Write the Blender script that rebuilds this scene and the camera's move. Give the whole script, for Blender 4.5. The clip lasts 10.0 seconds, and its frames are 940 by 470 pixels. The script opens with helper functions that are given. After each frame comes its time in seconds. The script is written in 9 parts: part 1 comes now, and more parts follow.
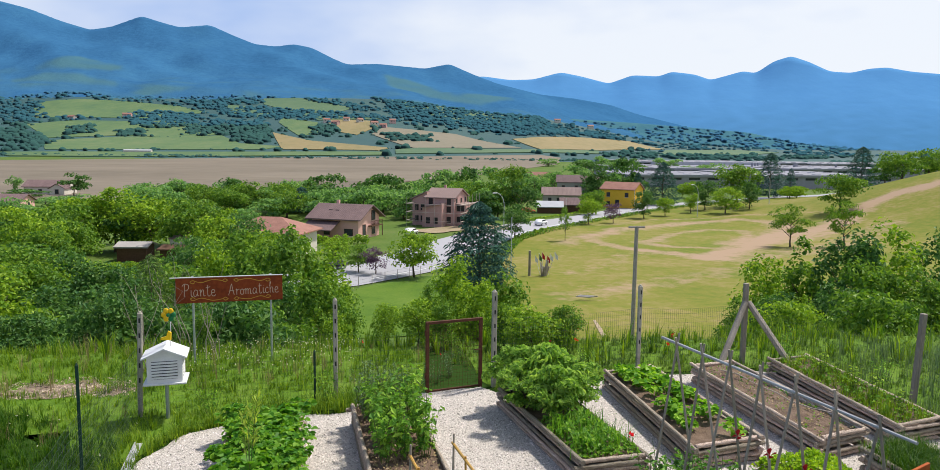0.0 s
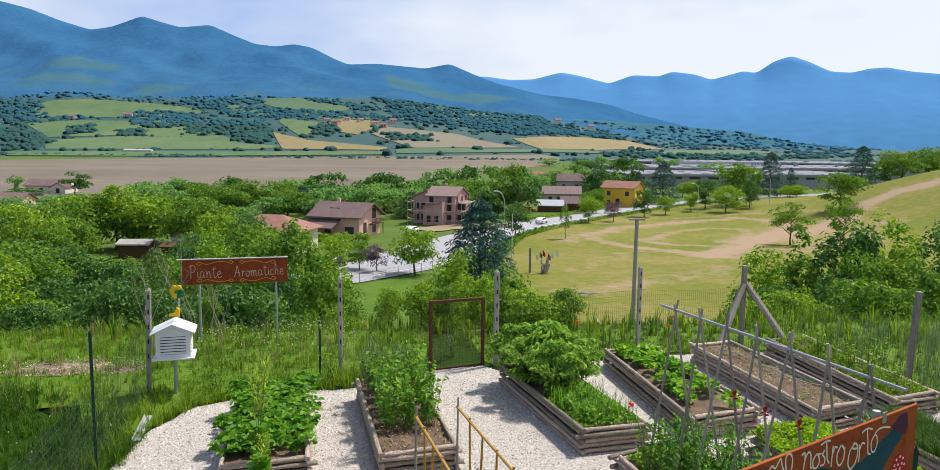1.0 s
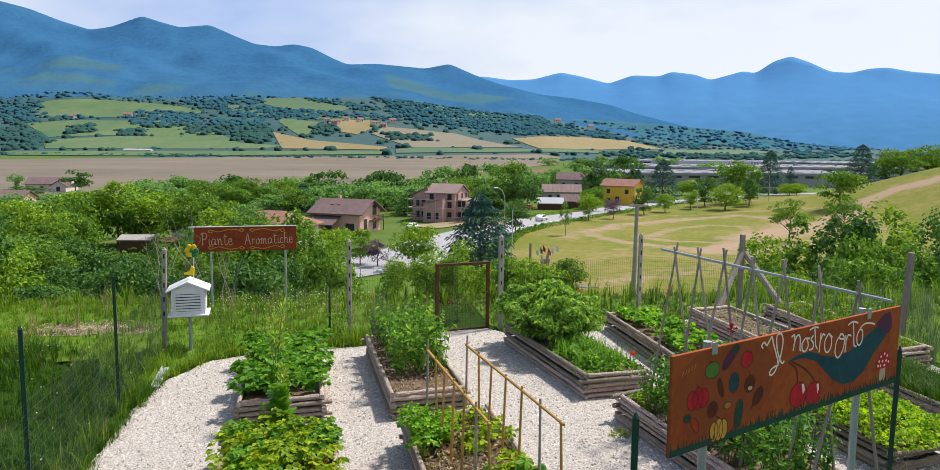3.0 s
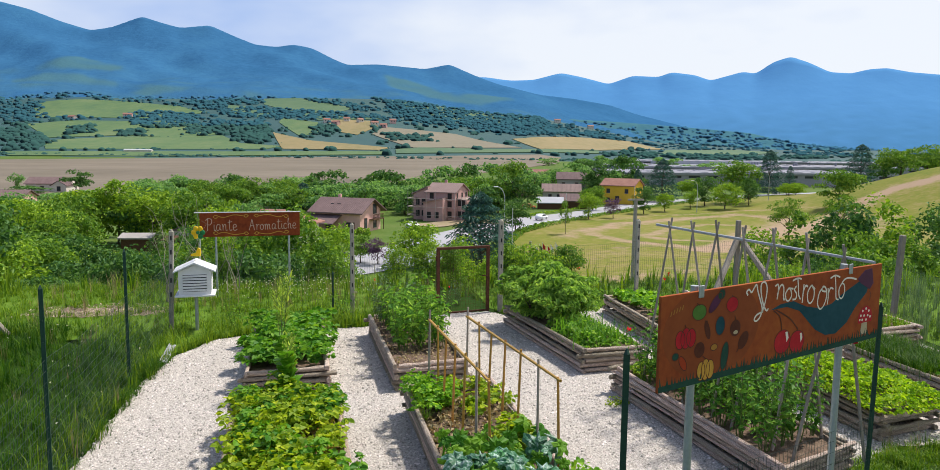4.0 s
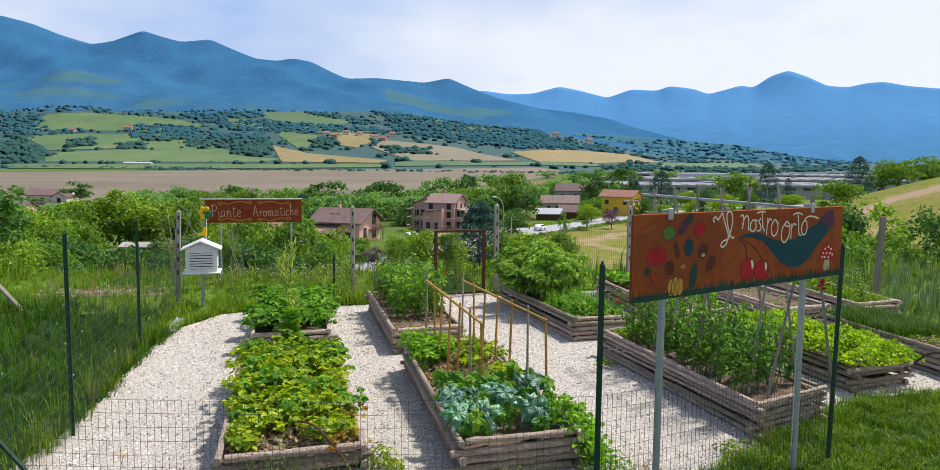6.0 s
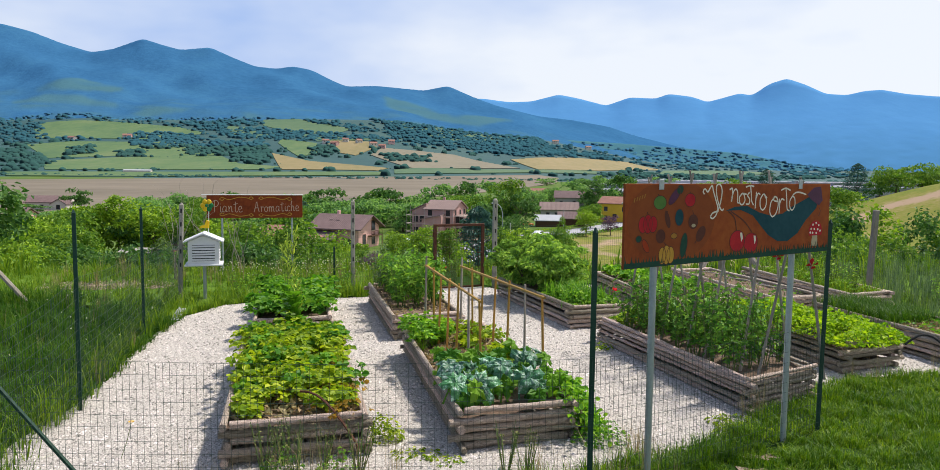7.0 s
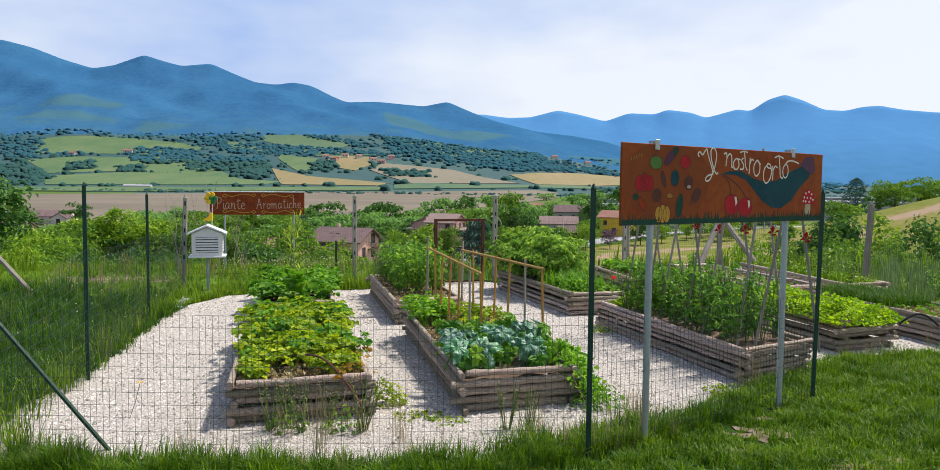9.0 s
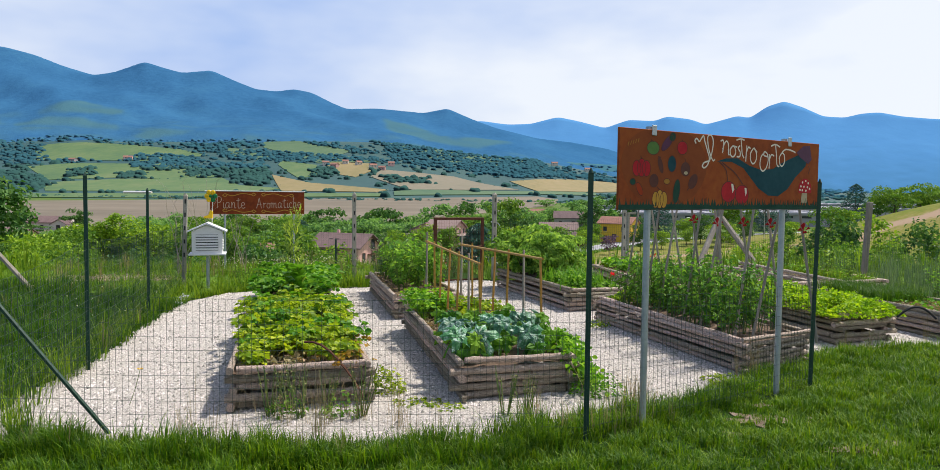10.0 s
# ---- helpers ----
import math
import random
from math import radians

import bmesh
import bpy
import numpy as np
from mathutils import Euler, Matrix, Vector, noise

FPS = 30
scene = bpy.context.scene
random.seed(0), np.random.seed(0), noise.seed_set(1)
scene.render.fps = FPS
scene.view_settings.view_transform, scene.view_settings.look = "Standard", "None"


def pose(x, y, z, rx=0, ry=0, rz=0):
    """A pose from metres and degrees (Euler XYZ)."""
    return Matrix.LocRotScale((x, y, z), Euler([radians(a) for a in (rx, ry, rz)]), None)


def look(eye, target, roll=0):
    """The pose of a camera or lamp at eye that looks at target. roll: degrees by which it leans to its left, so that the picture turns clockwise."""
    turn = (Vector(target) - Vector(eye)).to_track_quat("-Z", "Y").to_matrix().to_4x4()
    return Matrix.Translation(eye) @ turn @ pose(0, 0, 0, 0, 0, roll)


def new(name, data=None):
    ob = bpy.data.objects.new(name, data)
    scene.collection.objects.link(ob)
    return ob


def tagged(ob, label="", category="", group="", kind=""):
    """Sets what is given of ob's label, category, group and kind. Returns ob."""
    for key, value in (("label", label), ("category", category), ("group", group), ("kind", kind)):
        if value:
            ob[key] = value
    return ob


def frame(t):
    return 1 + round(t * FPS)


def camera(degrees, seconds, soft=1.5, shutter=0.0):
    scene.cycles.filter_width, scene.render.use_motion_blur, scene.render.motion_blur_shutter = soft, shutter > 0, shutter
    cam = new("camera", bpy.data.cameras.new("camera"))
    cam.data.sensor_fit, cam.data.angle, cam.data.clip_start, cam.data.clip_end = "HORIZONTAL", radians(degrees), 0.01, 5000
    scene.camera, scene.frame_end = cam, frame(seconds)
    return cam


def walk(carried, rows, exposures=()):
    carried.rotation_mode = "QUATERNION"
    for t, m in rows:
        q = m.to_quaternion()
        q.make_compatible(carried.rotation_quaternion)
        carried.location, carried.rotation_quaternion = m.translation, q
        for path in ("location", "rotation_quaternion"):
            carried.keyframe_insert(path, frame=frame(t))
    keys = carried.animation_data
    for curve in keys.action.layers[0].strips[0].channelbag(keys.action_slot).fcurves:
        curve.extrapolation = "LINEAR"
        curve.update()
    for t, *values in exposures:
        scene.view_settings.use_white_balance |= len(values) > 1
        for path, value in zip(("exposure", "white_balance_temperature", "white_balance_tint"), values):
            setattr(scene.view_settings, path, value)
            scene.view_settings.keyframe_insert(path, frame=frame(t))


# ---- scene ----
cam = camera(65.6, 10.0, soft=0.6)
PATH = [
    (0, (0.248, 5.279, 5.043), (0.33, 7.264, 4.815), 0.6),
    (0.5, (0.217, 5.138, 4.855), (0.299, 7.124, 4.627), 0.6),
    (1, (0.193, 4.993, 4.664), (0.274, 6.978, 4.436), 0.6),
    (1.5, (0.152, 4.857, 4.487), (0.234, 6.842, 4.259), 0.6),
    (2, (0.113, 4.725, 4.306), (0.194, 6.71, 4.077), 0.6),
    (2.5, (0.081, 4.627, 4.131), (0.163, 6.612, 3.903), 0.6),
    (4, (0.038, 4.136, 3.632), (0.12, 6.122, 3.406), 0.6),
    (4.5, (0.042, 3.982, 3.48), (0.125, 5.968, 3.26), 0.6),
    (5, (0.062, 3.796, 3.313), (0.145, 5.783, 3.104), 0.6),
    (5.5, (0.076, 3.642, 3.169), (0.159, 5.63, 2.969), 0.6),
    (7, (0.082, 3.266, 2.726), (0.168, 5.257, 2.557), 0.6),
    (7.5, (0.084, 3.167, 2.599), (0.17, 5.159, 2.439), 0.6),
    (8, (0.07, 3.088, 2.467), (0.157, 5.081, 2.319), 0.6),
    (8.5, (0.061, 3.042, 2.371), (0.147, 5.036, 2.232), 0.6),
    (9, (0.058, 3.053, 2.259), (0.145, 5.048, 2.132), 0.6),
    (9.5, (0.066, 3.022, 2.162), (0.153, 5.017, 2.045), 0.6),
    (10, (0.07, 2.998, 2.076), (0.157, 4.993, 1.967), 0.6),
]
walk(cam, [(t, look(eye, target, roll)) for t, eye, target, roll in PATH], exposures=((0.0, 0.18), (10.0, 0.2)))
# ---- world, sun, exposure ----
SUN_AZ, SUN_EL = radians(58), radians(59)
sun_dir = Vector((math.sin(SUN_AZ) * math.cos(SUN_EL), math.cos(SUN_AZ) * math.cos(SUN_EL), math.sin(SUN_EL)))
sun = new("sun", bpy.data.lights.new("sun", "SUN"))
sun.data.energy, sun.data.angle, sun.data.color = 4.6, radians(4.0), (1.0, 0.945, 0.85)
sun.matrix_world = look(sun_dir * 100, (0, 0, 0))
world = bpy.data.worlds.new("sky")
scene.world = world
world.use_nodes = True
wt = world.node_tree
bg = wt.nodes["Background"]
bg.inputs["Strength"].default_value = 0.098
sky = wt.nodes.new("ShaderNodeTexSky")
sky.sky_type, sky.sun_disc, sky.sun_elevation, sky.sun_rotation = "NISHITA", False, SUN_EL, SUN_AZ
sky.air_density, sky.dust_density = 1.0, 2.0
wco = wt.nodes.new("ShaderNodeTexCoord")
wmap = wt.nodes.new("ShaderNodeMapping")
wmap.inputs["Scale"].default_value = (1.0, 1.0, 2.6)
wmap.inputs["Location"].default_value = (0.35, 0.1, 0.2)
wn = wt.nodes.new("ShaderNodeTexNoise")
wn.inputs["Scale"].default_value, wn.inputs["Detail"].default_value, wn.inputs["Roughness"].default_value = 1.7, 5.0, 0.5
wr = wt.nodes.new("ShaderNodeValToRGB")
wr.color_ramp.elements[0].position, wr.color_ramp.elements[0].color = 0.36, (0.46, 0.60, 0.90, 1)
wr.color_ramp.elements[1].position, wr.color_ramp.elements[1].color = 0.60, (1, 1, 1, 1)
wveil = wt.nodes.new("ShaderNodeMix")
wveil.data_type, wveil.blend_type = "RGBA", "MULTIPLY"
wveil.inputs[0].default_value = 1.0
wveil.inputs[7].default_value = (8.2, 8.6, 9.3, 1)
wmix = wt.nodes.new("ShaderNodeMix")
wmix.data_type = "RGBA"
wmix.inputs[0].default_value = 0.88
wt.links.new(wco.outputs["Generated"], wmap.inputs["Vector"])
wt.links.new(wmap.outputs["Vector"], wn.inputs["Vector"])
wsep = wt.nodes.new("ShaderNodeSeparateXYZ")
wtilt = wt.nodes.new("ShaderNodeMath")
wtilt.operation = "MULTIPLY_ADD"
wtilt.inputs[1].default_value = 0.46
wt.links.new(wco.outputs["Generated"], wsep.inputs["Vector"])
wt.links.new(wsep.outputs["X"], wtilt.inputs[0])
wt.links.new(wn.outputs["Fac"], wtilt.inputs[2])
wt.links.new(wtilt.outputs["Value"], wr.inputs["Fac"])
wt.links.new(wr.outputs["Color"], wveil.inputs[6])
wt.links.new(wveil.outputs[2], wmix.inputs[7])
wt.links.new(sky.outputs["Color"], wmix.inputs[6])
wclear = wt.nodes.new("ShaderNodeMapRange")
wclear.inputs["From Min"].default_value, wclear.inputs["From Max"].default_value = 0.27, 0.62
wclear.inputs["To Min"].default_value, wclear.inputs["To Max"].default_value = 0.88, 0.3
wt.links.new(wsep.outputs["Z"], wclear.inputs["Value"])
wt.links.new(wclear.outputs["Result"], wmix.inputs[0])
wt.links.new(wmix.outputs[2], bg.inputs["Color"])


# ---- materials ----
def material(name, colours, scale=4.0, rough=0.8, bump=0.3, fine=40.0, metal=0.0, vary=0.0, spread=(0.3, 0.7), depth=0.02, stretch=(1, 1, 1), island=False, through_light=0.0, spec=0.25):
    """Two noises (broad and fine) over a ramp of colours, with bump; vary: shade by object or by island."""
    m = bpy.data.materials.new(name)
    m.use_nodes = True
    t = m.node_tree
    b = t.nodes["Principled BSDF"]
    b.inputs["Roughness"].default_value, b.inputs["Metallic"].default_value = rough, metal
    b.inputs["Specular IOR Level"].default_value = spec
    co = t.nodes.new("ShaderNodeTexCoord")
    mp = t.nodes.new("ShaderNodeMapping")
    mp.inputs["Scale"].default_value = stretch
    t.links.new(co.outputs["Object"], mp.inputs["Vector"])
    n1, n2 = t.nodes.new("ShaderNodeTexNoise"), t.nodes.new("ShaderNodeTexNoise")
    for n, s in ((n1, scale), (n2, fine)):
        n.inputs["Scale"].default_value, n.inputs["Detail"].default_value, n.inputs["Roughness"].default_value = s, 5.0, 0.6
        t.links.new(mp.outputs["Vector"], n.inputs["Vector"])
    mixn = t.nodes.new("ShaderNodeMix")
    mixn.inputs[0].default_value = 0.4
    t.links.new(n1.outputs["Fac"], mixn.inputs[2])
    t.links.new(n2.outputs["Fac"], mixn.inputs[3])
    ramp = t.nodes.new("ShaderNodeValToRGB")
    els = ramp.color_ramp.elements
    for i, c in enumerate(colours):
        p = spread[0] + (spread[1] - spread[0]) * i / max(1, len(colours) - 1)
        e = els[i] if i < 2 else els.new(p)
        e.position, e.color = p, (*c, 1)
    if len(colours) == 1:
        els[1].color = (*colours[0], 1)
    t.links.new(mixn.outputs[0], ramp.inputs["Fac"])
    out = ramp.outputs["Color"]
    if vary:
        src = t.nodes.new("ShaderNodeNewGeometry" if island else "ShaderNodeObjectInfo")
        hsv = t.nodes.new("ShaderNodeHueSaturation")
        mr = t.nodes.new("ShaderNodeMapRange")
        mr.inputs["To Min"].default_value, mr.inputs["To Max"].default_value = 1 - vary, 1 + vary
        t.links.new(src.outputs["Random Per Island" if island else "Random"], mr.inputs["Value"])
        t.links.new(mr.outputs["Result"], hsv.inputs["Value"])
        mh = t.nodes.new("ShaderNodeMapRange")
        mh.inputs["To Min"].default_value, mh.inputs["To Max"].default_value = 0.5 + vary * 0.06, 0.5 - vary * 0.06
        t.links.new(src.outputs["Random Per Island" if island else "Random"], mh.inputs["Value"])
        t.links.new(mh.outputs["Result"], hsv.inputs["Hue"])
        t.links.new(out, hsv.inputs["Color"])
        out = hsv.outputs["Color"]
    t.links.new(out, b.inputs["Base Color"])
    if bump:
        bp = t.nodes.new("ShaderNodeBump")
        bp.inputs["Strength"].default_value, bp.inputs["Distance"].default_value = bump, depth
        t.links.new(n2.outputs["Fac"], bp.inputs["Height"])
        t.links.new(bp.outputs["Normal"], b.inputs["Normal"])
    if through_light:
        tr = t.nodes.new("ShaderNodeBsdfTranslucent")
        bright = t.nodes.new("ShaderNodeMix")
        bright.data_type, bright.blend_type = "RGBA", "MULTIPLY"
        bright.inputs[0].default_value = 1.0
        bright.inputs[7].default_value = (1.4, 1.4, 0.75, 1)
        t.links.new(out, bright.inputs[6])
        t.links.new(bright.outputs[2], tr.inputs["Color"])
        ms = t.nodes.new("ShaderNodeMixShader")
        ms.inputs[0].default_value = through_light
        t.links.new(b.outputs["BSDF"], ms.inputs[1])
        t.links.new(tr.outputs["BSDF"], ms.inputs[2])
        t.links.new(ms.outputs["Shader"], t.nodes["Material Output"].inputs["Surface"])
    return m


def leafy(name, dark, light, vary=0.42, glow=0.36, rough=0.55, spec=0.25):
    return material(name, (dark, light), scale=0.6, rough=rough, bump=0, fine=3.0, vary=vary, island=True, through_light=glow, spec=spec)


M = {
    "grass": material("lawn_soil", ((0.013, 0.033, 0.003), (0.022, 0.053, 0.006), (0.04, 0.07, 0.011)), scale=0.25, fine=6, bump=0.6, depth=0.05, spec=0.05),
    "meadow": material("mown_meadow", ((0.13, 0.142, 0.036), (0.20, 0.175, 0.066), (0.295, 0.23, 0.13)), scale=0.035, fine=1.6, bump=0.5, depth=0.12, spread=(0.40, 0.60), spec=0.05),
    "bare": material("bare_track", ((0.22, 0.175, 0.085), (0.30, 0.235, 0.15), (0.38, 0.30, 0.215)), scale=0.1, fine=1.5, bump=0.4, depth=0.1),
    "ploughed": material("ploughed_field", ((0.125, 0.103, 0.072), (0.165, 0.135, 0.097), (0.20, 0.166, 0.122)), scale=0.012, fine=0.12, bump=0.2, depth=0.3, stretch=(0.5, 1.2, 1), spread=(0.36, 0.64)),
    "wheat": material("ripening_field", ((0.17, 0.15, 0.06), (0.225, 0.18, 0.08), (0.26, 0.20, 0.10)), scale=0.01, fine=0.08, bump=0, stretch=(1, 0.4, 1)),
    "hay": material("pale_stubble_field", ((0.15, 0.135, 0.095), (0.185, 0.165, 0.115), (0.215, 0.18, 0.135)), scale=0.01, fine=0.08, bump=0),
    # crop and pasture greens hold extra blue for the haze of distance
    "crop": material("hazy_green_crop_field", ((0.058, 0.118, 0.05), (0.088, 0.148, 0.055), (0.125, 0.168, 0.07)), scale=0.012, fine=0.09, bump=0, stretch=(1, 0.5, 1), spread=(0.34, 0.66)),
    "pasture": material("hazy_hill_pasture", ((0.05, 0.108, 0.062), (0.076, 0.136, 0.066), (0.1, 0.15, 0.078)), scale=0.008, fine=0.05, bump=0),
    # far hill ground, its green shifted to blue to suggest haze
    "scrub": material("hazy_hill_scrub", ((0.026, 0.074, 0.078), (0.034, 0.088, 0.084), (0.058, 0.112, 0.08)), scale=0.007, fine=0.05, bump=0, spread=(0.42, 0.72)),
    "gravel": material("pale_gravel", ((0.13, 0.112, 0.10), (0.48, 0.435, 0.395), (0.76, 0.705, 0.66)), scale=45, fine=130, bump=0.9, depth=0.02, spread=(0.36, 0.62)),
    "verge": material("rough_grass_floor", ((0.06, 0.13, 0.012), (0.10, 0.185, 0.018), (0.15, 0.215, 0.04)), scale=1.2, fine=14, bump=0.6, depth=0.04, spec=0.05),
    "valley": material("valley_grass", ((0.06, 0.11, 0.02), (0.09, 0.145, 0.03), (0.14, 0.165, 0.055)), scale=0.08, fine=1.5, bump=0.3, depth=0.1, spec=0.05),
    "asphalt": material("grey_asphalt", ((0.29, 0.288, 0.312), (0.37, 0.367, 0.395)), scale=0.05, fine=3, bump=0.1),
    "soil": material("dark_soil", ((0.07, 0.042, 0.028), (0.17, 0.112, 0.078), (0.28, 0.20, 0.145)), scale=5, fine=45, bump=1.0, depth=0.04),
    "log": material("weathered_log", ((0.075, 0.046, 0.032), (0.47, 0.355, 0.265), (0.84, 0.725, 0.61)), scale=5, fine=26, bump=1.0, depth=0.03, vary=0.4, stretch=(1.0, 2.4, 2.4), spread=(0.34, 0.58)),
    "pole": material("grey_weathered_wood", ((0.22, 0.185, 0.15), (0.43, 0.375, 0.315)), scale=3, fine=30, bump=0.5, vary=0.25, stretch=(1, 1, 0.3)),
    "bamboo": material("yellow_cane", ((0.34, 0.17, 0.03), (0.54, 0.31, 0.07)), scale=6, fine=30, bump=0.1, rough=0.45, vary=0.2),
    "concrete": material("lichened_concrete", ((0.18, 0.17, 0.14), (0.34, 0.32, 0.27), (0.45, 0.40, 0.28)), scale=4, fine=40, bump=0.6, vary=0.15),
    "rust": material("rusty_iron", ((0.055, 0.02, 0.012), (0.14, 0.055, 0.03)), scale=6, fine=50, bump=0.4, rough=0.75),
    "green_iron": material("green_painted_iron", ((0.012, 0.04, 0.028), (0.025, 0.07, 0.045)), scale=5, fine=40, bump=0.1, rough=0.45),
    "wire": material("green_coated_wire", ((0.03, 0.055, 0.04), (0.06, 0.09, 0.07)), scale=5, fine=40, bump=0, rough=0.45),
    "steel": material("galvanised_steel", ((0.34, 0.37, 0.38), (0.50, 0.53, 0.54)), scale=8, fine=40, bump=0.1, rough=0.45, metal=0.6),
    "white": material("white_paint", ((0.62, 0.63, 0.64), (0.74, 0.74, 0.74)), scale=6, fine=40, bump=0.1, rough=0.5),
    # near-black for rubber, pipe and the shade inside openings
    "dark": material("dark_gap", ((0.02, 0.02, 0.02), (0.04, 0.04, 0.04)), bump=0),
    "board": material("rust_red_painted_board", ((0.20, 0.042, 0.018), (0.31, 0.075, 0.022), (0.38, 0.11, 0.025)), scale=1.1, fine=14, bump=0.1, rough=0.8, spec=0.12, spread=(0.32, 0.68)),
    "board_dark": material("brown_red_painted_board", ((0.13, 0.028, 0.014), (0.25, 0.05, 0.018), (0.33, 0.075, 0.022)), scale=2.2, fine=14, bump=0.1, rough=0.8, spec=0.12),
    "teal": material("teal_paint", ((0.012, 0.055, 0.07), (0.025, 0.085, 0.10)), scale=4, fine=20, bump=0.05, rough=0.8, spec=0.12),
    "cream": material("cream_paint", ((0.74, 0.66, 0.52), (0.82, 0.74, 0.62)), scale=10, bump=0, rough=0.8, spec=0.12),
    "gold": material("ochre_paint", ((0.50, 0.26, 0.04), (0.60, 0.33, 0.06)), scale=10, bump=0, rough=0.8, spec=0.12),
    "red": material("red_paint", ((0.34, 0.012, 0.022), (0.52, 0.025, 0.03)), scale=9, bump=0, rough=0.7, spec=0.15),
    "brown": material("dark_brown_paint", ((0.07, 0.015, 0.01), (0.12, 0.03, 0.015)), scale=9, bump=0, rough=0.5),
    "green_paint": material("green_paint", ((0.05, 0.14, 0.02), (0.09, 0.2, 0.03)), scale=9, bump=0, rough=0.5),
    "purple_paint": material("violet_paint", ((0.06, 0.01, 0.04), (0.1, 0.02, 0.07)), scale=9, bump=0, rough=0.5),
    "yellow": material("yellow_plastic", ((0.75, 0.46, 0.01), (0.85, 0.55, 0.02)), scale=9, bump=0, rough=0.35),
    "bark": material("bark", ((0.06, 0.045, 0.03), (0.14, 0.11, 0.08)), scale=5, fine=30, bump=0.6),
    "roof_brown": material("brown_roof_tiles", ((0.12, 0.08, 0.082), (0.20, 0.135, 0.134)), scale=0.6, fine=5, bump=0.6, depth=0.1, stretch=(1, 1, 1)),
    "roof_red": material("red_roof_tiles", ((0.21, 0.10, 0.078), (0.35, 0.18, 0.14)), scale=0.7, fine=5, bump=0.6, depth=0.1),
    "roof_grey": material("grey_fibre_roof", ((0.19, 0.135, 0.125), (0.28, 0.20, 0.185)), scale=0.2, fine=4, bump=0.3),
    "plaster_pink": material("salmon_plaster", ((0.62, 0.36, 0.32), (0.73, 0.445, 0.395)), scale=0.6, fine=8, bump=0.1),
    "plaster_rose": material("dusky_rose_brick", ((0.38, 0.23, 0.215), (0.50, 0.32, 0.30)), scale=0.5, fine=7, bump=0.3),
    "plaster_yellow": material("ochre_yellow_plaster", ((0.62, 0.37, 0.03), (0.72, 0.45, 0.05)), scale=0.5, fine=8, bump=0.1),
    "plaster_pale": material("pale_plaster", ((0.50, 0.46, 0.40), (0.64, 0.60, 0.53)), scale=0.5, fine=8, bump=0.1),
    "plaster_grey": material("grey_plaster", ((0.30, 0.28, 0.27), (0.40, 0.37, 0.36)), scale=0.4, fine=8, bump=0.1),
    "timber": material("brown_timber", ((0.07, 0.035, 0.02), (0.13, 0.07, 0.045)), scale=3, fine=20, bump=0.2),
    "scaffold": material("scaffold_steel", ((0.32, 0.27, 0.26), (0.42, 0.36, 0.34)), scale=3, fine=20, bump=0, rough=0.5, metal=0.3),
    "panel": material("factory_cladding", ((0.24, 0.24, 0.265), (0.33, 0.33, 0.36)), scale=0.05, fine=0.6, bump=0),
    "factory_roof": material("factory_roof_felt", ((0.19, 0.19, 0.225), (0.24, 0.24, 0.28)), scale=0.03, fine=0.4, bump=0, stretch=(0.3, 1, 1)),
    "car_white": material("white_car_paint", ((0.75, 0.76, 0.78), (0.82, 0.83, 0.85)), bump=0, rough=0.2),
    "glass": material("dark_window_glass", ((0.03, 0.035, 0.04), (0.05, 0.06, 0.07)), bump=0, rough=0.08),
    # ridge colours have the blue of distance haze painted in
    "ridge_near": material("haze_blue_wooded_ridge", ((0.042, 0.122, 0.165), (0.055, 0.145, 0.18), (0.07, 0.165, 0.175)), scale=0.006, fine=0.05, bump=0.3, depth=6, spec=0.0, rough=1),
    "ridge_left": material("haze_blue_mountain_forest", ((0.025, 0.094, 0.198), (0.035, 0.12, 0.245), (0.046, 0.15, 0.275)), scale=0.0045, fine=0.06, bump=0.35, depth=6, spec=0.0, rough=1),
    "ridge_far": material("haze_blue_far_mountain", ((0.068, 0.20, 0.41), (0.082, 0.23, 0.45)), scale=0.002, fine=0.012, bump=0.3, depth=10, spec=0.0, rough=1),
}
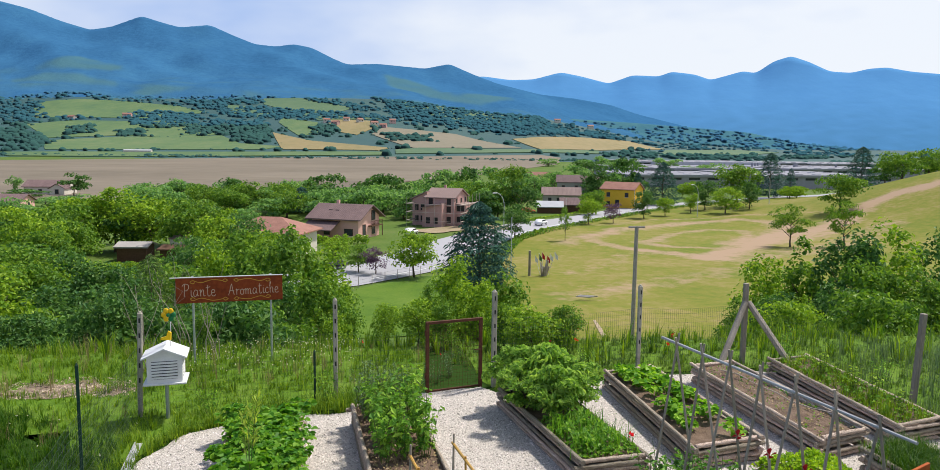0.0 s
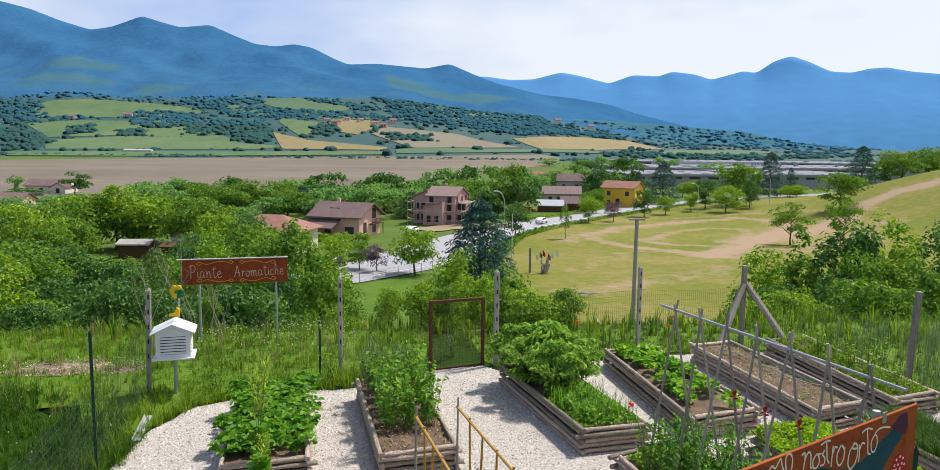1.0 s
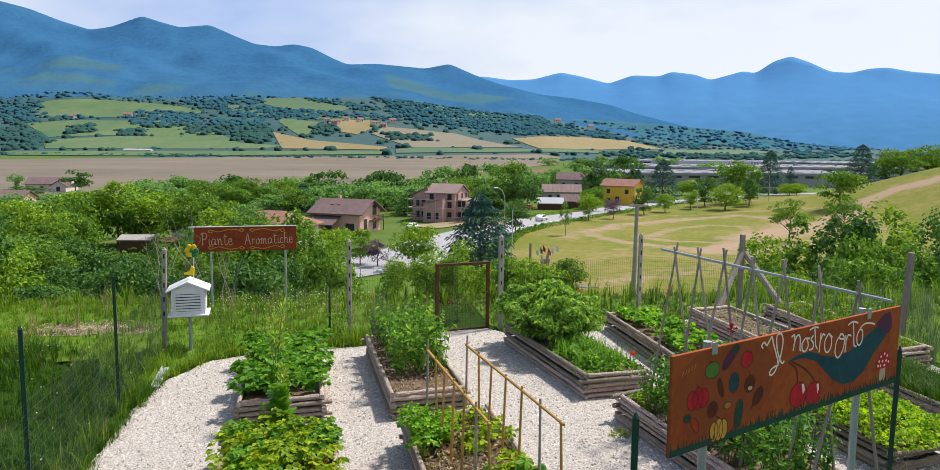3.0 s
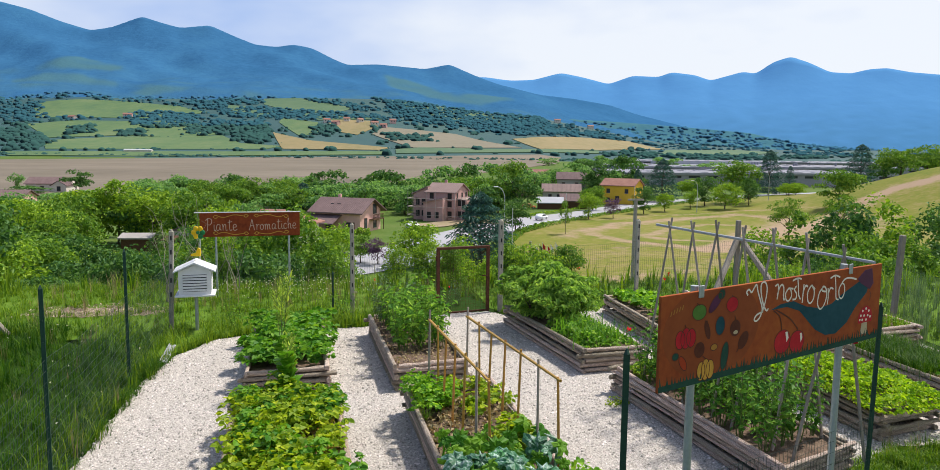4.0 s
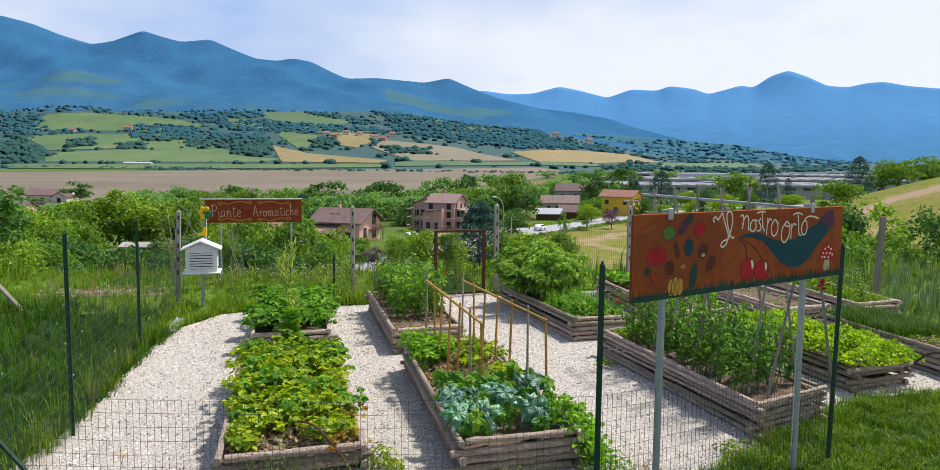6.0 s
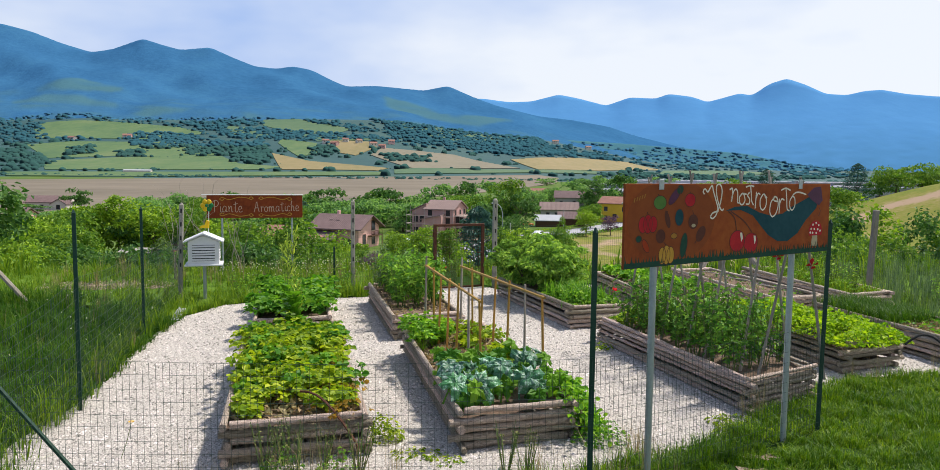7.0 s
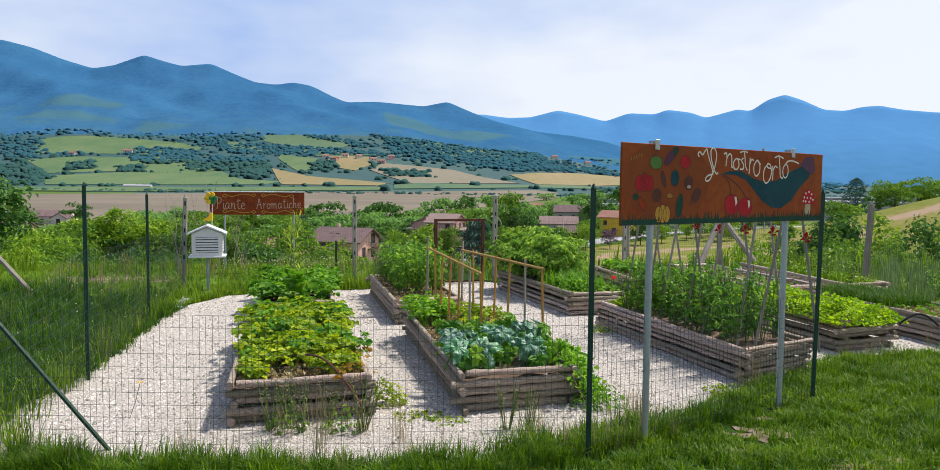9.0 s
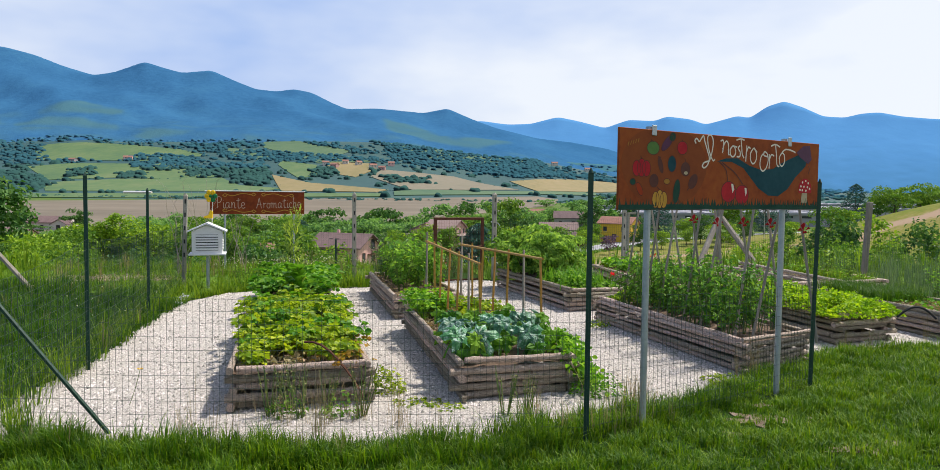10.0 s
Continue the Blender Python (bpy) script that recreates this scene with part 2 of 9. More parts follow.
L = {
    "broad": leafy("broadleaf", (0.05, 0.14, 0.015), (0.215, 0.37, 0.04), glow=0.32),
    "lime": leafy("lime_green_leaf", (0.105, 0.22, 0.014), (0.31, 0.47, 0.038), glow=0.34),
    "deep": leafy("deep_green_leaf", (0.03, 0.1, 0.024), (0.125, 0.26, 0.055), glow=0.3),
    "blue": leafy("blue_green_needles", (0.036, 0.105, 0.088), (0.07, 0.168, 0.125), glow=0.15),
    # leaf of the far rows, haze mixed into its paler green
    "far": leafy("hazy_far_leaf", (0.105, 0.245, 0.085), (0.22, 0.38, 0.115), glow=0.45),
    # wood, upland and hazy: one foliage, bluer each time to imitate haze
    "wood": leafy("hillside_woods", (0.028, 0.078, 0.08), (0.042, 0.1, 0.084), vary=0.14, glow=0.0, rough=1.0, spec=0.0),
    "olive": leafy("olive_conifer", (0.06, 0.125, 0.03), (0.13, 0.205, 0.05), glow=0.2),
    # deep green darkened further for the shade over the left front grass
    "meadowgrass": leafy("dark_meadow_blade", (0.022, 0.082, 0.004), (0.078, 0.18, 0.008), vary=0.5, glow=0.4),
    "upland": leafy("hazy_upland_woods", (0.029, 0.093, 0.125), (0.037, 0.108, 0.132), vary=0.08, glow=0.0, rough=1.0, spec=0.0),
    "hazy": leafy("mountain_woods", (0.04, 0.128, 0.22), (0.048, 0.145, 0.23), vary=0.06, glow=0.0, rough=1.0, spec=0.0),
    "litter": leafy("dry_litter", (0.30, 0.24, 0.17), (0.58, 0.50, 0.40), glow=0.1),
    "plum": leafy("purple_plum_leaf", (0.10, 0.05, 0.11), (0.2, 0.11, 0.21), glow=0.25),
    "grass": leafy("grass_blade", (0.075, 0.165, 0.008), (0.19, 0.305, 0.02), vary=0.5, glow=0.4),
    "turf": leafy("mown_turf_blade", (0.026, 0.092, 0.003), (0.15, 0.275, 0.011), vary=0.5, glow=0.4),
    "dry": leafy("dry_grass", (0.24, 0.19, 0.09), (0.42, 0.33, 0.18), glow=0.15),
    "straw": leafy("strawberry_leaf", (0.12, 0.235, 0.008), (0.33, 0.43, 0.018), vary=0.5, glow=0.42),
    "bean": leafy("bean_leaf", (0.055, 0.185, 0.010), (0.15, 0.335, 0.026), glow=0.4),
    "parsley": leafy("parsley_leaf", (0.20, 0.37, 0.01), (0.34, 0.49, 0.02), glow=0.4),
    "herb": leafy("herb_leaf", (0.12, 0.285, 0.03), (0.25, 0.43, 0.06), glow=0.4),
    "sage": leafy("grey_herb_leaf", (0.09, 0.165, 0.075), (0.19, 0.27, 0.14), glow=0.25),
    "sprout": leafy("pale_bush_leaf", (0.13, 0.275, 0.04), (0.31, 0.48, 0.10), glow=0.45),
    "poppy": leafy("poppy_petal", (0.55, 0.02, 0.01), (0.75, 0.04, 0.02), vary=0.2, glow=0.4),
    "bloom": leafy("pale_bloom", (0.6, 0.6, 0.5), (0.75, 0.72, 0.6), vary=0.2, glow=0.3),
}


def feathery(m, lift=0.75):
    """Tilts the shading normal upwards, so far crowns' dark sides lighten as haze would."""
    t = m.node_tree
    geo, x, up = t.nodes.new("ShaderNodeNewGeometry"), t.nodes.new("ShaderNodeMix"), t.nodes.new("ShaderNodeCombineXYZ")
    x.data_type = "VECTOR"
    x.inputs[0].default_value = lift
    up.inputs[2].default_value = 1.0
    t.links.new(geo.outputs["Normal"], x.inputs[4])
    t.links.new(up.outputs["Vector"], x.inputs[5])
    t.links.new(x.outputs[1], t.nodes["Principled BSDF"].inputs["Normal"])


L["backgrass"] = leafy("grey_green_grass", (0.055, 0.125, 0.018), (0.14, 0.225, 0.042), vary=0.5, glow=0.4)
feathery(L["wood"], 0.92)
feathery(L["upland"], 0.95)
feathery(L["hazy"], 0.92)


# ---- mesh tools ----
def tri_mesh(name, verts, faces, mat, smooth=False):
    """A mesh from numpy arrays: verts (n, 3), faces (m, 3 or 4)."""
    verts, faces = np.asarray(verts, dtype=np.float32), np.asarray(faces, dtype=np.int32)
    me = bpy.data.meshes.new(name)
    me.vertices.add(len(verts))
    me.vertices.foreach_set("co", verts.ravel())
    k = faces.shape[1]
    me.loops.add(faces.size)
    me.loops.foreach_set("vertex_index", faces.ravel())
    me.polygons.add(len(faces))
    me.polygons.foreach_set("loop_start", np.arange(len(faces), dtype=np.int32) * k)
    me.polygons.foreach_set("use_smooth", np.full(len(faces), smooth))
    me.update(calc_edges=True)
    me.materials.append(mat)
    return me


def part(name, bm, mat, parent=None, label="", smooth=False, m=None):
    """Links a bmesh (or a mesh) as one object, under a thing or a part."""
    if isinstance(bm, bmesh.types.BMesh):
        me = bpy.data.meshes.new(name)
        for f in bm.faces:
            f.smooth = smooth
        bm.to_mesh(me)
        bm.free()
        me.materials.append(mat)
    else:
        me = bm
    ob = new(name, me)
    if parent is not None:
        ob.parent = parent
    if m is not None:
        ob.matrix_basis = m
    if label:
        ob["label"] = label
    return ob


def box(bm, x0, y0, z0, x1, y1, z1, bevel=0.0):
    r = bmesh.ops.create_cube(bm, size=1.0)
    for v in r["verts"]:
        v.co = ((x0 + x1) / 2 + v.co.x * (x1 - x0), (y0 + y1) / 2 + v.co.y * (y1 - y0), (z0 + z1) / 2 + v.co.z * (z1 - z0))
    if bevel:
        bmesh.ops.bevel(bm, geom=list({e for v in r["verts"] for e in v.link_edges}), offset=bevel, segments=1, affect="EDGES")
    return bm


def tube(bm, p0, p1, r0, r1=None, seg=8):
    p0, p1 = Vector(p0), Vector(p1)
    d = p1 - p0
    r = bmesh.ops.create_cone(bm, cap_ends=True, segments=seg, radius1=r0, radius2=r0 if r1 is None else r1, depth=d.length)
    m = Matrix.Translation((p0 + p1) / 2) @ d.to_track_quat("Z", "Y").to_matrix().to_4x4()
    bmesh.ops.transform(bm, matrix=m, verts=r["verts"])
    return bm


def line_tube(bm, pts, r, seg=6):
    for a, b in zip(pts, pts[1:]):
        tube(bm, a, b, r, seg=seg)
    return bm


def poly_plate(bm, pts, z0, z1):
    """A flat outline in x and y, thickened from z0 to z1."""
    lo = [bm.verts.new((x, y, z0)) for x, y in pts]
    hi = [bm.verts.new((x, y, z1)) for x, y in pts]
    bm.faces.new(hi)
    bm.faces.new(lo[::-1])
    n = len(pts)
    for i in range(n):
        bm.faces.new((lo[i], lo[(i + 1) % n], hi[(i + 1) % n], hi[i]))
    return bm


def thing(name, label, category, m=None, group="", kind=""):
    ob = new(name)
    if m is not None:
        ob.matrix_basis = m
    return tagged(ob, label, category, group, kind)


def leaves(pts, normals, size, rng, aspect=0.6, fold=0.25, vary=0.4):
    """Leaves as two folded halves (a kite each): arrays of verts and faces. pts (n,3), normals (n,3)."""
    n = len(pts)
    nr = normals / np.maximum(np.linalg.norm(normals, axis=1, keepdims=True), 1e-6)
    ref = rng.normal(size=(n, 3))
    t = np.cross(nr, ref)
    t /= np.maximum(np.linalg.norm(t, axis=1, keepdims=True), 1e-6)
    s = np.cross(nr, t)
    L_ = (size * (1 + vary * rng.uniform(-1, 1, n)))[:, None]
    w = L_ * aspect * 0.5
    base, tip = pts - t * L_ * 0.5, pts + t * L_ * 0.5 - nr * L_ * 0.12
    mid = pts + t * L_ * 0.05
    a, b = mid + s * w + nr * w * fold * 2, mid - s * w + nr * w * fold * 2
    v = np.stack([base, a, tip, b], axis=1).reshape(-1, 3)
    i = np.arange(n)[:, None] * 4
    f = np.concatenate([i + np.array([[0, 2, 1]]), i + np.array([[0, 3, 2]])])
    return v, f


def blades(pts, length, width, rng, lean=0.5, vary=0.4, away=None):
    """Grass blades, bent, of three triangles each."""
    n = len(pts)
    a = rng.uniform(0, 2 * math.pi, n)
    if away is not None:
        a = away + rng.normal(scale=0.5, size=n)
    d = np.stack([np.cos(a), np.sin(a), np.zeros(n)], 1)
    s = np.stack([-np.sin(a), np.cos(a), np.zeros(n)], 1)
    h = (length * (1 + vary * rng.uniform(-1, 1, n)))[:, None]
    k = lean * rng.uniform(0.2, 1.0, n)[:, None]
    up = np.array([[0, 0, 1.0]])
    w = (width * rng.uniform(0.7, 1.3, n))[:, None]
    m1 = pts + up * h * 0.55 + d * h * 0.2 * k
    tip = pts + up * h * (1 - 0.25 * k) + d * h * 0.65 * k
    v = np.stack([pts - s * w, pts + s * w, m1 + s * w * 0.7, m1 - s * w * 0.7, tip], 1).reshape(-1, 3)
    i = np.arange(n)[:, None] * 5
    f = np.concatenate([i + np.array([[0, 1, 2]]), i + np.array([[0, 2, 3]]), i + np.array([[3, 2, 4]])])
    return v, f


def join(*pairs):
    vs, fs, k = [], [], 0
    for v, f in pairs:
        vs.append(v)
        fs.append(f + k)
        k += len(v)
    return np.concatenate(vs), np.concatenate(fs)


def inside(px, py, poly):
    """Which of the points lie in the outline."""
    r = np.zeros(len(px), dtype=bool)
    n = len(poly)
    for i in range(n):
        (x0, y0), (x1, y1) = poly[i], poly[(i + 1) % n]
        c = ((y0 > py) != (y1 > py)) & (px < (x1 - x0) * (py - y0) / ((y1 - y0) or 1e-9) + x0)
        r ^= c
    return r


def scatter(poly, n, rng):
    xs, ys = [p[0] for p in poly], [p[1] for p in poly]
    x, y = rng.uniform(min(xs), max(xs), n * 3), rng.uniform(min(ys), max(ys), n * 3)
    k = inside(x, y, poly)
    return x[k][:n], y[k][:n]


# ---- terrain ----
EX, EY, EZ = 0.25, 5.28, 5.04
VALLEY = -13.5
TOP = [(-0.80, 0.054), (-0.581, 0.0624), (-0.503, 0.0674), (-0.347, 0.0655), (-0.25, 0.0665), (-0.141, 0.070), (-0.093, 0.070), (-0.029, 0.064), (0.052, 0.053),
       (0.134, 0.047), (0.217, 0.031), (0.301, 0.015), (0.469, 0.0068), (0.698, 0.0076), (0.95, 0.0088)]


def smooth(t):
    t = np.clip(t, 0, 1)
    return t * t * (3 - 2 * t)


def ground_z(x, y):
    """The terrace of the garden, the bank below it, the valley floor and the rise of the far fields."""
    x, y = np.asarray(x, dtype=float), np.asarray(y, dtype=float)
    crest = 22.5 + 1.2 * np.sin(x * 0.07)
    t = np.clip((y - crest) / 54.0, 0, 1)
    z = 0.03 + (VALLEY - 0.03) * np.sin(t * math.pi / 2) * smooth(t * 9)
    z = z + 17.0 * np.exp(-((x - 160) / 30) ** 2 * 0.5 - ((y - 195) / 45) ** 2 * 0.5) * smooth((y - 60) / 60)
    z = z + 0.5 * np.sin(x * 0.05 + 1) * np.sin(y * 0.043) * smooth((y - 70) / 40) * (1 - smooth((y - 260) / 60))
    d = np.maximum(y - EY, 1.0)
    u = (x - EX) / d
    top = np.interp(u, [p[0] for p in TOP], [p[1] for p in TOP])
    f = np.clip((d - 900) / 800, 0, 1)
    far = EZ + np.minimum(d, 1700) * (-0.0125 + (top + 0.0125) * f)
    mid = VALLEY + (EZ - 0.0125 * 900 - VALLEY) * np.clip((d - 330) / 570, 0, 1)
    z = np.where(d > 900, far, np.where(d > 330, mid, z))
    return z


def sheet():
    front = np.radians(np.linspace(-42, 42, 261))
    back = np.radians(np.linspace(42, 318, 60)[1:-1])
    ang = np.concatenate([front, back])
    rad = np.concatenate([[0.4], np.geomspace(1.5, 60, 70), np.geomspace(60, 4900, 120)[1:]])
    A, R = np.meshgrid(ang, rad)
    X, Y = EX + np.sin(A) * R, EY + np.cos(A) * R
    Z = ground_z(X, Y)
    Z = np.where(Y < EY, 0.03, Z)
    v = np.stack([X, Y, Z], -1).reshape(-1, 3)
    n, k = len(ang), len(rad)
    i, j = np.meshgrid(np.arange(k - 1), np.arange(n), indexing="ij")
    j2 = (j + 1) % n
    f = np.stack([i * n + j, i * n + j2, (i + 1) * n + j2, (i + 1) * n + j], -1).reshape(-1, 4)
    hub = len(v)
    v = np.concatenate([v, [[EX, EY, 0.03]]])
    me = tri_mesh("ground", v, f, M["grass"], True)
    bm = bmesh.new()
    bm.from_mesh(me)
    bm.verts.ensure_lookup_table()
    for a in range(n):
        bm.faces.new((bm.verts[hub], bm.verts[(a + 1) % n], bm.verts[a])).smooth = True
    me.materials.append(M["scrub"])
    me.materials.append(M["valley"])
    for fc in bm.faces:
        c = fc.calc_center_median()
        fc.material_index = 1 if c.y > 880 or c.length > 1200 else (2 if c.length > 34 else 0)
    bm.normal_update()
    bm.to_mesh(me)
    bm.free()
    return tagged(new("ground", me), "grassy terrace falling to a valley floor and wooded hills", "ground", kind="structure")


def drape(name, poly, lift, step, mat, label, category="field", kind="structure", height=ground_z):
    """An outline in plan laid on the terrain, lifted a little above it."""
    bm = bmesh.new()
    bm.faces.new([bm.verts.new((x, y, 0)) for x, y in poly])
    bmesh.ops.triangulate(bm, faces=bm.faces[:])
    for _ in range(9):
        e = [e for e in bm.edges if e.calc_length() > step]
        if not e or len(bm.verts) > 40000:
            break
        bmesh.ops.subdivide_edges(bm, edges=e, cuts=1)
        bmesh.ops.triangulate(bm, faces=[f for f in bm.faces if len(f.verts) > 3])
    vs = bm.verts[:]
    zz = height([v.co.x for v in vs], [v.co.y for v in vs])
    for v, z in zip(vs, zz):
        v.co.z = z + lift
    bmesh.ops.recalc_face_normals(bm, faces=bm.faces[:])
    if sum(f.normal.z for f in bm.faces) < 0:
        bmesh.ops.reverse_faces(bm, faces=bm.faces[:])
    if lift > 0.3:
        r = bmesh.ops.extrude_edge_only(bm, edges=[e for e in bm.edges if e.is_boundary])
        for v in r["geom"]:
            if isinstance(v, bmesh.types.BMVert):
                v.co.z -= lift + 1.0
    return tagged(part(name, bm, mat, smooth=lift < 0.3), label, category, kind=kind)


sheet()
FIELDS = []
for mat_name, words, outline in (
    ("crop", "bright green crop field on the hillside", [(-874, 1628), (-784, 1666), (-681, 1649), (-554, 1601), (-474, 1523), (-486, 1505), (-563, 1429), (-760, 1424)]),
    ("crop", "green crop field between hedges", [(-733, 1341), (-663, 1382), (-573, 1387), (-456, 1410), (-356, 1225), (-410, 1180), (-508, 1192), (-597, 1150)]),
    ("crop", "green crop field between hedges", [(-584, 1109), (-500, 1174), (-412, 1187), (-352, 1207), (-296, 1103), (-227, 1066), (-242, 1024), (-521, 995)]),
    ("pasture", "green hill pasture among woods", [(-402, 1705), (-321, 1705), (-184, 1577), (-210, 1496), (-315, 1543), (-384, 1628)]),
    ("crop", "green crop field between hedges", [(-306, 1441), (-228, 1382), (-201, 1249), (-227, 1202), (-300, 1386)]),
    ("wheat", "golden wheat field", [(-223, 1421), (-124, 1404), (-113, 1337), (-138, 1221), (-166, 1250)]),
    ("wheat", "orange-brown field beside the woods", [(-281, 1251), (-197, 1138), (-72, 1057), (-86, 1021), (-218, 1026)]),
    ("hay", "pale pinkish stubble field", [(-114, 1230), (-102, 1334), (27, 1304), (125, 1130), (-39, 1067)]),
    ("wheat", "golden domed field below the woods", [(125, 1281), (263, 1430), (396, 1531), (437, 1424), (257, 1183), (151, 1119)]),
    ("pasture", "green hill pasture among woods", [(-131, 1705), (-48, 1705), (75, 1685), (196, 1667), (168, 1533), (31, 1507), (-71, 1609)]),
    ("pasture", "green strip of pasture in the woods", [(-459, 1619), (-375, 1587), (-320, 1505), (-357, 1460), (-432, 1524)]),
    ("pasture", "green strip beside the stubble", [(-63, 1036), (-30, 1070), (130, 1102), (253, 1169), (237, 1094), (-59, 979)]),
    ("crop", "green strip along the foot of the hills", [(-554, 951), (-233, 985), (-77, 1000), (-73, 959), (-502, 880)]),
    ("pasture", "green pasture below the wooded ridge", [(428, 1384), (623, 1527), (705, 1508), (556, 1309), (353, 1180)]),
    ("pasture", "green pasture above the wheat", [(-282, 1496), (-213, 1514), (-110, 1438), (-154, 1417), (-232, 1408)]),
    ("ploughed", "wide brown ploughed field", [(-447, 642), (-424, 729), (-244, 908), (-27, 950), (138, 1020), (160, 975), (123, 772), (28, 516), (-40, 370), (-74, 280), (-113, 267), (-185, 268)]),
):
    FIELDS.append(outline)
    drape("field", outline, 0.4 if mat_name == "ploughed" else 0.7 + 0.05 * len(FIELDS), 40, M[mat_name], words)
WOODS = [
    [(-964, 1665), (-861, 1638), (-730, 1397), (-700, 1281), (-558, 1091), (-523, 978), (-558, 958)],
    [(-613, 1475), (-599, 1520), (-485, 1499), (-438, 1369), (-452, 1302), (-518, 1301)],
    [(-444, 1278), (-435, 1395), (-394, 1364), (-350, 1209), (-406, 1197)],
    [(-391, 1363), (-341, 1405), (-297, 1308), (-252, 1107), (-275, 1089), (-335, 1193)],
    [(-539, 1247), (-501, 1270), (-471, 1197), (-513, 1183)],
    [(-628, 1183), (-618, 1190), (-581, 1117), (-589, 1110)],
    [(-482, 1570), (-375, 1587), (-264, 1531), (-150, 1486), (-52, 1427), (-156, 1439), (-220, 1405), (-306, 1441), (-402, 1459)],
    [(-639, 1290), (-609, 1312), (-559, 1208), (-587, 1187)],
    [(-227, 1312), (-187, 1326), (-164, 1234), (-210, 1218)],
    [(-131, 1705), (34, 1705), (229, 1705), (272, 1481), (148, 1341), (52, 1424), (-40, 1424), (-103, 1506)],
    [(-321, 1705), (-234, 1666), (-118, 1547), (-166, 1531)],
    [(-577, 1666), (-456, 1705), (-386, 1636), (-459, 1619), (-484, 1555)],
    [(-94, 1230), (-15, 1251), (-4, 1168), (-79, 1154)],
    [(167, 1411), (354, 1633), (470, 1524), (400, 1549), (268, 1456)],
]



def slope_z(u, d, crest, d0, d1, base, rough_h, seed):
    """The height of a range at the bearing u and the distance d."""
    c = float(np.interp(u, [p[0] for p in crest], [p[1] for p in crest]))
    b = float(np.interp(u, [p[0] for p in TOP], [p[1] for p in TOP])) - 0.012 if base is None else base
    s = (d - d0) / (d1 - d0)
    k = min(max(s, 0.0), 1.0)
    broad = sum(float(np.interp(u + q, [p[0] for p in crest], [p[1] for p in crest])) for q in (-0.12, -0.06, 0.0, 0.06, 0.12)) / 5
    c2 = broad + (c - broad) * k ** 6
    z = EZ + d * (b + (c2 - b) * k ** 0.9)
    if s > 1:
        z = EZ + d1 * c - (d - d1) * 0.6
    w = rough_h * math.sin(math.pi * k) * (0.6 * noise.noise((u * 12 + s * 1.5, s * 3.2, seed)) + 0.3 * noise.noise((u * 26 - s * 4, s * 7, seed + 3)))
    return z + w


def ridge(name, crest, d0, d1, base, mat, label, rough_h, seed, cols=300, rows=30, clearings=(), foot=0.0):
    """A mountain range: a front slope with spurs, up to its crest, and a back slope."""
    us = np.linspace(crest[0][0], crest[-1][0], cols)
    ce = np.interp(us, [p[0] for p in crest], [p[1] for p in crest])
    ker = np.array([1, 2, 3, 2, 1]) / 9
    ce = np.convolve(np.pad(ce, 2, mode="edge"), ker, mode="valid")
    even = list(zip(us.tolist(), ce.tolist()))
    vs = []
    for r in range(rows + 6):
        d = d0 + (d1 - d0) * r / rows
        for u in us:
            fine = rough_h * 0.03 * noise.noise((u * 300, r * 0.3, seed + 7)) if r == rows else 0.0
            vs.append((EX + u * d, EY + d, slope_z(u, d, even, d0, d1, base, rough_h, seed) + fine))
    n = cols
    i, j = np.meshgrid(np.arange(rows + 5), np.arange(n - 1), indexing="ij")
    f = np.stack([i * n + j, i * n + j + 1, (i + 1) * n + j + 1, (i + 1) * n + j], -1).reshape(-1, 4)
    me = tri_mesh(name, vs, f, mat, True)
    xy = np.array(vs)
    soft = np.zeros(len(vs))
    for p in clearings:
        soft = np.maximum(soft, inside(xy[:, 0], xy[:, 1], p).astype(float))
    g = soft.reshape(rows + 6, cols)
    for _ in range(2):
        q = np.pad(g, 1, mode="edge")
        g = (q[1:-1, 1:-1] * 2 + q[:-2, 1:-1] + q[2:, 1:-1] + q[1:-1, :-2] + q[1:-1, 2:]) / 6
    wild = np.array([noise.noise((x * 0.012, y * 0.02, seed)) for x, y in xy[:, :2]]).reshape(g.shape)
    low = 1 - smooth((np.arange(rows + 6) / rows - 0.1) / 0.42)[:, None]
    g = np.clip(np.maximum(g * (1 + 0.6 * wild), (0.22 + 0.4 * wild) * low * (1 if clearings else 0)) + np.clip(wild * 2.2 - 0.7, 0, 0.4) * low * (1 if clearings else 0), 0, 1)
    if foot:
        rise = np.arange(rows + 6)[:, None] / rows
        g = np.clip((1 - smooth(rise / foot)) * (0.9 + 0.4 * wild) + 0.12 * wild, 0, 1)
    at = me.attributes.new("pasture", "FLOAT", "POINT")
    at.data.foreach_set("value", g.ravel().astype(np.float32))
    return tagged(new(name, me), label, "mountain", kind="structure")


CREST_LEFT = [(-0.95, 0.21), (-0.760, 0.2045), (-0.663, 0.1988), (-0.573, 0.1877), (-0.536, 0.1785), (-0.498, 0.1640), (-0.460, 0.1531), (-0.433, 0.1574), (-0.393, 0.1719), (-0.367, 0.1640),
              (-0.344, 0.1582), (-0.305, 0.1620), (-0.274, 0.1486), (-0.247, 0.1382), (-0.219, 0.1355), (-0.196, 0.1390), (-0.172, 0.1347), (-0.141, 0.1196), (-0.125, 0.1135),
              (-0.085, 0.1149), (-0.021, 0.1096), (0.011, 0.1164), (0.044, 0.1026), (0.076, 0.0912), (0.134, 0.0776), (0.183, 0.0726), (0.233, 0.0644), (0.266, 0.0535), (0.325, 0.0396), (0.40, 0.02)]
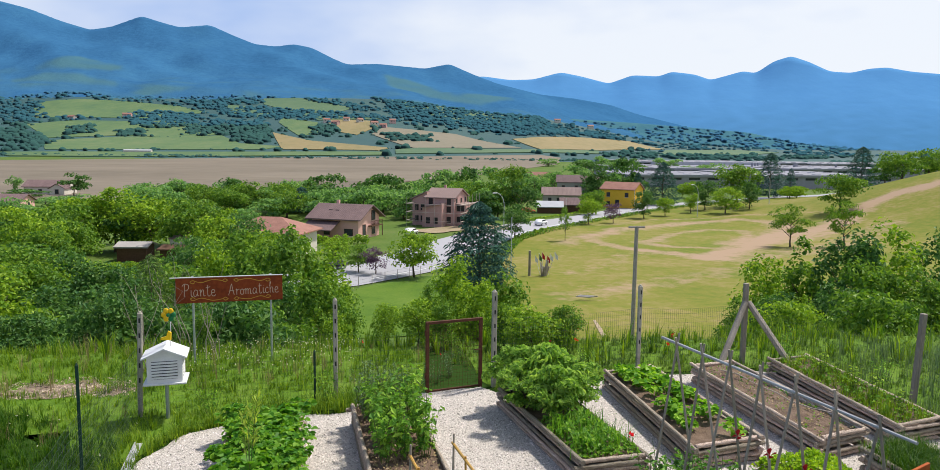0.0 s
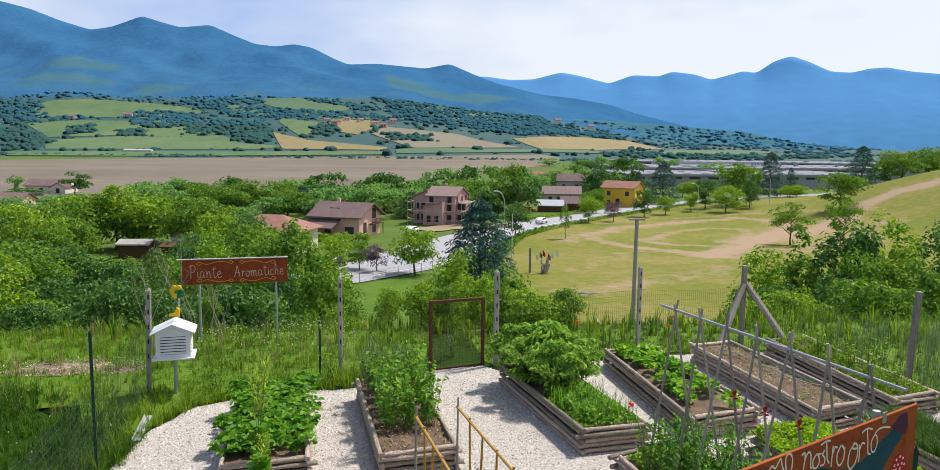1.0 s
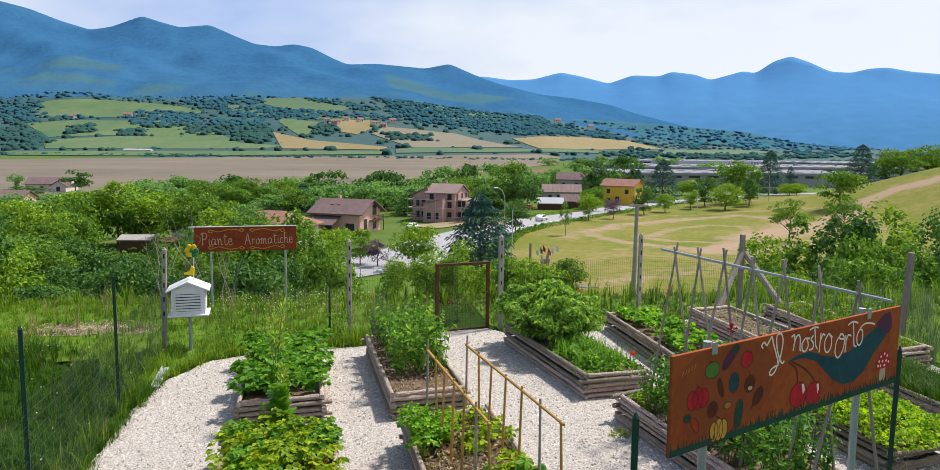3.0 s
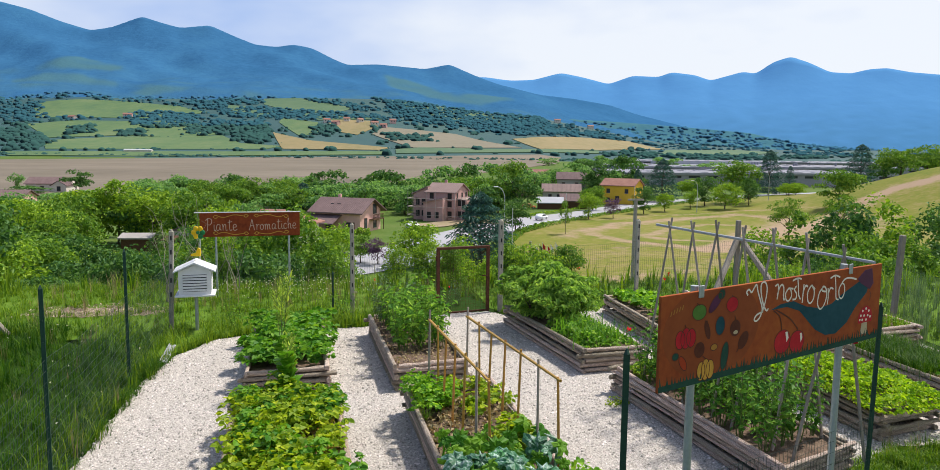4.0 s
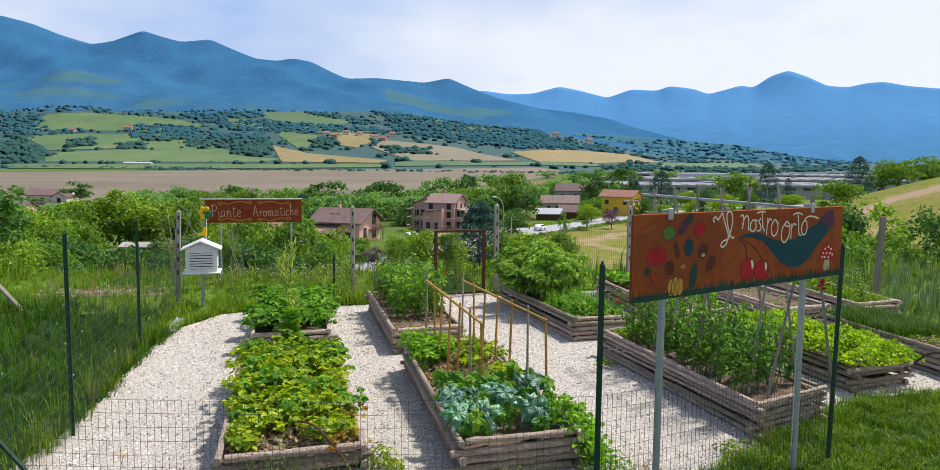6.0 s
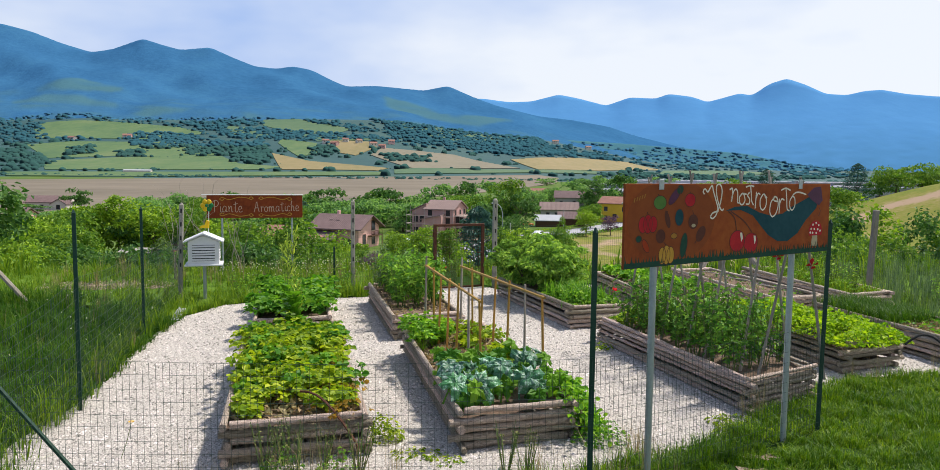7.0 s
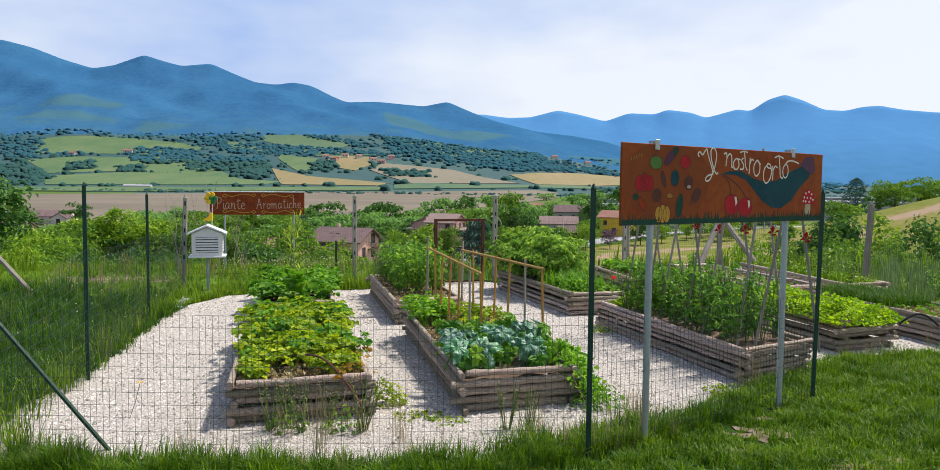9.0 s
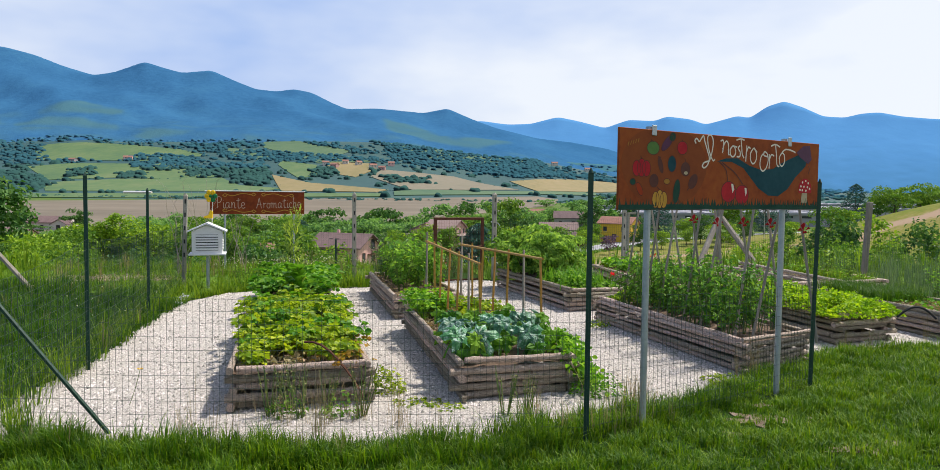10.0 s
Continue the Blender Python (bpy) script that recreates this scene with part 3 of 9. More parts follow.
CREST_FAR = [(-0.069, 0.0931), (0.058, 0.1005), (0.093, 0.0962), (0.125, 0.0975), (0.162, 0.1075), (0.190, 0.1024), (0.228, 0.0933), (0.260, 0.1050), (0.297, 0.1039), (0.313, 0.1106),
             (0.347, 0.1071), (0.368, 0.1001), (0.413, 0.1129), (0.430, 0.1099), (0.454, 0.1263), (0.478, 0.1340), (0.504, 0.1263), (0.534, 0.1139), (0.564, 0.1127), (0.589, 0.1187),
             (0.614, 0.1207), (0.648, 0.1155), (0.689, 0.1129), (0.803, 0.1097), (1.0, 0.1197)]
CREST_LOW = [(0.02, 0.045), (0.094, 0.0409), (0.167, 0.0458), (0.258, 0.0413), (0.342, 0.0358), (0.426, 0.0294), (0.494, 0.0154), (0.571, 0.0079), (0.70, 0.004)]
def clearing_haze_mix(m, colour):
    """Second colour by attribute "pasture": clearings on the left range, darker haze-blue foot on the far."""
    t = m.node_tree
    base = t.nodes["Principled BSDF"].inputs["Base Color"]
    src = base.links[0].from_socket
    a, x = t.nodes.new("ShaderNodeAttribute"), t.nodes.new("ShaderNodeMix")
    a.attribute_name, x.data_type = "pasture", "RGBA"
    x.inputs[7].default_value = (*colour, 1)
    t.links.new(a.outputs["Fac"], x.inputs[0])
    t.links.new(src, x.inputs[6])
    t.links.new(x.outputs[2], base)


clearing_haze_mix(M["ridge_far"], (0.056, 0.165, 0.31))
ridge("backdrop_mountain_far", CREST_FAR, 3000, 4200, -0.004, M["ridge_far"], "distant mountain range with a rounded peak, coloured pale blue for haze", 12, 5.0, foot=0.8)
ridge("backdrop_ridge_low", CREST_LOW, 1690, 2000, -0.004, M["ridge_near"], "dark wooded low ridge at the foot of the mountains, coloured blue for haze", 14, 9.0)


CLEARINGS = [
    [(-1066, 2009), (-1013, 2124), (-869, 2074), (-856, 2024), (-979, 1988), (-1048, 1973)],
    [(-1070, 1903), (-1006, 1950), (-913, 1944), (-799, 1886), (-798, 1851), (-925, 1846), (-1041, 1850)],
    [(-748, 1815), (-691, 1873), (-602, 1869), (-631, 1824), (-696, 1773)],
    [(-178, 2323), (-64, 2241), (41, 2052), (166, 2166), (215, 2124), (103, 1961), (-25, 1993), (-147, 2144)],
]



clearing_haze_mix(M["ridge_left"], (0.058, 0.142, 0.185))
ridge("backdrop_mountain_left", CREST_LEFT, 1650, 2600, None, M["ridge_left"], "wooded mountain range under thin cloud, coloured blue-green for haze", 34, 1.0, 420, 60, CLEARINGS)


def domes(spots, mat, name, label, rng, squash=0.95, lumps=3):
    """Far tree crowns as uneven lumps, three to a tree, all in one mesh."""
    seg, elev = 5, (-0.2, 0.45, 1.0)
    V, F, k = [], [], 0
    for x, y, z, h in spots:
        for q in range(lumps):
            r = h * rng.uniform(0.3, 0.62)
            cx, cy = x + rng.normal(scale=h * 0.4), y + rng.normal(scale=h * 0.4)
            a = rng.uniform(0, 6.28) + np.arange(seg) * 2 * math.pi / seg
            for e in elev:
                rr = r * math.cos(e) * rng.uniform(0.78, 1.2, seg)
                V += list(zip(cx + np.cos(a) * rr, cy + np.sin(a) * rr, z + r * squash * (0.12 + 1.3 * math.sin(e)) * rng.uniform(0.88, 1.12, seg)))
            V.append((cx, cy, z + r * squash * rng.uniform(1.25, 1.5)))
            for i in range(seg):
                j = (i + 1) % seg
                for b in range(2):
                    F += [(k + b * seg + i, k + b * seg + j, k + (b + 1) * seg + j), (k + b * seg + i, k + (b + 1) * seg + j, k + (b + 1) * seg + i)]
                F.append((k + 2 * seg + i, k + 2 * seg + j, k + 3 * seg))
            k += 3 * seg + 1
    return tagged(new(name, tri_mesh(name, V, F, mat, True)), label, "woods", kind="stuff")


def mountain_woods():
    """Woods along the foot of the mountains, haze in their colour, all in one."""
    rng = np.random.default_rng(12)
    spots = []
    while len(spots) < 900:
        u, d = rng.uniform(-0.8, 0.32), 1652 + 110 * rng.uniform() ** 1.4
        x, y = EX + u * d, EY + d
        if any(inside(np.array([x]), np.array([y]), p)[0] for p in CLEARINGS) or noise.noise((x * 0.007, y * 0.014, 8.0)) < -0.08:
            continue
        spots.append((x, y, slope_z(u, d, CREST_LEFT, 1650, 2600, None, 34, 1.0), rng.uniform(7, 12)))
    for _ in range(900):
        u, d = rng.uniform(0.05, 0.62), rng.uniform(1692, 1990)
        spots.append((EX + u * d, EY + d, slope_z(u, d, CREST_LOW, 1690, 2000, -0.004, 14, 9.0), rng.uniform(7, 13)))
    domes(spots, L["hazy"], "mountain_woods", "woods along the foot of the mountains, coloured blue-green for haze", rng, squash=0.62, lumps=2)


mountain_woods()


def woods():
    """Woods, hedges and lone trees of the hillsides, all in one."""
    rng = np.random.default_rng(11)
    spots = []
    for p in WOODS:
        xs, ys = [q[0] for q in p], [q[1] for q in p]
        area = abs(sum(p[i][0] * p[i - 1][1] - p[i - 1][0] * p[i][1] for i in range(len(p)))) / 2
        x, y = scatter(p, int(area / 105), rng)
        spots += [(a, b, rng.uniform(6, 12.5)) for a, b in zip(x, y)]
    for _ in range(1500):
        u, d = rng.uniform(-0.8, 0.45), 910 + 790 * rng.uniform() ** 0.6
        x, y = EX + u * d, EY + d
        if any(inside(np.array([x]), np.array([y]), p)[0] for p in FIELDS) and rng.uniform() < 0.985:
            continue
        if noise.noise((x * 0.011, y * 0.009, 3.0)) > -0.22:
            spots.append((x, y, rng.uniform(6, 13)))
    for _ in range(2000):
        u, d = rng.uniform(0.2, 0.85), rng.uniform(640, 1690)
        if noise.noise((u * 7, d * 0.004, 6.0)) > 0.12:
            spots.append((EX + u * d, EY + d, rng.uniform(5, 10)))
    for _ in range(420):
        u = rng.uniform(-0.8, 0.4)
        d = 905 + rng.uniform(-8, 22)
        spots.append((EX + u * d, EY + d, rng.uniform(3, 8.5) * (0.55 + 0.6 * abs(noise.noise((u * 30, 2.0, 1.0))))))
    for p in FIELDS[:11]:
        for a, b in zip(p, p[1:] + p[:1]):
            n = int(math.dist(a, b) / 16)
            for k in range(n):
                if rng.uniform() < 0.3:
                    t = (k + rng.uniform()) / n
                    spots.append((a[0] + (b[0] - a[0]) * t, a[1] + (b[1] - a[1]) * t, rng.uniform(2, 4.5)))
    spots = [(x, y, float(ground_z(x, y)), h) for x, y, h in spots]
    # crowns past this line take the bluer copy that suggests more haze
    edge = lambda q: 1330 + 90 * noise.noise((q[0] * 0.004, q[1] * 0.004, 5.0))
    domes([q for q in spots if q[1] < edge(q)], L["wood"], "hillside_woods", "dark woods, hedges and lone trees on the hillsides, coloured bluish for haze", rng, squash=0.72, lumps=2)
    domes([q for q in spots if q[1] >= edge(q)], L["upland"], "hillside_woods", "upland woods above the hill fields, coloured bluer for haze", rng, squash=0.66, lumps=2)


woods()


# ---- valley: meadow, road, tracks ----
M["steel_far"] = material("grey_lamp_steel", ((0.42, 0.45, 0.45), (0.55, 0.57, 0.57)), scale=3, bump=0, rough=0.5)
M["lawn"] = material("bright_lawn", ((0.045, 0.105, 0.01), (0.085, 0.155, 0.016), (0.13, 0.19, 0.03)), scale=0.2, fine=3, bump=0.3, depth=0.05, spec=0.1)
M["car_dark"] = material("dark_car_paint", ((0.02, 0.025, 0.03), (0.04, 0.045, 0.05)), bump=0, rough=0.2)
M["orange"] = material("orange_machine_paint", ((0.42, 0.09, 0.03), (0.5, 0.13, 0.05)), bump=0, rough=0.5)
def meadow_material():
    """Mown grass that gives way to bare earth where wheels have worn it (attribute "bare")."""
    m = material("mown_meadow_with_tracks", ((0.12, 0.155, 0.022), (0.175, 0.178, 0.035), (0.25, 0.205, 0.08), (0.31, 0.24, 0.125)), scale=0.05, fine=0.7, bump=0.4, depth=0.12, spread=(0.38, 0.74), spec=0.05)
    t = m.node_tree
    b = t.nodes["Principled BSDF"]
    ramp = b.inputs["Base Color"].links[0].from_socket
    at = t.nodes.new("ShaderNodeAttribute")
    at.attribute_name = "bare"
    nz = t.nodes.new("ShaderNodeTexNoise")
    nz.inputs["Scale"].default_value, nz.inputs["Detail"].default_value, nz.inputs["Roughness"].default_value = 0.35, 8.0, 0.7
    co = t.nodes.new("ShaderNodeTexCoord")
    t.links.new(co.outputs["Object"], nz.inputs["Vector"])
    add = t.nodes.new("ShaderNodeMath")
    add.operation = "MULTIPLY_ADD"
    add.inputs[1].default_value, add.inputs[2].default_value = 1.7, -0.85
    t.links.new(nz.outputs["Fac"], add.inputs[0])
    tot = t.nodes.new("ShaderNodeMath")
    t.links.new(add.outputs[0], tot.inputs[0])
    t.links.new(at.outputs["Fac"], tot.inputs[1])
    mr = t.nodes.new("ShaderNodeMapRange")
    mr.inputs["From Min"].default_value, mr.inputs["From Max"].default_value = 0.25, 0.85
    t.links.new(tot.outputs[0], mr.inputs["Value"])
    mx = t.nodes.new("ShaderNodeMix")
    mx.data_type = "RGBA"
    mx.inputs[7].default_value = (0.33, 0.235, 0.16, 1)
    t.links.new(mr.outputs["Result"], mx.inputs[0])
    t.links.new(ramp, mx.inputs[6])
    t.links.new(mx.outputs[2], b.inputs["Base Color"])
    return m


M["roof_light"] = material("pale_roof_light", ((0.36, 0.37, 0.41), (0.46, 0.47, 0.51)), scale=0.3, bump=0)
M["tracks"] = meadow_material()
meadow = drape("meadow", [(4, 64), (7, 90), (11, 128), (16.5, 159), (23.5, 171.5), (45.2, 206), (60.5, 225), (86.5, 251), (118, 275), (150, 300), (178, 262), (165, 180), (118, 122), (74, 84), (44, 64), (20, 58)],
               0.10, 2.6, M["tracks"], "mown yellow-green meadow with worn earth tracks and dry patches", "meadow")


def wear(me):
    """How bare the meadow is: along the loops of the track, the climb up the hill and a few scuffed spots."""
    n = len(me.vertices)
    co = np.empty(n * 3)
    me.vertices.foreach_get("co", co)
    co = co.reshape(-1, 3)
    x = co[:, 0] + np.array([3.0 * noise.noise((a * 0.07, b * 0.07, 1.0)) for a, b in co[:, :2]])
    y = co[:, 1] + np.array([3.0 * noise.noise((a * 0.07, b * 0.07, 4.0)) for a, b in co[:, :2]])
    bare = np.zeros(n)

    def line(pts, w, k):
        d = np.full(n, 1e9)
        for (x0, y0), (x1, y1) in zip(pts, pts[1:]):
            t = np.clip(((x - x0) * (x1 - x0) + (y - y0) * (y1 - y0)) / ((x1 - x0) ** 2 + (y1 - y0) ** 2), 0, 1)
            d = np.minimum(d, np.hypot(x - x0 - (x1 - x0) * t, y - y0 - (y1 - y0) * t))
        np.maximum(bare, k * np.clip(1.4 - d / w, 0, 1), out=bare)

    line([(33.4, 160.6), (45.5, 182.7), (63.9, 197.7), (85.0, 205.2), (88, 188.5), (73.8, 162.3), (56.2, 136.4), (47.6, 131.4), (39.6, 141.0), (33.4, 149.3), (33.4, 160.6)], 3.0, 0.75)
    line([(42.9, 154.8), (52.4, 171.1), (66.9, 183.7), (76.0, 180.0), (66.9, 160.3), (55.3, 145.6), (46.5, 148.2), (42.9, 154.8)], 2.0, 0.7)
    line([(48.7, 131.3), (77.7, 167.8), (98.3, 182.6), (109.9, 189.7), (117.8, 196.4), (124.1, 197.5), (133, 193), (165, 196)], 4.2, 1.0)
    line([(60, 150), (72, 160), (88, 170)], 6.0, 0.75)
    line([(52, 128), (66, 138), (84, 152), (104, 170)], 5.0, 0.5)
    line([(24, 150), (38, 172), (58, 190)], 2.5, 0.55)
    line([(18, 100), (30, 108), (46, 118)], 4.0, 0.45)
    line([(40, 190), (60, 206), (90, 214), (104, 200)], 2.0, 0.5)
    line([(20, 118), (30, 128), (40, 140)], 3.0, 0.35)
    at = me.attributes.new("bare", "FLOAT", "POINT")
    at.data.foreach_set("value", bare.astype(np.float32))


wear(meadow.data)
drape("lawn", [(-10.6, 103.5), (-4.5, 112.8), (1.3, 116.0), (6.1, 110.6), (5.0, 92.8), (3.0, 78.0), (-8.2, 76.0), (-14, 86.0)], 0.10, 4.0, M["lawn"], "bright green mown lawn under the trees", "lawn")
ROAD_NEAR = [(-42, 78), (-25, 93), (-10.9, 105.6), (-1.0, 118.5), (6.5, 136), (16.5, 160.5), (23.3, 172.9), (44.9, 207.3), (60.2, 226.5), (86.1, 252.8), (117.1, 276.3), (159.2, 313.3), (230, 372)]
ROAD_FAR = [(238, 390), (168.6, 331.5), (126.3, 297.8), (93.3, 272.8), (66.3, 251.5), (50.4, 232.0), (29.5, 202.0), (13.5, 181), (3.6, 163), (-5.5, 146.2), (-15.0, 122), (-32, 106), (-48, 90)]
drape("road", ROAD_NEAR + ROAD_FAR, 0.12, 4.0, M["asphalt"], "pale grey asphalt road through the valley", "road")


def ribbon(name, pts, w, lift, mat, label, category="track", sway=0.0):
    """A strip of even width along a line on the ground."""
    P = [Vector((x, y)) for x, y in pts]
    fine = []
    for a, b in zip(P, P[1:]):
        n = max(1, int((b - a).length / 2.5))
        fine += [a.lerp(b, k / n) for k in range(n)]
    fine.append(P[-1])
    for _ in range(4):
        fine = [fine[0]] + [(fine[i - 1] + fine[i] * 2 + fine[i + 1]) / 4 for i in range(1, len(fine) - 1)] + [fine[-1]]
    fine = [p + Vector((noise.noise((p.x * 0.09, p.y * 0.09, lift)), noise.noise((p.x * 0.09, p.y * 0.09, lift + 4)))) * sway for p in fine]
    V, F = [], []
    for i, p in enumerate(fine):
        q = (fine[min(i + 1, len(fine) - 1)] - fine[max(i - 1, 0)]).normalized()
        s = Vector((-q.y, q.x))
        ww = w / 2 * (1 + 0.6 * noise.noise((p.x * 0.12, p.y * 0.12, w)) + 0.4 * noise.noise((p.x * 0.6, p.y * 0.6, w)))
        for t in (-1, -0.33, 0.33, 1):
            c = p + s * ww * t
            V.append((c.x, c.y, float(ground_z(c.x, c.y)) + lift))
    for i in range(len(fine) - 1):
        for k in range(3):
            F.append((i * 4 + k, i * 4 + k + 1, i * 4 + 5 + k, i * 4 + 4 + k))
    return tagged(new(name, tri_mesh(name, V, [f[::-1] for f in F], mat, True)), label, category, kind="structure")


ribbon("track", [(17.4, 84.0), (17.2, 79.2), (16.8, 76)], 0.5, 0.16, M["bare"], "narrow path down the meadow")
ribbon("forecourt", [(-4, 168), (4, 176), (16, 178)], 8.0, 0.2, M["bare"], "pale gravel forecourt before the unfinished house", "forecourt")
ribbon("road_line", [(x + 1.2, y + 5.2) for x, y in ROAD_NEAR[2:12]], 0.3, 0.16, M["white"], "white painted line on the road", "road marking")


# ---- houses ----
def pane_set(e, face, Lx, Ly, u, z, w, h, mat="glass", frame_mat="timber"):
    """A window on a wall: frame, glass, sill. face f, b, l or r; u along the wall from its middle."""
    if face == "f":
        m = pose(u, -Ly / 2, z)
    elif face == "b":
        m = pose(u, Ly / 2, z, 0, 0, 180)
    elif face == "r":
        m = pose(Lx / 2, u, z, 0, 0, 90)
    else:
        m = pose(-Lx / 2, u, z, 0, 0, -90)
    bm = bmesh.new()
    t = 0.09
    for b in ((-w / 2 - t, -0.06, -t, -w / 2, 0.02, h + t), (w / 2, -0.06, -t, w / 2 + t, 0.02, h + t), (-w / 2, -0.06, h, w / 2, 0.02, h + t), (-w / 2, -0.06, -t, w / 2, 0.02, 0)):
        box(bm, *b)
    wd = part("window", bm, M[frame_mat], e, m=m)
    part("pane", box(bmesh.new(), -w / 2, -0.03, 0.0, w / 2, -0.01, h), M[mat], wd)
    part("sill", box(bmesh.new(), -w / 2 - 0.12, -0.16, -t - 0.07, w / 2 + 0.12, 0.02, -t - 0.005), M["plaster_pale"], wd)


def slab_roof(bm, Lx, Ly, eave, ridge, over, thick=0.22):
    """Two sloping roof slabs meeting at a ridge along x."""
    s = (ridge - eave) / (Ly / 2)
    x0, x1 = -Lx / 2 - over, Lx / 2 + over
    for sg in (-1, 1):
        y1 = sg * (Ly / 2 + over)
        z1 = eave - s * over
        q = [(0.0, ridge), (y1, z1), (y1, z1 + thick), (0.0, ridge + thick)]
        a = [bm.verts.new((x0, y, z)) for y, z in q]
        b = [bm.verts.new((x1, y, z)) for y, z in q]
        fs = [bm.faces.new(a), bm.faces.new(b[::-1])] + [bm.faces.new((a[i], b[i], b[(i + 1) % 4], a[(i + 1) % 4])) for i in range(4)]
        bmesh.ops.recalc_face_normals(bm, faces=fs)
    return bm


def hip_roof(bm, Lx, Ly, eave, ridge, over, thick=0.2):
    a, b, k = Lx / 2 + over, Ly / 2 + over, max(0.05, Lx / 2 - Ly / 2)
    lo = [bm.verts.new(p) for p in ((-a, -b, eave), (a, -b, eave), (a, b, eave), (-a, b, eave))]
    up = [bm.verts.new(p) for p in ((-a, -b, eave + thick), (a, -b, eave + thick), (a, b, eave + thick), (-a, b, eave + thick))]
    r0, r1 = bm.verts.new((-k, 0, ridge + thick)), bm.verts.new((k, 0, ridge + thick))
    bm.faces.new(lo)
    for i in range(4):
        bm.faces.new((lo[i], lo[(i + 1) % 4], up[(i + 1) % 4], up[i]))
    bm.faces.new((up[0], up[1], r1, r0))
    bm.faces.new((up[2], up[3], r0, r1))
    bm.faces.new((up[1], up[2], r1))
    bm.faces.new((up[3], up[0], r0))
    bmesh.ops.recalc_face_normals(bm, faces=bm.faces[:])
    return bm


def tile_rows(e, Lx, Ly, eave, ridge, over, mat, n=14):
    """Courses of roof tiles as low ribs up both slopes."""
    s = (ridge - eave) / (Ly / 2)
    bm = bmesh.new()
    for sg in (-1, 1):
        k = int((Lx + 2 * over) / 0.45)
        for i in range(k):
            x = -Lx / 2 - over + (i + 0.5) * (Lx + 2 * over) / k
            tube(bm, (x, sg * (Ly / 2 + over), eave - s * over + 0.23), (x, 0, ridge + 0.23), 0.07, seg=4)
    part("roof_tiles", bm, M[mat], e)


def house(name, label, x, y, rot, Lx, Ly, eave, ridge, wall, roof, windows=(), hip=False, over=0.6, ribs=True, chimney=None):
    z = float(ground_z(x, y)) - 0.15
    e = thing(name, label, "house", pose(x, y, z, 0, 0, rot))
    bm = bmesh.new()
    if hip:
        box(bm, -Lx / 2, -Ly / 2, -1.0, Lx / 2, Ly / 2, eave)
    else:
        prof = [(-Ly / 2, -1.0), (Ly / 2, -1.0), (Ly / 2, eave), (0, ridge), (-Ly / 2, eave)]
        a = [bm.verts.new((-Lx / 2, q, zz)) for q, zz in prof]
        b = [bm.verts.new((Lx / 2, q, zz)) for q, zz in prof]
        bm.faces.new(a)
        bm.faces.new(b[::-1])
        for i in range(5):
            bm.faces.new((a[i], b[i], b[(i + 1) % 5], a[(i + 1) % 5]))
        bmesh.ops.recalc_face_normals(bm, faces=bm.faces[:])
    part("wall", bm, M[wall], e)
    r = part("roof", (hip_roof if hip else slab_roof)(bmesh.new(), Lx, Ly, eave + 0.03, ridge + 0.03, over), M[roof], e)
    if ribs and not hip:
        tile_rows(e, Lx, Ly, eave, ridge, over, roof)
    if chimney:
        part("chimney", box(bmesh.new(), chimney[0] - 0.3, chimney[1] - 0.3, ridge - 0.8, chimney[0] + 0.3, chimney[1] + 0.3, ridge + 0.9, bevel=0.03), M[wall], r)
    for w in windows:
        pane_set(e, w[0], Lx, Ly, *w[1:])
    return e


h = house("house", "salmon plastered two-storey house with brown gable roof", -20.0, 162.6, -22, 11.0, 9.4, 4.7, 7.0, "plaster_pink", "roof_brown",
          [("f", 3.2, 1.0, 1.9, 1.3), ("r", 2.0, 3.9, 1.6, 2.0), ("r", -2.2, 1.0, 1.2, 2.1), ("r", 2.0, 0.9, 1.4, 2.0), ("f", -2.0, 1.0, 1.2, 1.3)], over=1.1, chimney=(-2.5, 1.2))
bm = bmesh.new()
qq = [(-8.6, 2.15), (-4.72, 3.75), (-4.72, 3.95), (-8.6, 2.35)]
va, vb = [bm.verts.new((-6.2, y, z)) for y, z in qq], [bm.verts.new((1.2, y, z)) for y, z in qq]
bm.faces.new(va)
bm.faces.new(vb[::-1])
for i in range(4):
    bm.faces.new((va[i], vb[i], vb[(i + 1) % 4], va[(i + 1) % 4]))
bmesh.ops.recalc_face_normals(bm, faces=bm.faces[:])
part("porch_roof", bm, M["roof_brown"], h, "brown lean-to porch roof")
for px_ in (-5.9, -2.4, 0.9):
    part("porch_post", box(bmesh.new(), px_ - 0.1, -8.3, -0.6, px_ + 0.1, -8.1, 2.25), M["timber"], h)
part("balcony", box(bmesh.new(), 5.12, -0.5, 2.6, 6.5, 4.6, 2.8), M["timber"], h, "brown timber balcony")
for k in range(9):
    part("balcony_rail", box(bmesh.new(), 6.4, -0.45 + k * 0.62, 2.805, 6.46, -0.39 + k * 0.62, 3.7), M["timber"], h)
part("balcony_handrail", box(bmesh.new(), 6.38, -0.5, 3.71, 6.48, 4.6, 3.8), M["timber"], h)
part("corner_post", box(bmesh.new(), 6.35, 4.4, -0.6, 6.5, 4.55, 2.59), M["timber"], h)
for k in (-2.2, -0.6):
    part("skylight", box(bmesh.new(), k - 0.4, -2.9, 5.98, k + 0.4, -2.0, 6.12), M["glass"], h).matrix_basis = pose(0, 0.3, 0.0)

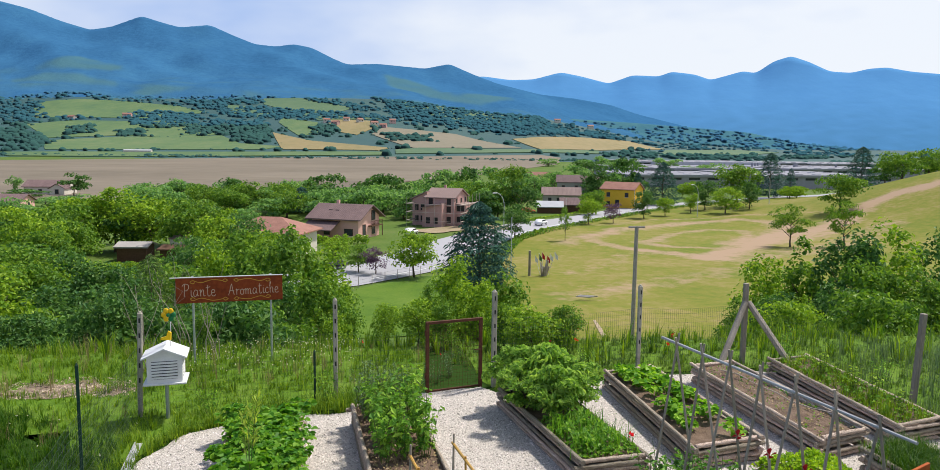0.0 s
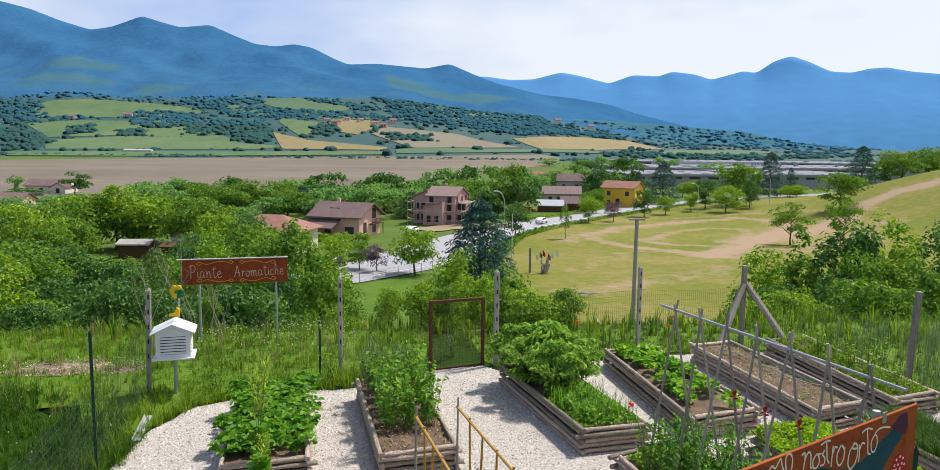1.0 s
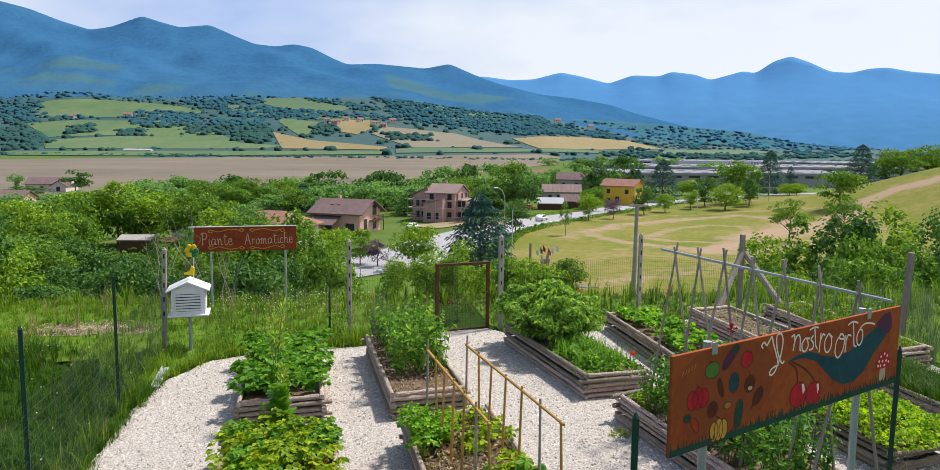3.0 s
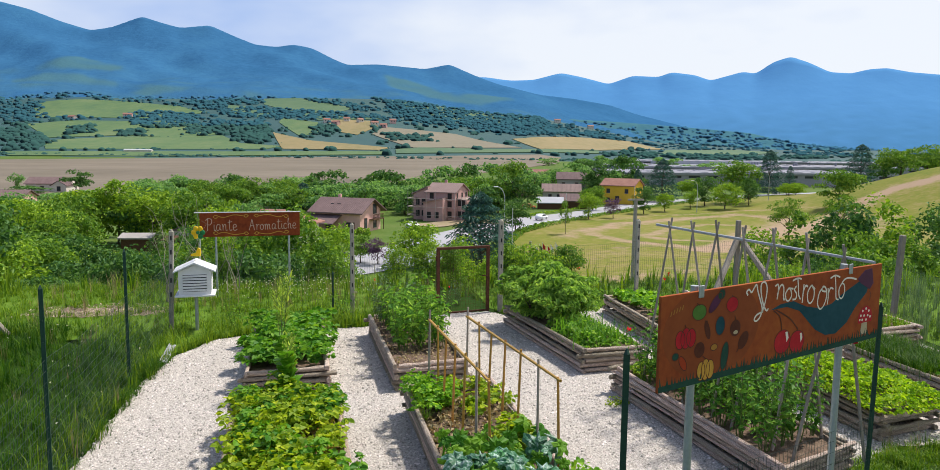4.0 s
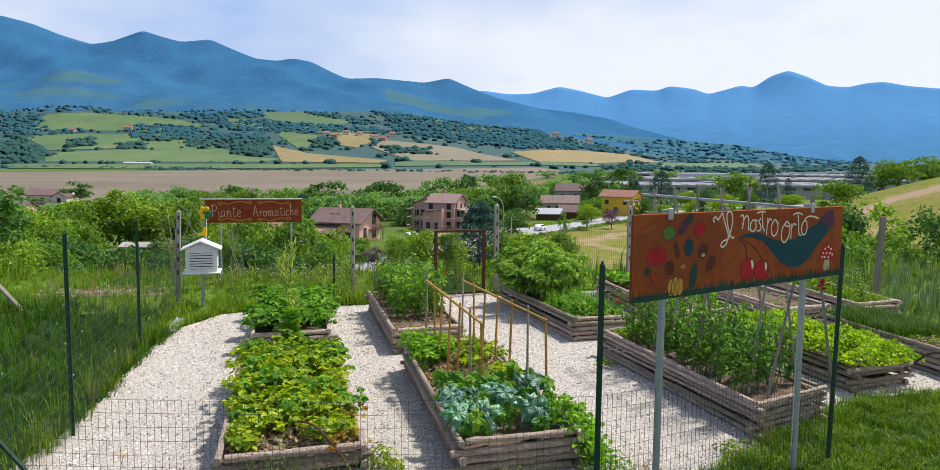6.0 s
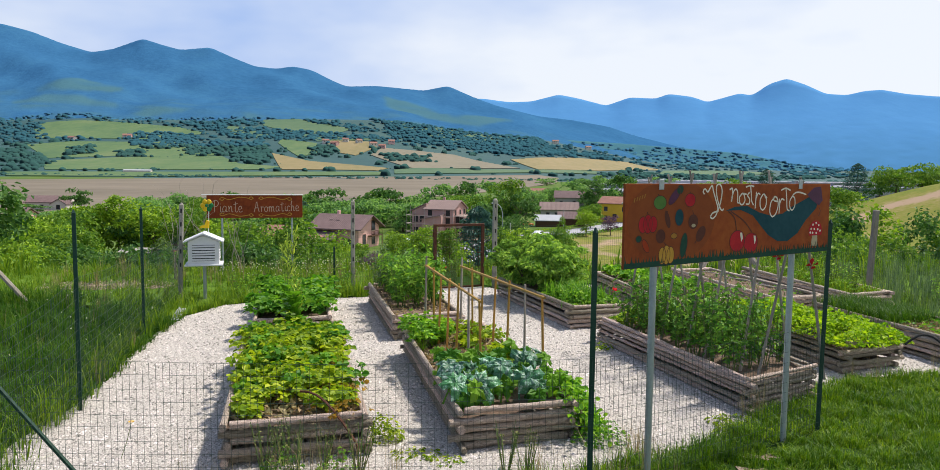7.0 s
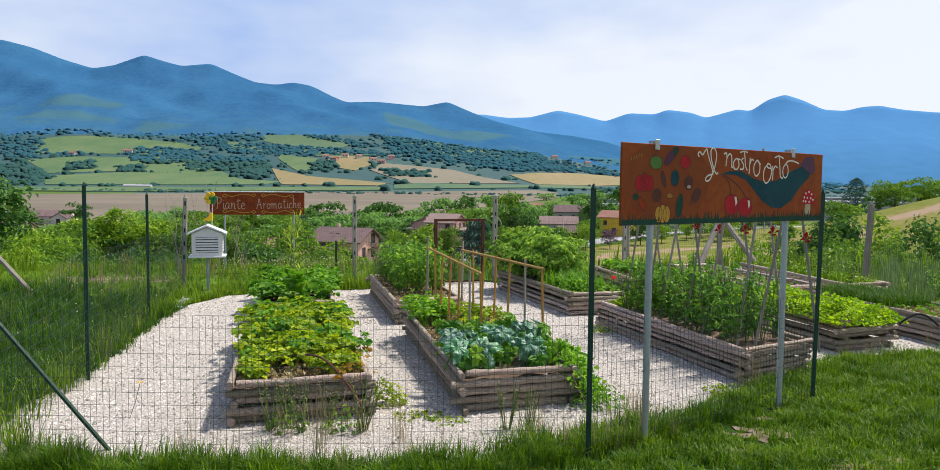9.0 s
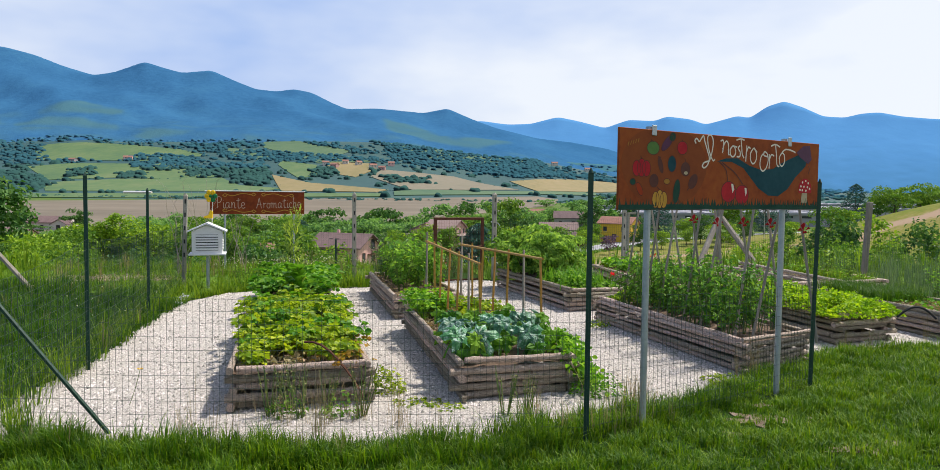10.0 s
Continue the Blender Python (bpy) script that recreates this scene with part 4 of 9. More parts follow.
# near-black panes stand for the shade behind unglazed windows
u = house("unfinished_house", "dusky pink unfinished brick house wrapped in scaffolding", 1.9, 187.0, -21, 7.4, 9.6, 7.0, 8.9, "plaster_rose", "roof_grey",
          [(f, q, zz, 1.1, 1.5, "dark", "plaster_rose") for f, qs in (("f", (-2.4, 2.3)), ("r", (-3.2, 0.3, 3.2))) for q in qs for zz in (0.9, 3.4, 5.3)], over=0.5, chimney=(-1.0, 1.5))


def wing(e, name, x0, x1, y0, y1, zl, zr, label):
    """A volume under a single roof slope that falls along x."""
    bm = bmesh.new()
    q = [(x0, -1.0), (x1, -1.0), (x1, zr), (x0, zl)]
    a_ = [bm.verts.new((x, y0, z)) for x, z in q]
    b_ = [bm.verts.new((x, y1, z)) for x, z in q]
    bm.faces.new(a_)
    bm.faces.new(b_[::-1])
    for i in range(4):
        bm.faces.new((a_[i], b_[i], b_[(i + 1) % 4], a_[(i + 1) % 4]))
    bmesh.ops.recalc_face_normals(bm, faces=bm.faces[:])
    wg = part(name, bm, M["plaster_rose"], e, label)
    bm = bmesh.new()
    q = [(x0 - 0.5, zl - 0.12), (x1, zr + 0.02), (x1, zr + 0.24), (x0 - 0.5, zl + 0.1)]
    a_ = [bm.verts.new((x, y0 - 0.5, z)) for x, z in q]
    b_ = [bm.verts.new((x, y1 + 0.3, z)) for x, z in q]
    bm.faces.new(a_)
    bm.faces.new(b_[::-1])
    for i in range(4):
        bm.faces.new((a_[i], b_[i], b_[(i + 1) % 4], a_[(i + 1) % 4]))
    bmesh.ops.recalc_face_normals(bm, faces=bm.faces[:])
    part("wing_roof", bm, M["roof_grey"], wg)
    for k in range(2):
        xx = x0 + (x1 - x0) * (0.3 + 0.4 * k)
        for zz in (0.9, 3.7):
            if zz + 1.6 < zl:
                # flat dark box on the wall in place of a shaded interior
                part("opening", box(bmesh.new(), xx - 0.5, y0 - 0.05, zz, xx + 0.5, y0 - 0.01, zz + 1.5), M["dark"], wg)


wing(u, "left_wing", -7.6, -3.71, -4.0, 4.2, 6.4, 8.2, "left wing of bare pink brick")
wing(u, "front_wing", -3.4, 1.6, -7.8, -4.81, 4.6, 5.6, "lower front wing of bare pink brick")
wing(u, "right_porch", 3.71, 6.2, -3.5, 3.8, 5.6, 5.0, "lower right wing of bare pink brick")
for xx in (-6.9, -4.5, -2.1, 0.3, 2.7, 5.1, 6.9):
    part("scaffold_standard", tube(bmesh.new(), (xx, -9.1, -0.6), (xx, -9.1, 7.2), 0.05, seg=5), M["scaffold"], u)
for yy in (-6.5, -3.5, -0.5, 2.5, 5.0):
    for xx in (-6.9, 6.9):
        part("scaffold_standard", tube(bmesh.new(), (xx, yy, -0.6), (xx, yy, 7.8), 0.05, seg=5), M["scaffold"], u)
for zz in (1.6, 3.6, 5.6):
    part("scaffold_ledger", tube(bmesh.new(), (-7.0, -9.1, zz), (7.0, -9.1, zz), 0.045, seg=5), M["scaffold"], u)
    for xx in (-6.9, 6.9):
        part("scaffold_ledger", tube(bmesh.new(), (xx, -9.1, zz), (xx, 5.2, zz), 0.045, seg=5), M["scaffold"], u)
        part("scaffold_board", box(bmesh.new(), xx - 0.3, -9.0, zz + 0.06, xx + 0.3, 5.2, zz + 0.11), M["pole"], u)
house("yellow_house", "ochre yellow house with a pale red tiled roof", 61.0, 247.0, -36, 11.5, 8.0, 6.4, 8.4, "plaster_yellow", "roof_red",
      [("f", -3.2, 3.9, 1.1, 1.3), ("f", 3.2, 3.9, 1.1, 1.3), ("f", 0.0, 0.8, 1.2, 2.0), ("r", 0.5, 3.9, 1.0, 1.3), ("f", -3.2, 0.9, 1.1, 1.3)], over=0.5)
house("house", "pale house under a broad red hipped roof", -30.0, 136.5, -12, 13.5, 9.5, 4.0, 6.4, "plaster_pale", "roof_red", [("f", 3.0, 1.2, 1.2, 1.3), ("r", 0.0, 1.2, 1.2, 1.3)], hip=True, over=0.9)
house("outbuilding", "low whitewashed outbuilding with flat roof", -42.0, 127.0, -5, 3.2, 4.0, 3.6, 3.8, "plaster_pale", "roof_grey", [], over=0.2, ribs=False)
house("house", "long low house with brown roof and white gable", -153.5, 300.0, 4, 16.0, 9.0, 3.4, 5.6, "plaster_pale", "roof_brown", [("f", k, 1.0, 1.2, 1.3) for k in (-5.5, -2.0, 5.0)], over=0.6)
house("house_wing", "white gabled wing of the long low house", -146.5, 293.5, 94, 6.5, 5.5, 2.9, 4.6, "plaster_pale", "roof_brown", [("l", 0.0, 0.9, 1.2, 1.6)], over=0.4)
house("house", "low pink farmhouse half hidden by trees", -134.0, 231.0, 3, 18.0, 9.0, 2.6, 4.4, "plaster_pink", "roof_brown", [("r", 1.0, 0.8, 1.0, 1.2)], over=0.6)
house("shed", "dark garden shed with a pale sheet roof", -49.0, 124.5, 3, 4.5, 4.0, 2.5, 3.0, "timber", "plaster_grey", [], over=0.4, ribs=False)
house("shed", "open-fronted dark shed under the trees", -40.5, 121.0, -4, 5.0, 4.0, 2.6, 3.0, "timber", "timber", [], over=0.4, ribs=False)
house("farmhouse", "grey stone farmhouse with faded tiled roof", 43.0, 262.0, -8, 13.0, 8.0, 3.9, 6.2, "plaster_grey", "roof_grey", [("f", k, 1.6, 1.0, 1.2) for k in (-4, -1, 3)], over=0.5)
house("farmhouse", "tall greyish farmhouse behind the yard", 52.0, 292.0, -12, 11.0, 8.0, 7.2, 9.6, "plaster_grey", "roof_brown", [("f", k, 4.6, 1.0, 1.2) for k in (-3, 2)], over=0.5)
house("farmhouse", "pale farmhouse with a pinkish roof", 44.5, 325.0, -5, 12.0, 8.0, 7.6, 9.8, "plaster_pale", "roof_red", [], over=0.5)
house("farmhouse", "small grey farmhouse among trees", 60.5, 300.0, 20, 8.0, 7.0, 7.0, 8.8, "plaster_grey", "roof_grey", [], over=0.4)
house("barn", "low barn with a pale sheet-metal roof", 34.0, 229.0, -6, 7.5, 6.0, 2.2, 3.6, "timber", "roof_light", [], over=0.5, ribs=False)
house("barn", "low open barn with brown tiled roof", 42.0, 232.0, -6, 8.0, 7.0, 2.6, 4.4, "timber", "roof_brown", [], over=0.5)

for hx, hy, hr, hl, hw, wall in ((-598, 1441, 10, 16, 9, "plaster_pink"), (-679, 1394, -20, 14, 9, "plaster_grey"), (-211, 1381, 15, 12, 8, "plaster_pale"), (-190, 1349, -30, 14, 9, "plaster_rose"), (-176, 1397, 0, 11, 8, "plaster_pale"),
                                (-120, 1349, 25, 13, 8, "plaster_pale"), (-102, 1326, -10, 12, 8, "plaster_rose"), (-90, 1397, 5, 12, 8, "plaster_pink"), (-150, 1385, 40, 11, 8, "plaster_pale"), (266, 1676, 0, 14, 9, "plaster_pale"), (345, 1691, 12, 13, 8, "plaster_pale")):
    house("hill_house", "small far-off house among the trees of the hillside", hx, hy, hr, hl, hw, 6.0, 8.5, wall, "roof_red", [("f", -3.0, 3.2, 1.4, 1.6), ("f", 2.5, 3.2, 1.4, 1.6)], over=0.6, ribs=False)
house("greenhouse_shed", "long low pale shed beside the ploughed field", -389.0, 967.0, 4, 34, 8, 3.0, 4.2, "plaster_pale", "roof_light", [], over=0.4, ribs=False)


def factory():
    e = thing("factory", "long low grey factory halls with flat roofs", "factory", pose(0, 0, -12.5))
    for x0, x1, y0, y1, hgt in ((100, 168, 388, 478, 5.8), (170, 245, 382, 482, 6.3), (128, 235, 486, 648, 7.3), (237, 345, 490, 640, 7.7), (180, 330, 654, 840, 9.6), (332, 500, 650, 850, 9.2)):
        hall = part("hall", box(bmesh.new(), x0, y0, -2, x1, y1, hgt), M["panel"], e)
        part("hall_roof", box(bmesh.new(), x0 - 0.5, y0 - 0.5, hgt + 0.01, x1 + 0.5, y1 + 0.5, hgt + 0.4), M["factory_roof"], hall)
        for k in range(int((x1 - x0) / 10)):
            xx = x0 + 5 + 10 * k
            for j in range(2):
                yy = y0 + 14 + (y1 - y0) * 0.45 * j
                part("roof_light", box(bmesh.new(), xx, yy, hgt + 0.41, xx + 2.6, yy + 5, hgt + 0.7), M["roof_light"] if (k + j) % 3 == 0 else M["panel"], hall)
            part("wall_window", box(bmesh.new(), xx - 3, y0 - 0.06, hgt - 2.2, xx + 3, y0 - 0.02, hgt - 1.0), M["glass"], hall)
        part("parapet", box(bmesh.new(), x0 - 0.6, y0 - 0.95, hgt - 0.5, x1 + 0.6, y0 - 0.55, hgt + 0.6), M["panel"], hall)
    part("roof_monitor", box(bmesh.new(), 186, 640, 7.1, 300, 646, 10.4), M["roof_light"], e, "pale roof monitor")
    for k in range(10):
        part("vent_stack", tube(bmesh.new(), (240 + 11 * k, 560 + 20 * (k % 3), 6.5), (240 + 11 * k, 560 + 20 * (k % 3), 10.5), 0.8, seg=8), M["panel"], e)


factory()


# ---- road furniture, cars, flags ----
def street_lamp(x, y, h, way):
    z = float(ground_z(x, y))
    e = thing("street_lamp", "grey steel street lamp with a curved arm", "street lamp", pose(x, y, z, 0, 0, way), group="street lamps along the road")
    part("pole", tube(bmesh.new(), (0, 0, -0.2), (0, 0, h * 0.72), 0.12, 0.08, 8), M["steel_far"], e)
    pts = [(1.9 * (1 - math.cos(a)) , 0, h * 0.72 + h * 0.28 * math.sin(a)) for a in [k * math.pi / 14 for k in range(8)]]
    part("arm", line_tube(bmesh.new(), pts, 0.07, 6), M["steel_far"], e)
    part("lantern", box(bmesh.new(), 1.6, -0.16, h - 0.12, 2.6, 0.16, h + 0.06, bevel=0.05), M["white"], e)


street_lamp(13.6, 157.0, 9.8, 200)
street_lamp(75.0, 214.0, 9.5, 200)
street_lamp(108.0, 240.0, 9.5, 200)
street_lamp(190.0, 335.0, 10.0, 200)
for x, y, hh, words in ((11.3, 117.0, 9.0, "thin grey metal pole by the meadow"), (14.0, 115.5, 4.0, "short grey wooden post by the meadow"), (30.0, 176.5, 7.5, "thin grey road-sign pole"), (58.0, 220.0, 7.5, "thin grey roadside pole")):
    ob = part("pole", tube(bmesh.new(), (0, 0, -0.2), (0, 0, hh), 0.09 if hh > 5 else 0.2, 0.06 if hh > 5 else 0.18, 8), M["steel_far" if hh > 5 else "pole"], m=pose(x, y, float(ground_z(x, y))))
    tagged(ob, words, "pole")
e = thing("utility_pole", "tall grey wooden utility pole below the garden", "utility pole", pose(10.6, 43.3, float(ground_z(10.6, 43.3))))
part("shaft", tube(bmesh.new(), (0, 0, -0.2), (0.05, 0, 1.2 - float(ground_z(10.6, 43.3))), 0.13, 0.10, 9), M["pole"], e)
part("crossarm", box(bmesh.new(), -0.38, -0.06, 1.1 - float(ground_z(10.6, 43.3)), 0.48, 0.06, 1.2 - float(ground_z(10.6, 43.3)), bevel=0.01), M["pole"], e)


def car(x, y, rot, paint, label):
    e = thing("car", label, "car", pose(x, y, float(ground_z(x, y)) + 0.25, 0, 0, rot))
    prof = [(-2.1, 0.3), (2.1, 0.3), (2.15, 0.7), (1.9, 0.85), (1.1, 0.95), (0.45, 1.45), (-1.2, 1.48), (-1.9, 1.0), (-2.12, 0.9)]
    bm = bmesh.new()
    a = [bm.verts.new((px, -0.85, pz)) for px, pz in prof]
    b = [bm.verts.new((px, 0.85, pz)) for px, pz in prof]
    bm.faces.new(a)
    bm.faces.new(b[::-1])
    for i in range(9):
        bm.faces.new((a[i], b[i], b[(i + 1) % 9], a[(i + 1) % 9]))
    bmesh.ops.recalc_face_normals(bm, faces=bm.faces[:])
    bmesh.ops.bevel(bm, geom=bm.edges[:], offset=0.06, segments=2, affect="EDGES")
    part("body", bm, M[paint], e, smooth=True)
    for s in (-1, 1):
        bm = bmesh.new()
        q = [(-1.6, 1.0), (0.85, 1.0), (0.4, 1.36), (-1.15, 1.38)]
        vs = [bm.verts.new((px, s * 0.862, pz)) for px, pz in q]
        bm.faces.new(vs if s < 0 else vs[::-1])
        part("side_window", bm, M["glass"], e)
        for wx in (-1.3, 1.3):
            w = part("wheel", tube(bmesh.new(), (wx, s * 0.7, 0.32), (wx, s * 0.89, 0.32), 0.32, seg=16), M["dark"], e)
            part("rim", tube(bmesh.new(), (wx, s * 0.88, 0.32), (wx, s * 0.9, 0.32), 0.19, seg=12), M["steel_far"], w)
    part("windscreen", box(bmesh.new(), -0.01, -0.74, 0.0, 0.01, 0.74, 0.68), M["glass"], e).matrix_basis = pose(1.12, 0, 0.92, 0, -52, 0)
    part("rear_window", box(bmesh.new(), -0.01, -0.7, 0.0, 0.01, 0.7, 0.62), M["glass"], e).matrix_basis = pose(-1.9, 0, 0.98, 0, 55, 0)


car(25.2, 184.0, 58, "car_white", "white hatchback driving on the road")
car(140.0, 303.0, 40, "car_white", "white car on the far road")
car(-16.0, 118.5, 60, "car_dark", "dark car parked beside the lawn")
car(66.0, 243.0, 50, "car_white", "silver car by the yellow house")
car(27.0, 226.0, 10, "orange", "small orange farm vehicle by the barn")
car(-6.0, 163.0, 70, "car_white", "white van parked before the salmon house")


def flags():
    x, y = 16.2, 115.5
    e = thing("flag_stump", "weathered tree stump set with small flags", "sculpture", pose(x, y, float(ground_z(x, y))) @ Matrix.Diagonal((0.75, 0.75, 0.85, 1)))
    rnd = random.Random(8)
    for k in range(7):
        a = k * 0.9
        part("root", tube(bmesh.new(), (0.2 * math.cos(a), 0.2 * math.sin(a), -0.1), (0.9 * math.cos(a) + 0.2, 0.9 * math.sin(a), rnd.uniform(1.5, 3.0)), 0.35, 0.16, 7), M["pole"], e)
    for k, (dx, mt) in enumerate(((-1.9, "white"), (-1.1, "green_paint"), (-0.5, "red"), (0.6, "red"), (1.2, "white"), (2.2, "white"))):
        fl = part("flag_pole", tube(bmesh.new(), (dx * 0.4, -0.3, 0.3), (dx, -0.4, 4.0 + 0.3 * (k % 3)), 0.04, seg=5), M["white"], e)
        bm = bmesh.new()
        z = 3.9 + 0.3 * (k % 3)
        for i in range(4):
            bm.verts.new((dx + 0.02 + 0.2 * i, -0.4 + 0.08 * math.sin(i * 1.7), z - 0.25 * i))
            bm.verts.new((dx + 0.02 + 0.2 * i, -0.4 + 0.08 * math.sin(i * 1.7), z - 1.1 - 0.12 * i))
        bm.verts.ensure_lookup_table()
        for i in range(3):
            bm.faces.new((bm.verts[2 * i], bm.verts[2 * i + 1], bm.verts[2 * i + 3], bm.verts[2 * i + 2]))
        part("flag", bm, M[mt], fl)


flags()
bm = bmesh.new()
for k in range(3):
    tube(bm, (17.6 + 0.3 * k, 96.0 + 0.35 * k, VALLEY + 0.35), (19.4 + 0.5 * k, 95.6 + 0.3 * k, VALLEY + 0.3), 0.08, seg=7)
tagged(part("pipe_stack", bm, M["plaster_grey"]), "pale pipes stacked on the meadow", "pipes")


def yard_fence():
    e = thing("lawn_fence", "thin wire fence with posts along the lawn", "fence")
    pts = [(-14.5, 100.5), (-10.9, 104.6), (-6, 111.6), (-1.0, 117.2), (5.5, 133), (11, 146)]
    for (x0, y0), (x1, y1) in zip(pts, pts[1:]):
        n = max(1, int(math.dist((x0, y0), (x1, y1)) / 2.2))
        for k in range(n):
            x, y = x0 + (x1 - x0) * k / n, y0 + (y1 - y0) * k / n
            part("post", tube(bmesh.new(), (x, y, float(ground_z(x, y)) - 0.1), (x, y, float(ground_z(x, y)) + 1.5), 0.04, seg=5), M["scaffold"], e)
        for zz in (0.5, 1.0, 1.45):
            part("wire", tube(bmesh.new(), (x0, y0, float(ground_z(x0, y0)) + zz), (x1, y1, float(ground_z(x1, y1)) + zz), 0.008, seg=4), M["wire"], e)


yard_fence()


def hedge(pts, w, h, mat, label, n, seed):
    rng = np.random.default_rng(seed)
    P, N = [], []
    for (x0, y0), (x1, y1) in zip(pts, pts[1:]):
        t = rng.uniform(0, 1, n)
        a = rng.uniform(0, math.pi, n)
        s = np.array([-(y1 - y0), x1 - x0]) / math.dist((x0, y0), (x1, y1))
        off = np.cos(a) * w / 2 * rng.uniform(0.8, 1.1, n)
        hh = h * np.array([0.75 + 0.4 * noise.noise((q * 9, x0, seed)) for q in t])
        x, y = x0 + (x1 - x0) * t + s[0] * off, y0 + (y1 - y0) * t + s[1] * off
        P.append(np.column_stack([x, y, ground_z(x, y) + hh * np.sin(a) ** 0.5 * rng.uniform(0.5, 1.0, n)]))
        N.append(np.column_stack([s[0] * np.cos(a), s[1] * np.cos(a), np.sin(a)]) + rng.normal(scale=0.4, size=(n, 3)))
    P, N = np.concatenate(P), np.concatenate(N)
    v, f = leaves(P, N, np.full(len(P), 0.45), rng, aspect=0.7)
    tagged(new("hedge", tri_mesh("hedge", v, f, L[mat])), label, "hedge", kind="stuff")


hedge([(-26, 150.5), (-14, 150.0)], 1.6, 2.2, "lime", "clipped green hedge before the salmon house", 900, 1)
hedge([(11.5, 136), (17, 157), (24, 169.5), (45, 204.5), (60, 223.5), (86, 249.5), (117, 273)], 1.8, 1.3, "broad", "overgrown verge along the meadow's edge", 700, 2)
hedge([(22, 196), (30, 208), (48, 236)], 1.0, 0.8, "lime", "low hedge along the far side of the road", 300, 3)


# ---- trees and shrubs ----
def crown_arrays(rng, n, leaf, style, blobs):
    """Leaves on a cloud of clumps within a crown of height 1 and width 1."""
    P, N = [], []
    if style == "conifer":
        for _ in range(n):
            t = rng.uniform(0, 1) ** 1.3
            z = 0.08 + 0.92 * t
            layer = 0.86 + 0.14 * math.cos(z * 60)
            r = 0.5 * min(1.0, 0.55 + t * 3) * (1 - t) ** 0.5 * layer * math.sqrt(rng.uniform(0.3, 1))
            a = rng.uniform(0, 2 * math.pi)
            r *= 0.85 + 0.3 * noise.noise((math.cos(a) * 2, math.sin(a) * 2, z * 5))
            P.append((r * math.cos(a), r * math.sin(a), z - 0.12 * r))
            N.append((0.5 * math.cos(a), 0.5 * math.sin(a), 0.8))
        P, N = np.array(P), np.array(N)
    else:
        lo = {"round": 0.08, "bush": 0.02, "tall": 0.15, "sparse": 0.2, "loose": 0.0}[style]
        for b in range(blobs):
            while True:
                c = rng.uniform(-1, 1, 3)
                if np.linalg.norm(c) < 1:
                    break
            zc = lo + (1 - lo) * (0.5 + 0.42 * c[2])
            taper = 0.42 if style != "tall" else 0.44 * (1.15 - 0.45 * (zc - lo))
            ctr = np.array([c[0] * taper * 0.85, c[1] * taper * 0.85, zc])
            rb = rng.uniform(0.11, 0.21) * (0.75 if style in ("sparse", "loose") else 1.0)
            k = n // blobs
            d = rng.normal(size=(k, 3))
            d /= np.linalg.norm(d, axis=1, keepdims=True)
            d[:, 2] = np.where(d[:, 2] < -0.3, -d[:, 2], d[:, 2])
            q = ctr + d * rb * rng.uniform(0.55, 1.08, (k, 1)) * np.array([1, 1, (1 - lo) * 0.85])
            q[:, 2] = np.clip(q[:, 2], 0.01, None)
            P.append(q)
            N.append(d + rng.normal(scale=0.45, size=(k, 3)) + np.array([0, 0, 0.25]))
        P, N = np.concatenate(P), np.concatenate(N)
    P[:, 2] *= 1.0 / np.quantile(P[:, 2], 0.995)
    P[:, :2] *= 0.5 / np.quantile(np.hypot(P[:, 0], P[:, 1]), 0.96)
    return leaves(P, N, np.full(len(P), leaf), rng, aspect={"conifer": 0.35, "sparse": 0.42, "loose": 0.42}.get(style, 0.62))


def trunk_mesh(rng, style):
    bm = bmesh.new()
    top = 0.8 if style == "conifer" else 0.55
    pts = [Vector((0.012 * math.sin(k * 2.1), 0.012 * math.cos(k * 1.7), top * k / 4)) for k in range(5)]
    for k in range(4):
        tube(bm, pts[k], pts[k + 1], 0.026 * (1 - 0.2 * k), 0.026 * (0.8 - 0.2 * k), 8)
    for k in range(7):
        a, z = k * 2.4, 0.25 + 0.05 * k
        tube(bm, (0, 0, z), (0.27 * math.cos(a), 0.27 * math.sin(a), z + 0.2), 0.011, 0.004, 5)
    me = bpy.data.meshes.new("trunk")
    bm.to_mesh(me)
    bm.free()
    me.materials.append(M["bark"])
    return me


TREE_KINDS = {
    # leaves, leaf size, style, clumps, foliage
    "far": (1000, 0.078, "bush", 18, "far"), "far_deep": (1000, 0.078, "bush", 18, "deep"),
    "oak": (2400, 0.055, "round", 30, "broad"), "lime": (2400, 0.056, "round", 30, "lime"), "deep": (2400, 0.055, "round", 30, "deep"),
    "cedar": (6400, 0.058, "conifer", 1, "blue"), "cypress": (3400, 0.06, "conifer", 1, "blue"), "plum": (1700, 0.052, "round", 20, "plum"),
    "thin": (2200, 0.055, "sparse", 30, "broad"), "thicket": (3100, 0.054, "tall", 40, "broad"), "thicket_lime": (3100, 0.054, "tall", 40, "lime"),
    "thicket_deep": (3100, 0.054, "tall", 40, "deep"), "bush": (3100, 0.055, "bush", 40, "broad"), "bush_lime": (3100, 0.055, "bush", 40, "lime"),
    "bush_deep": (3100, 0.055, "bush", 40, "deep"), "bush_herb": (2400, 0.105, "loose", 46, "sprout"),
    "feather": (4200, 0.038, "conifer", 1, "olive"),
}
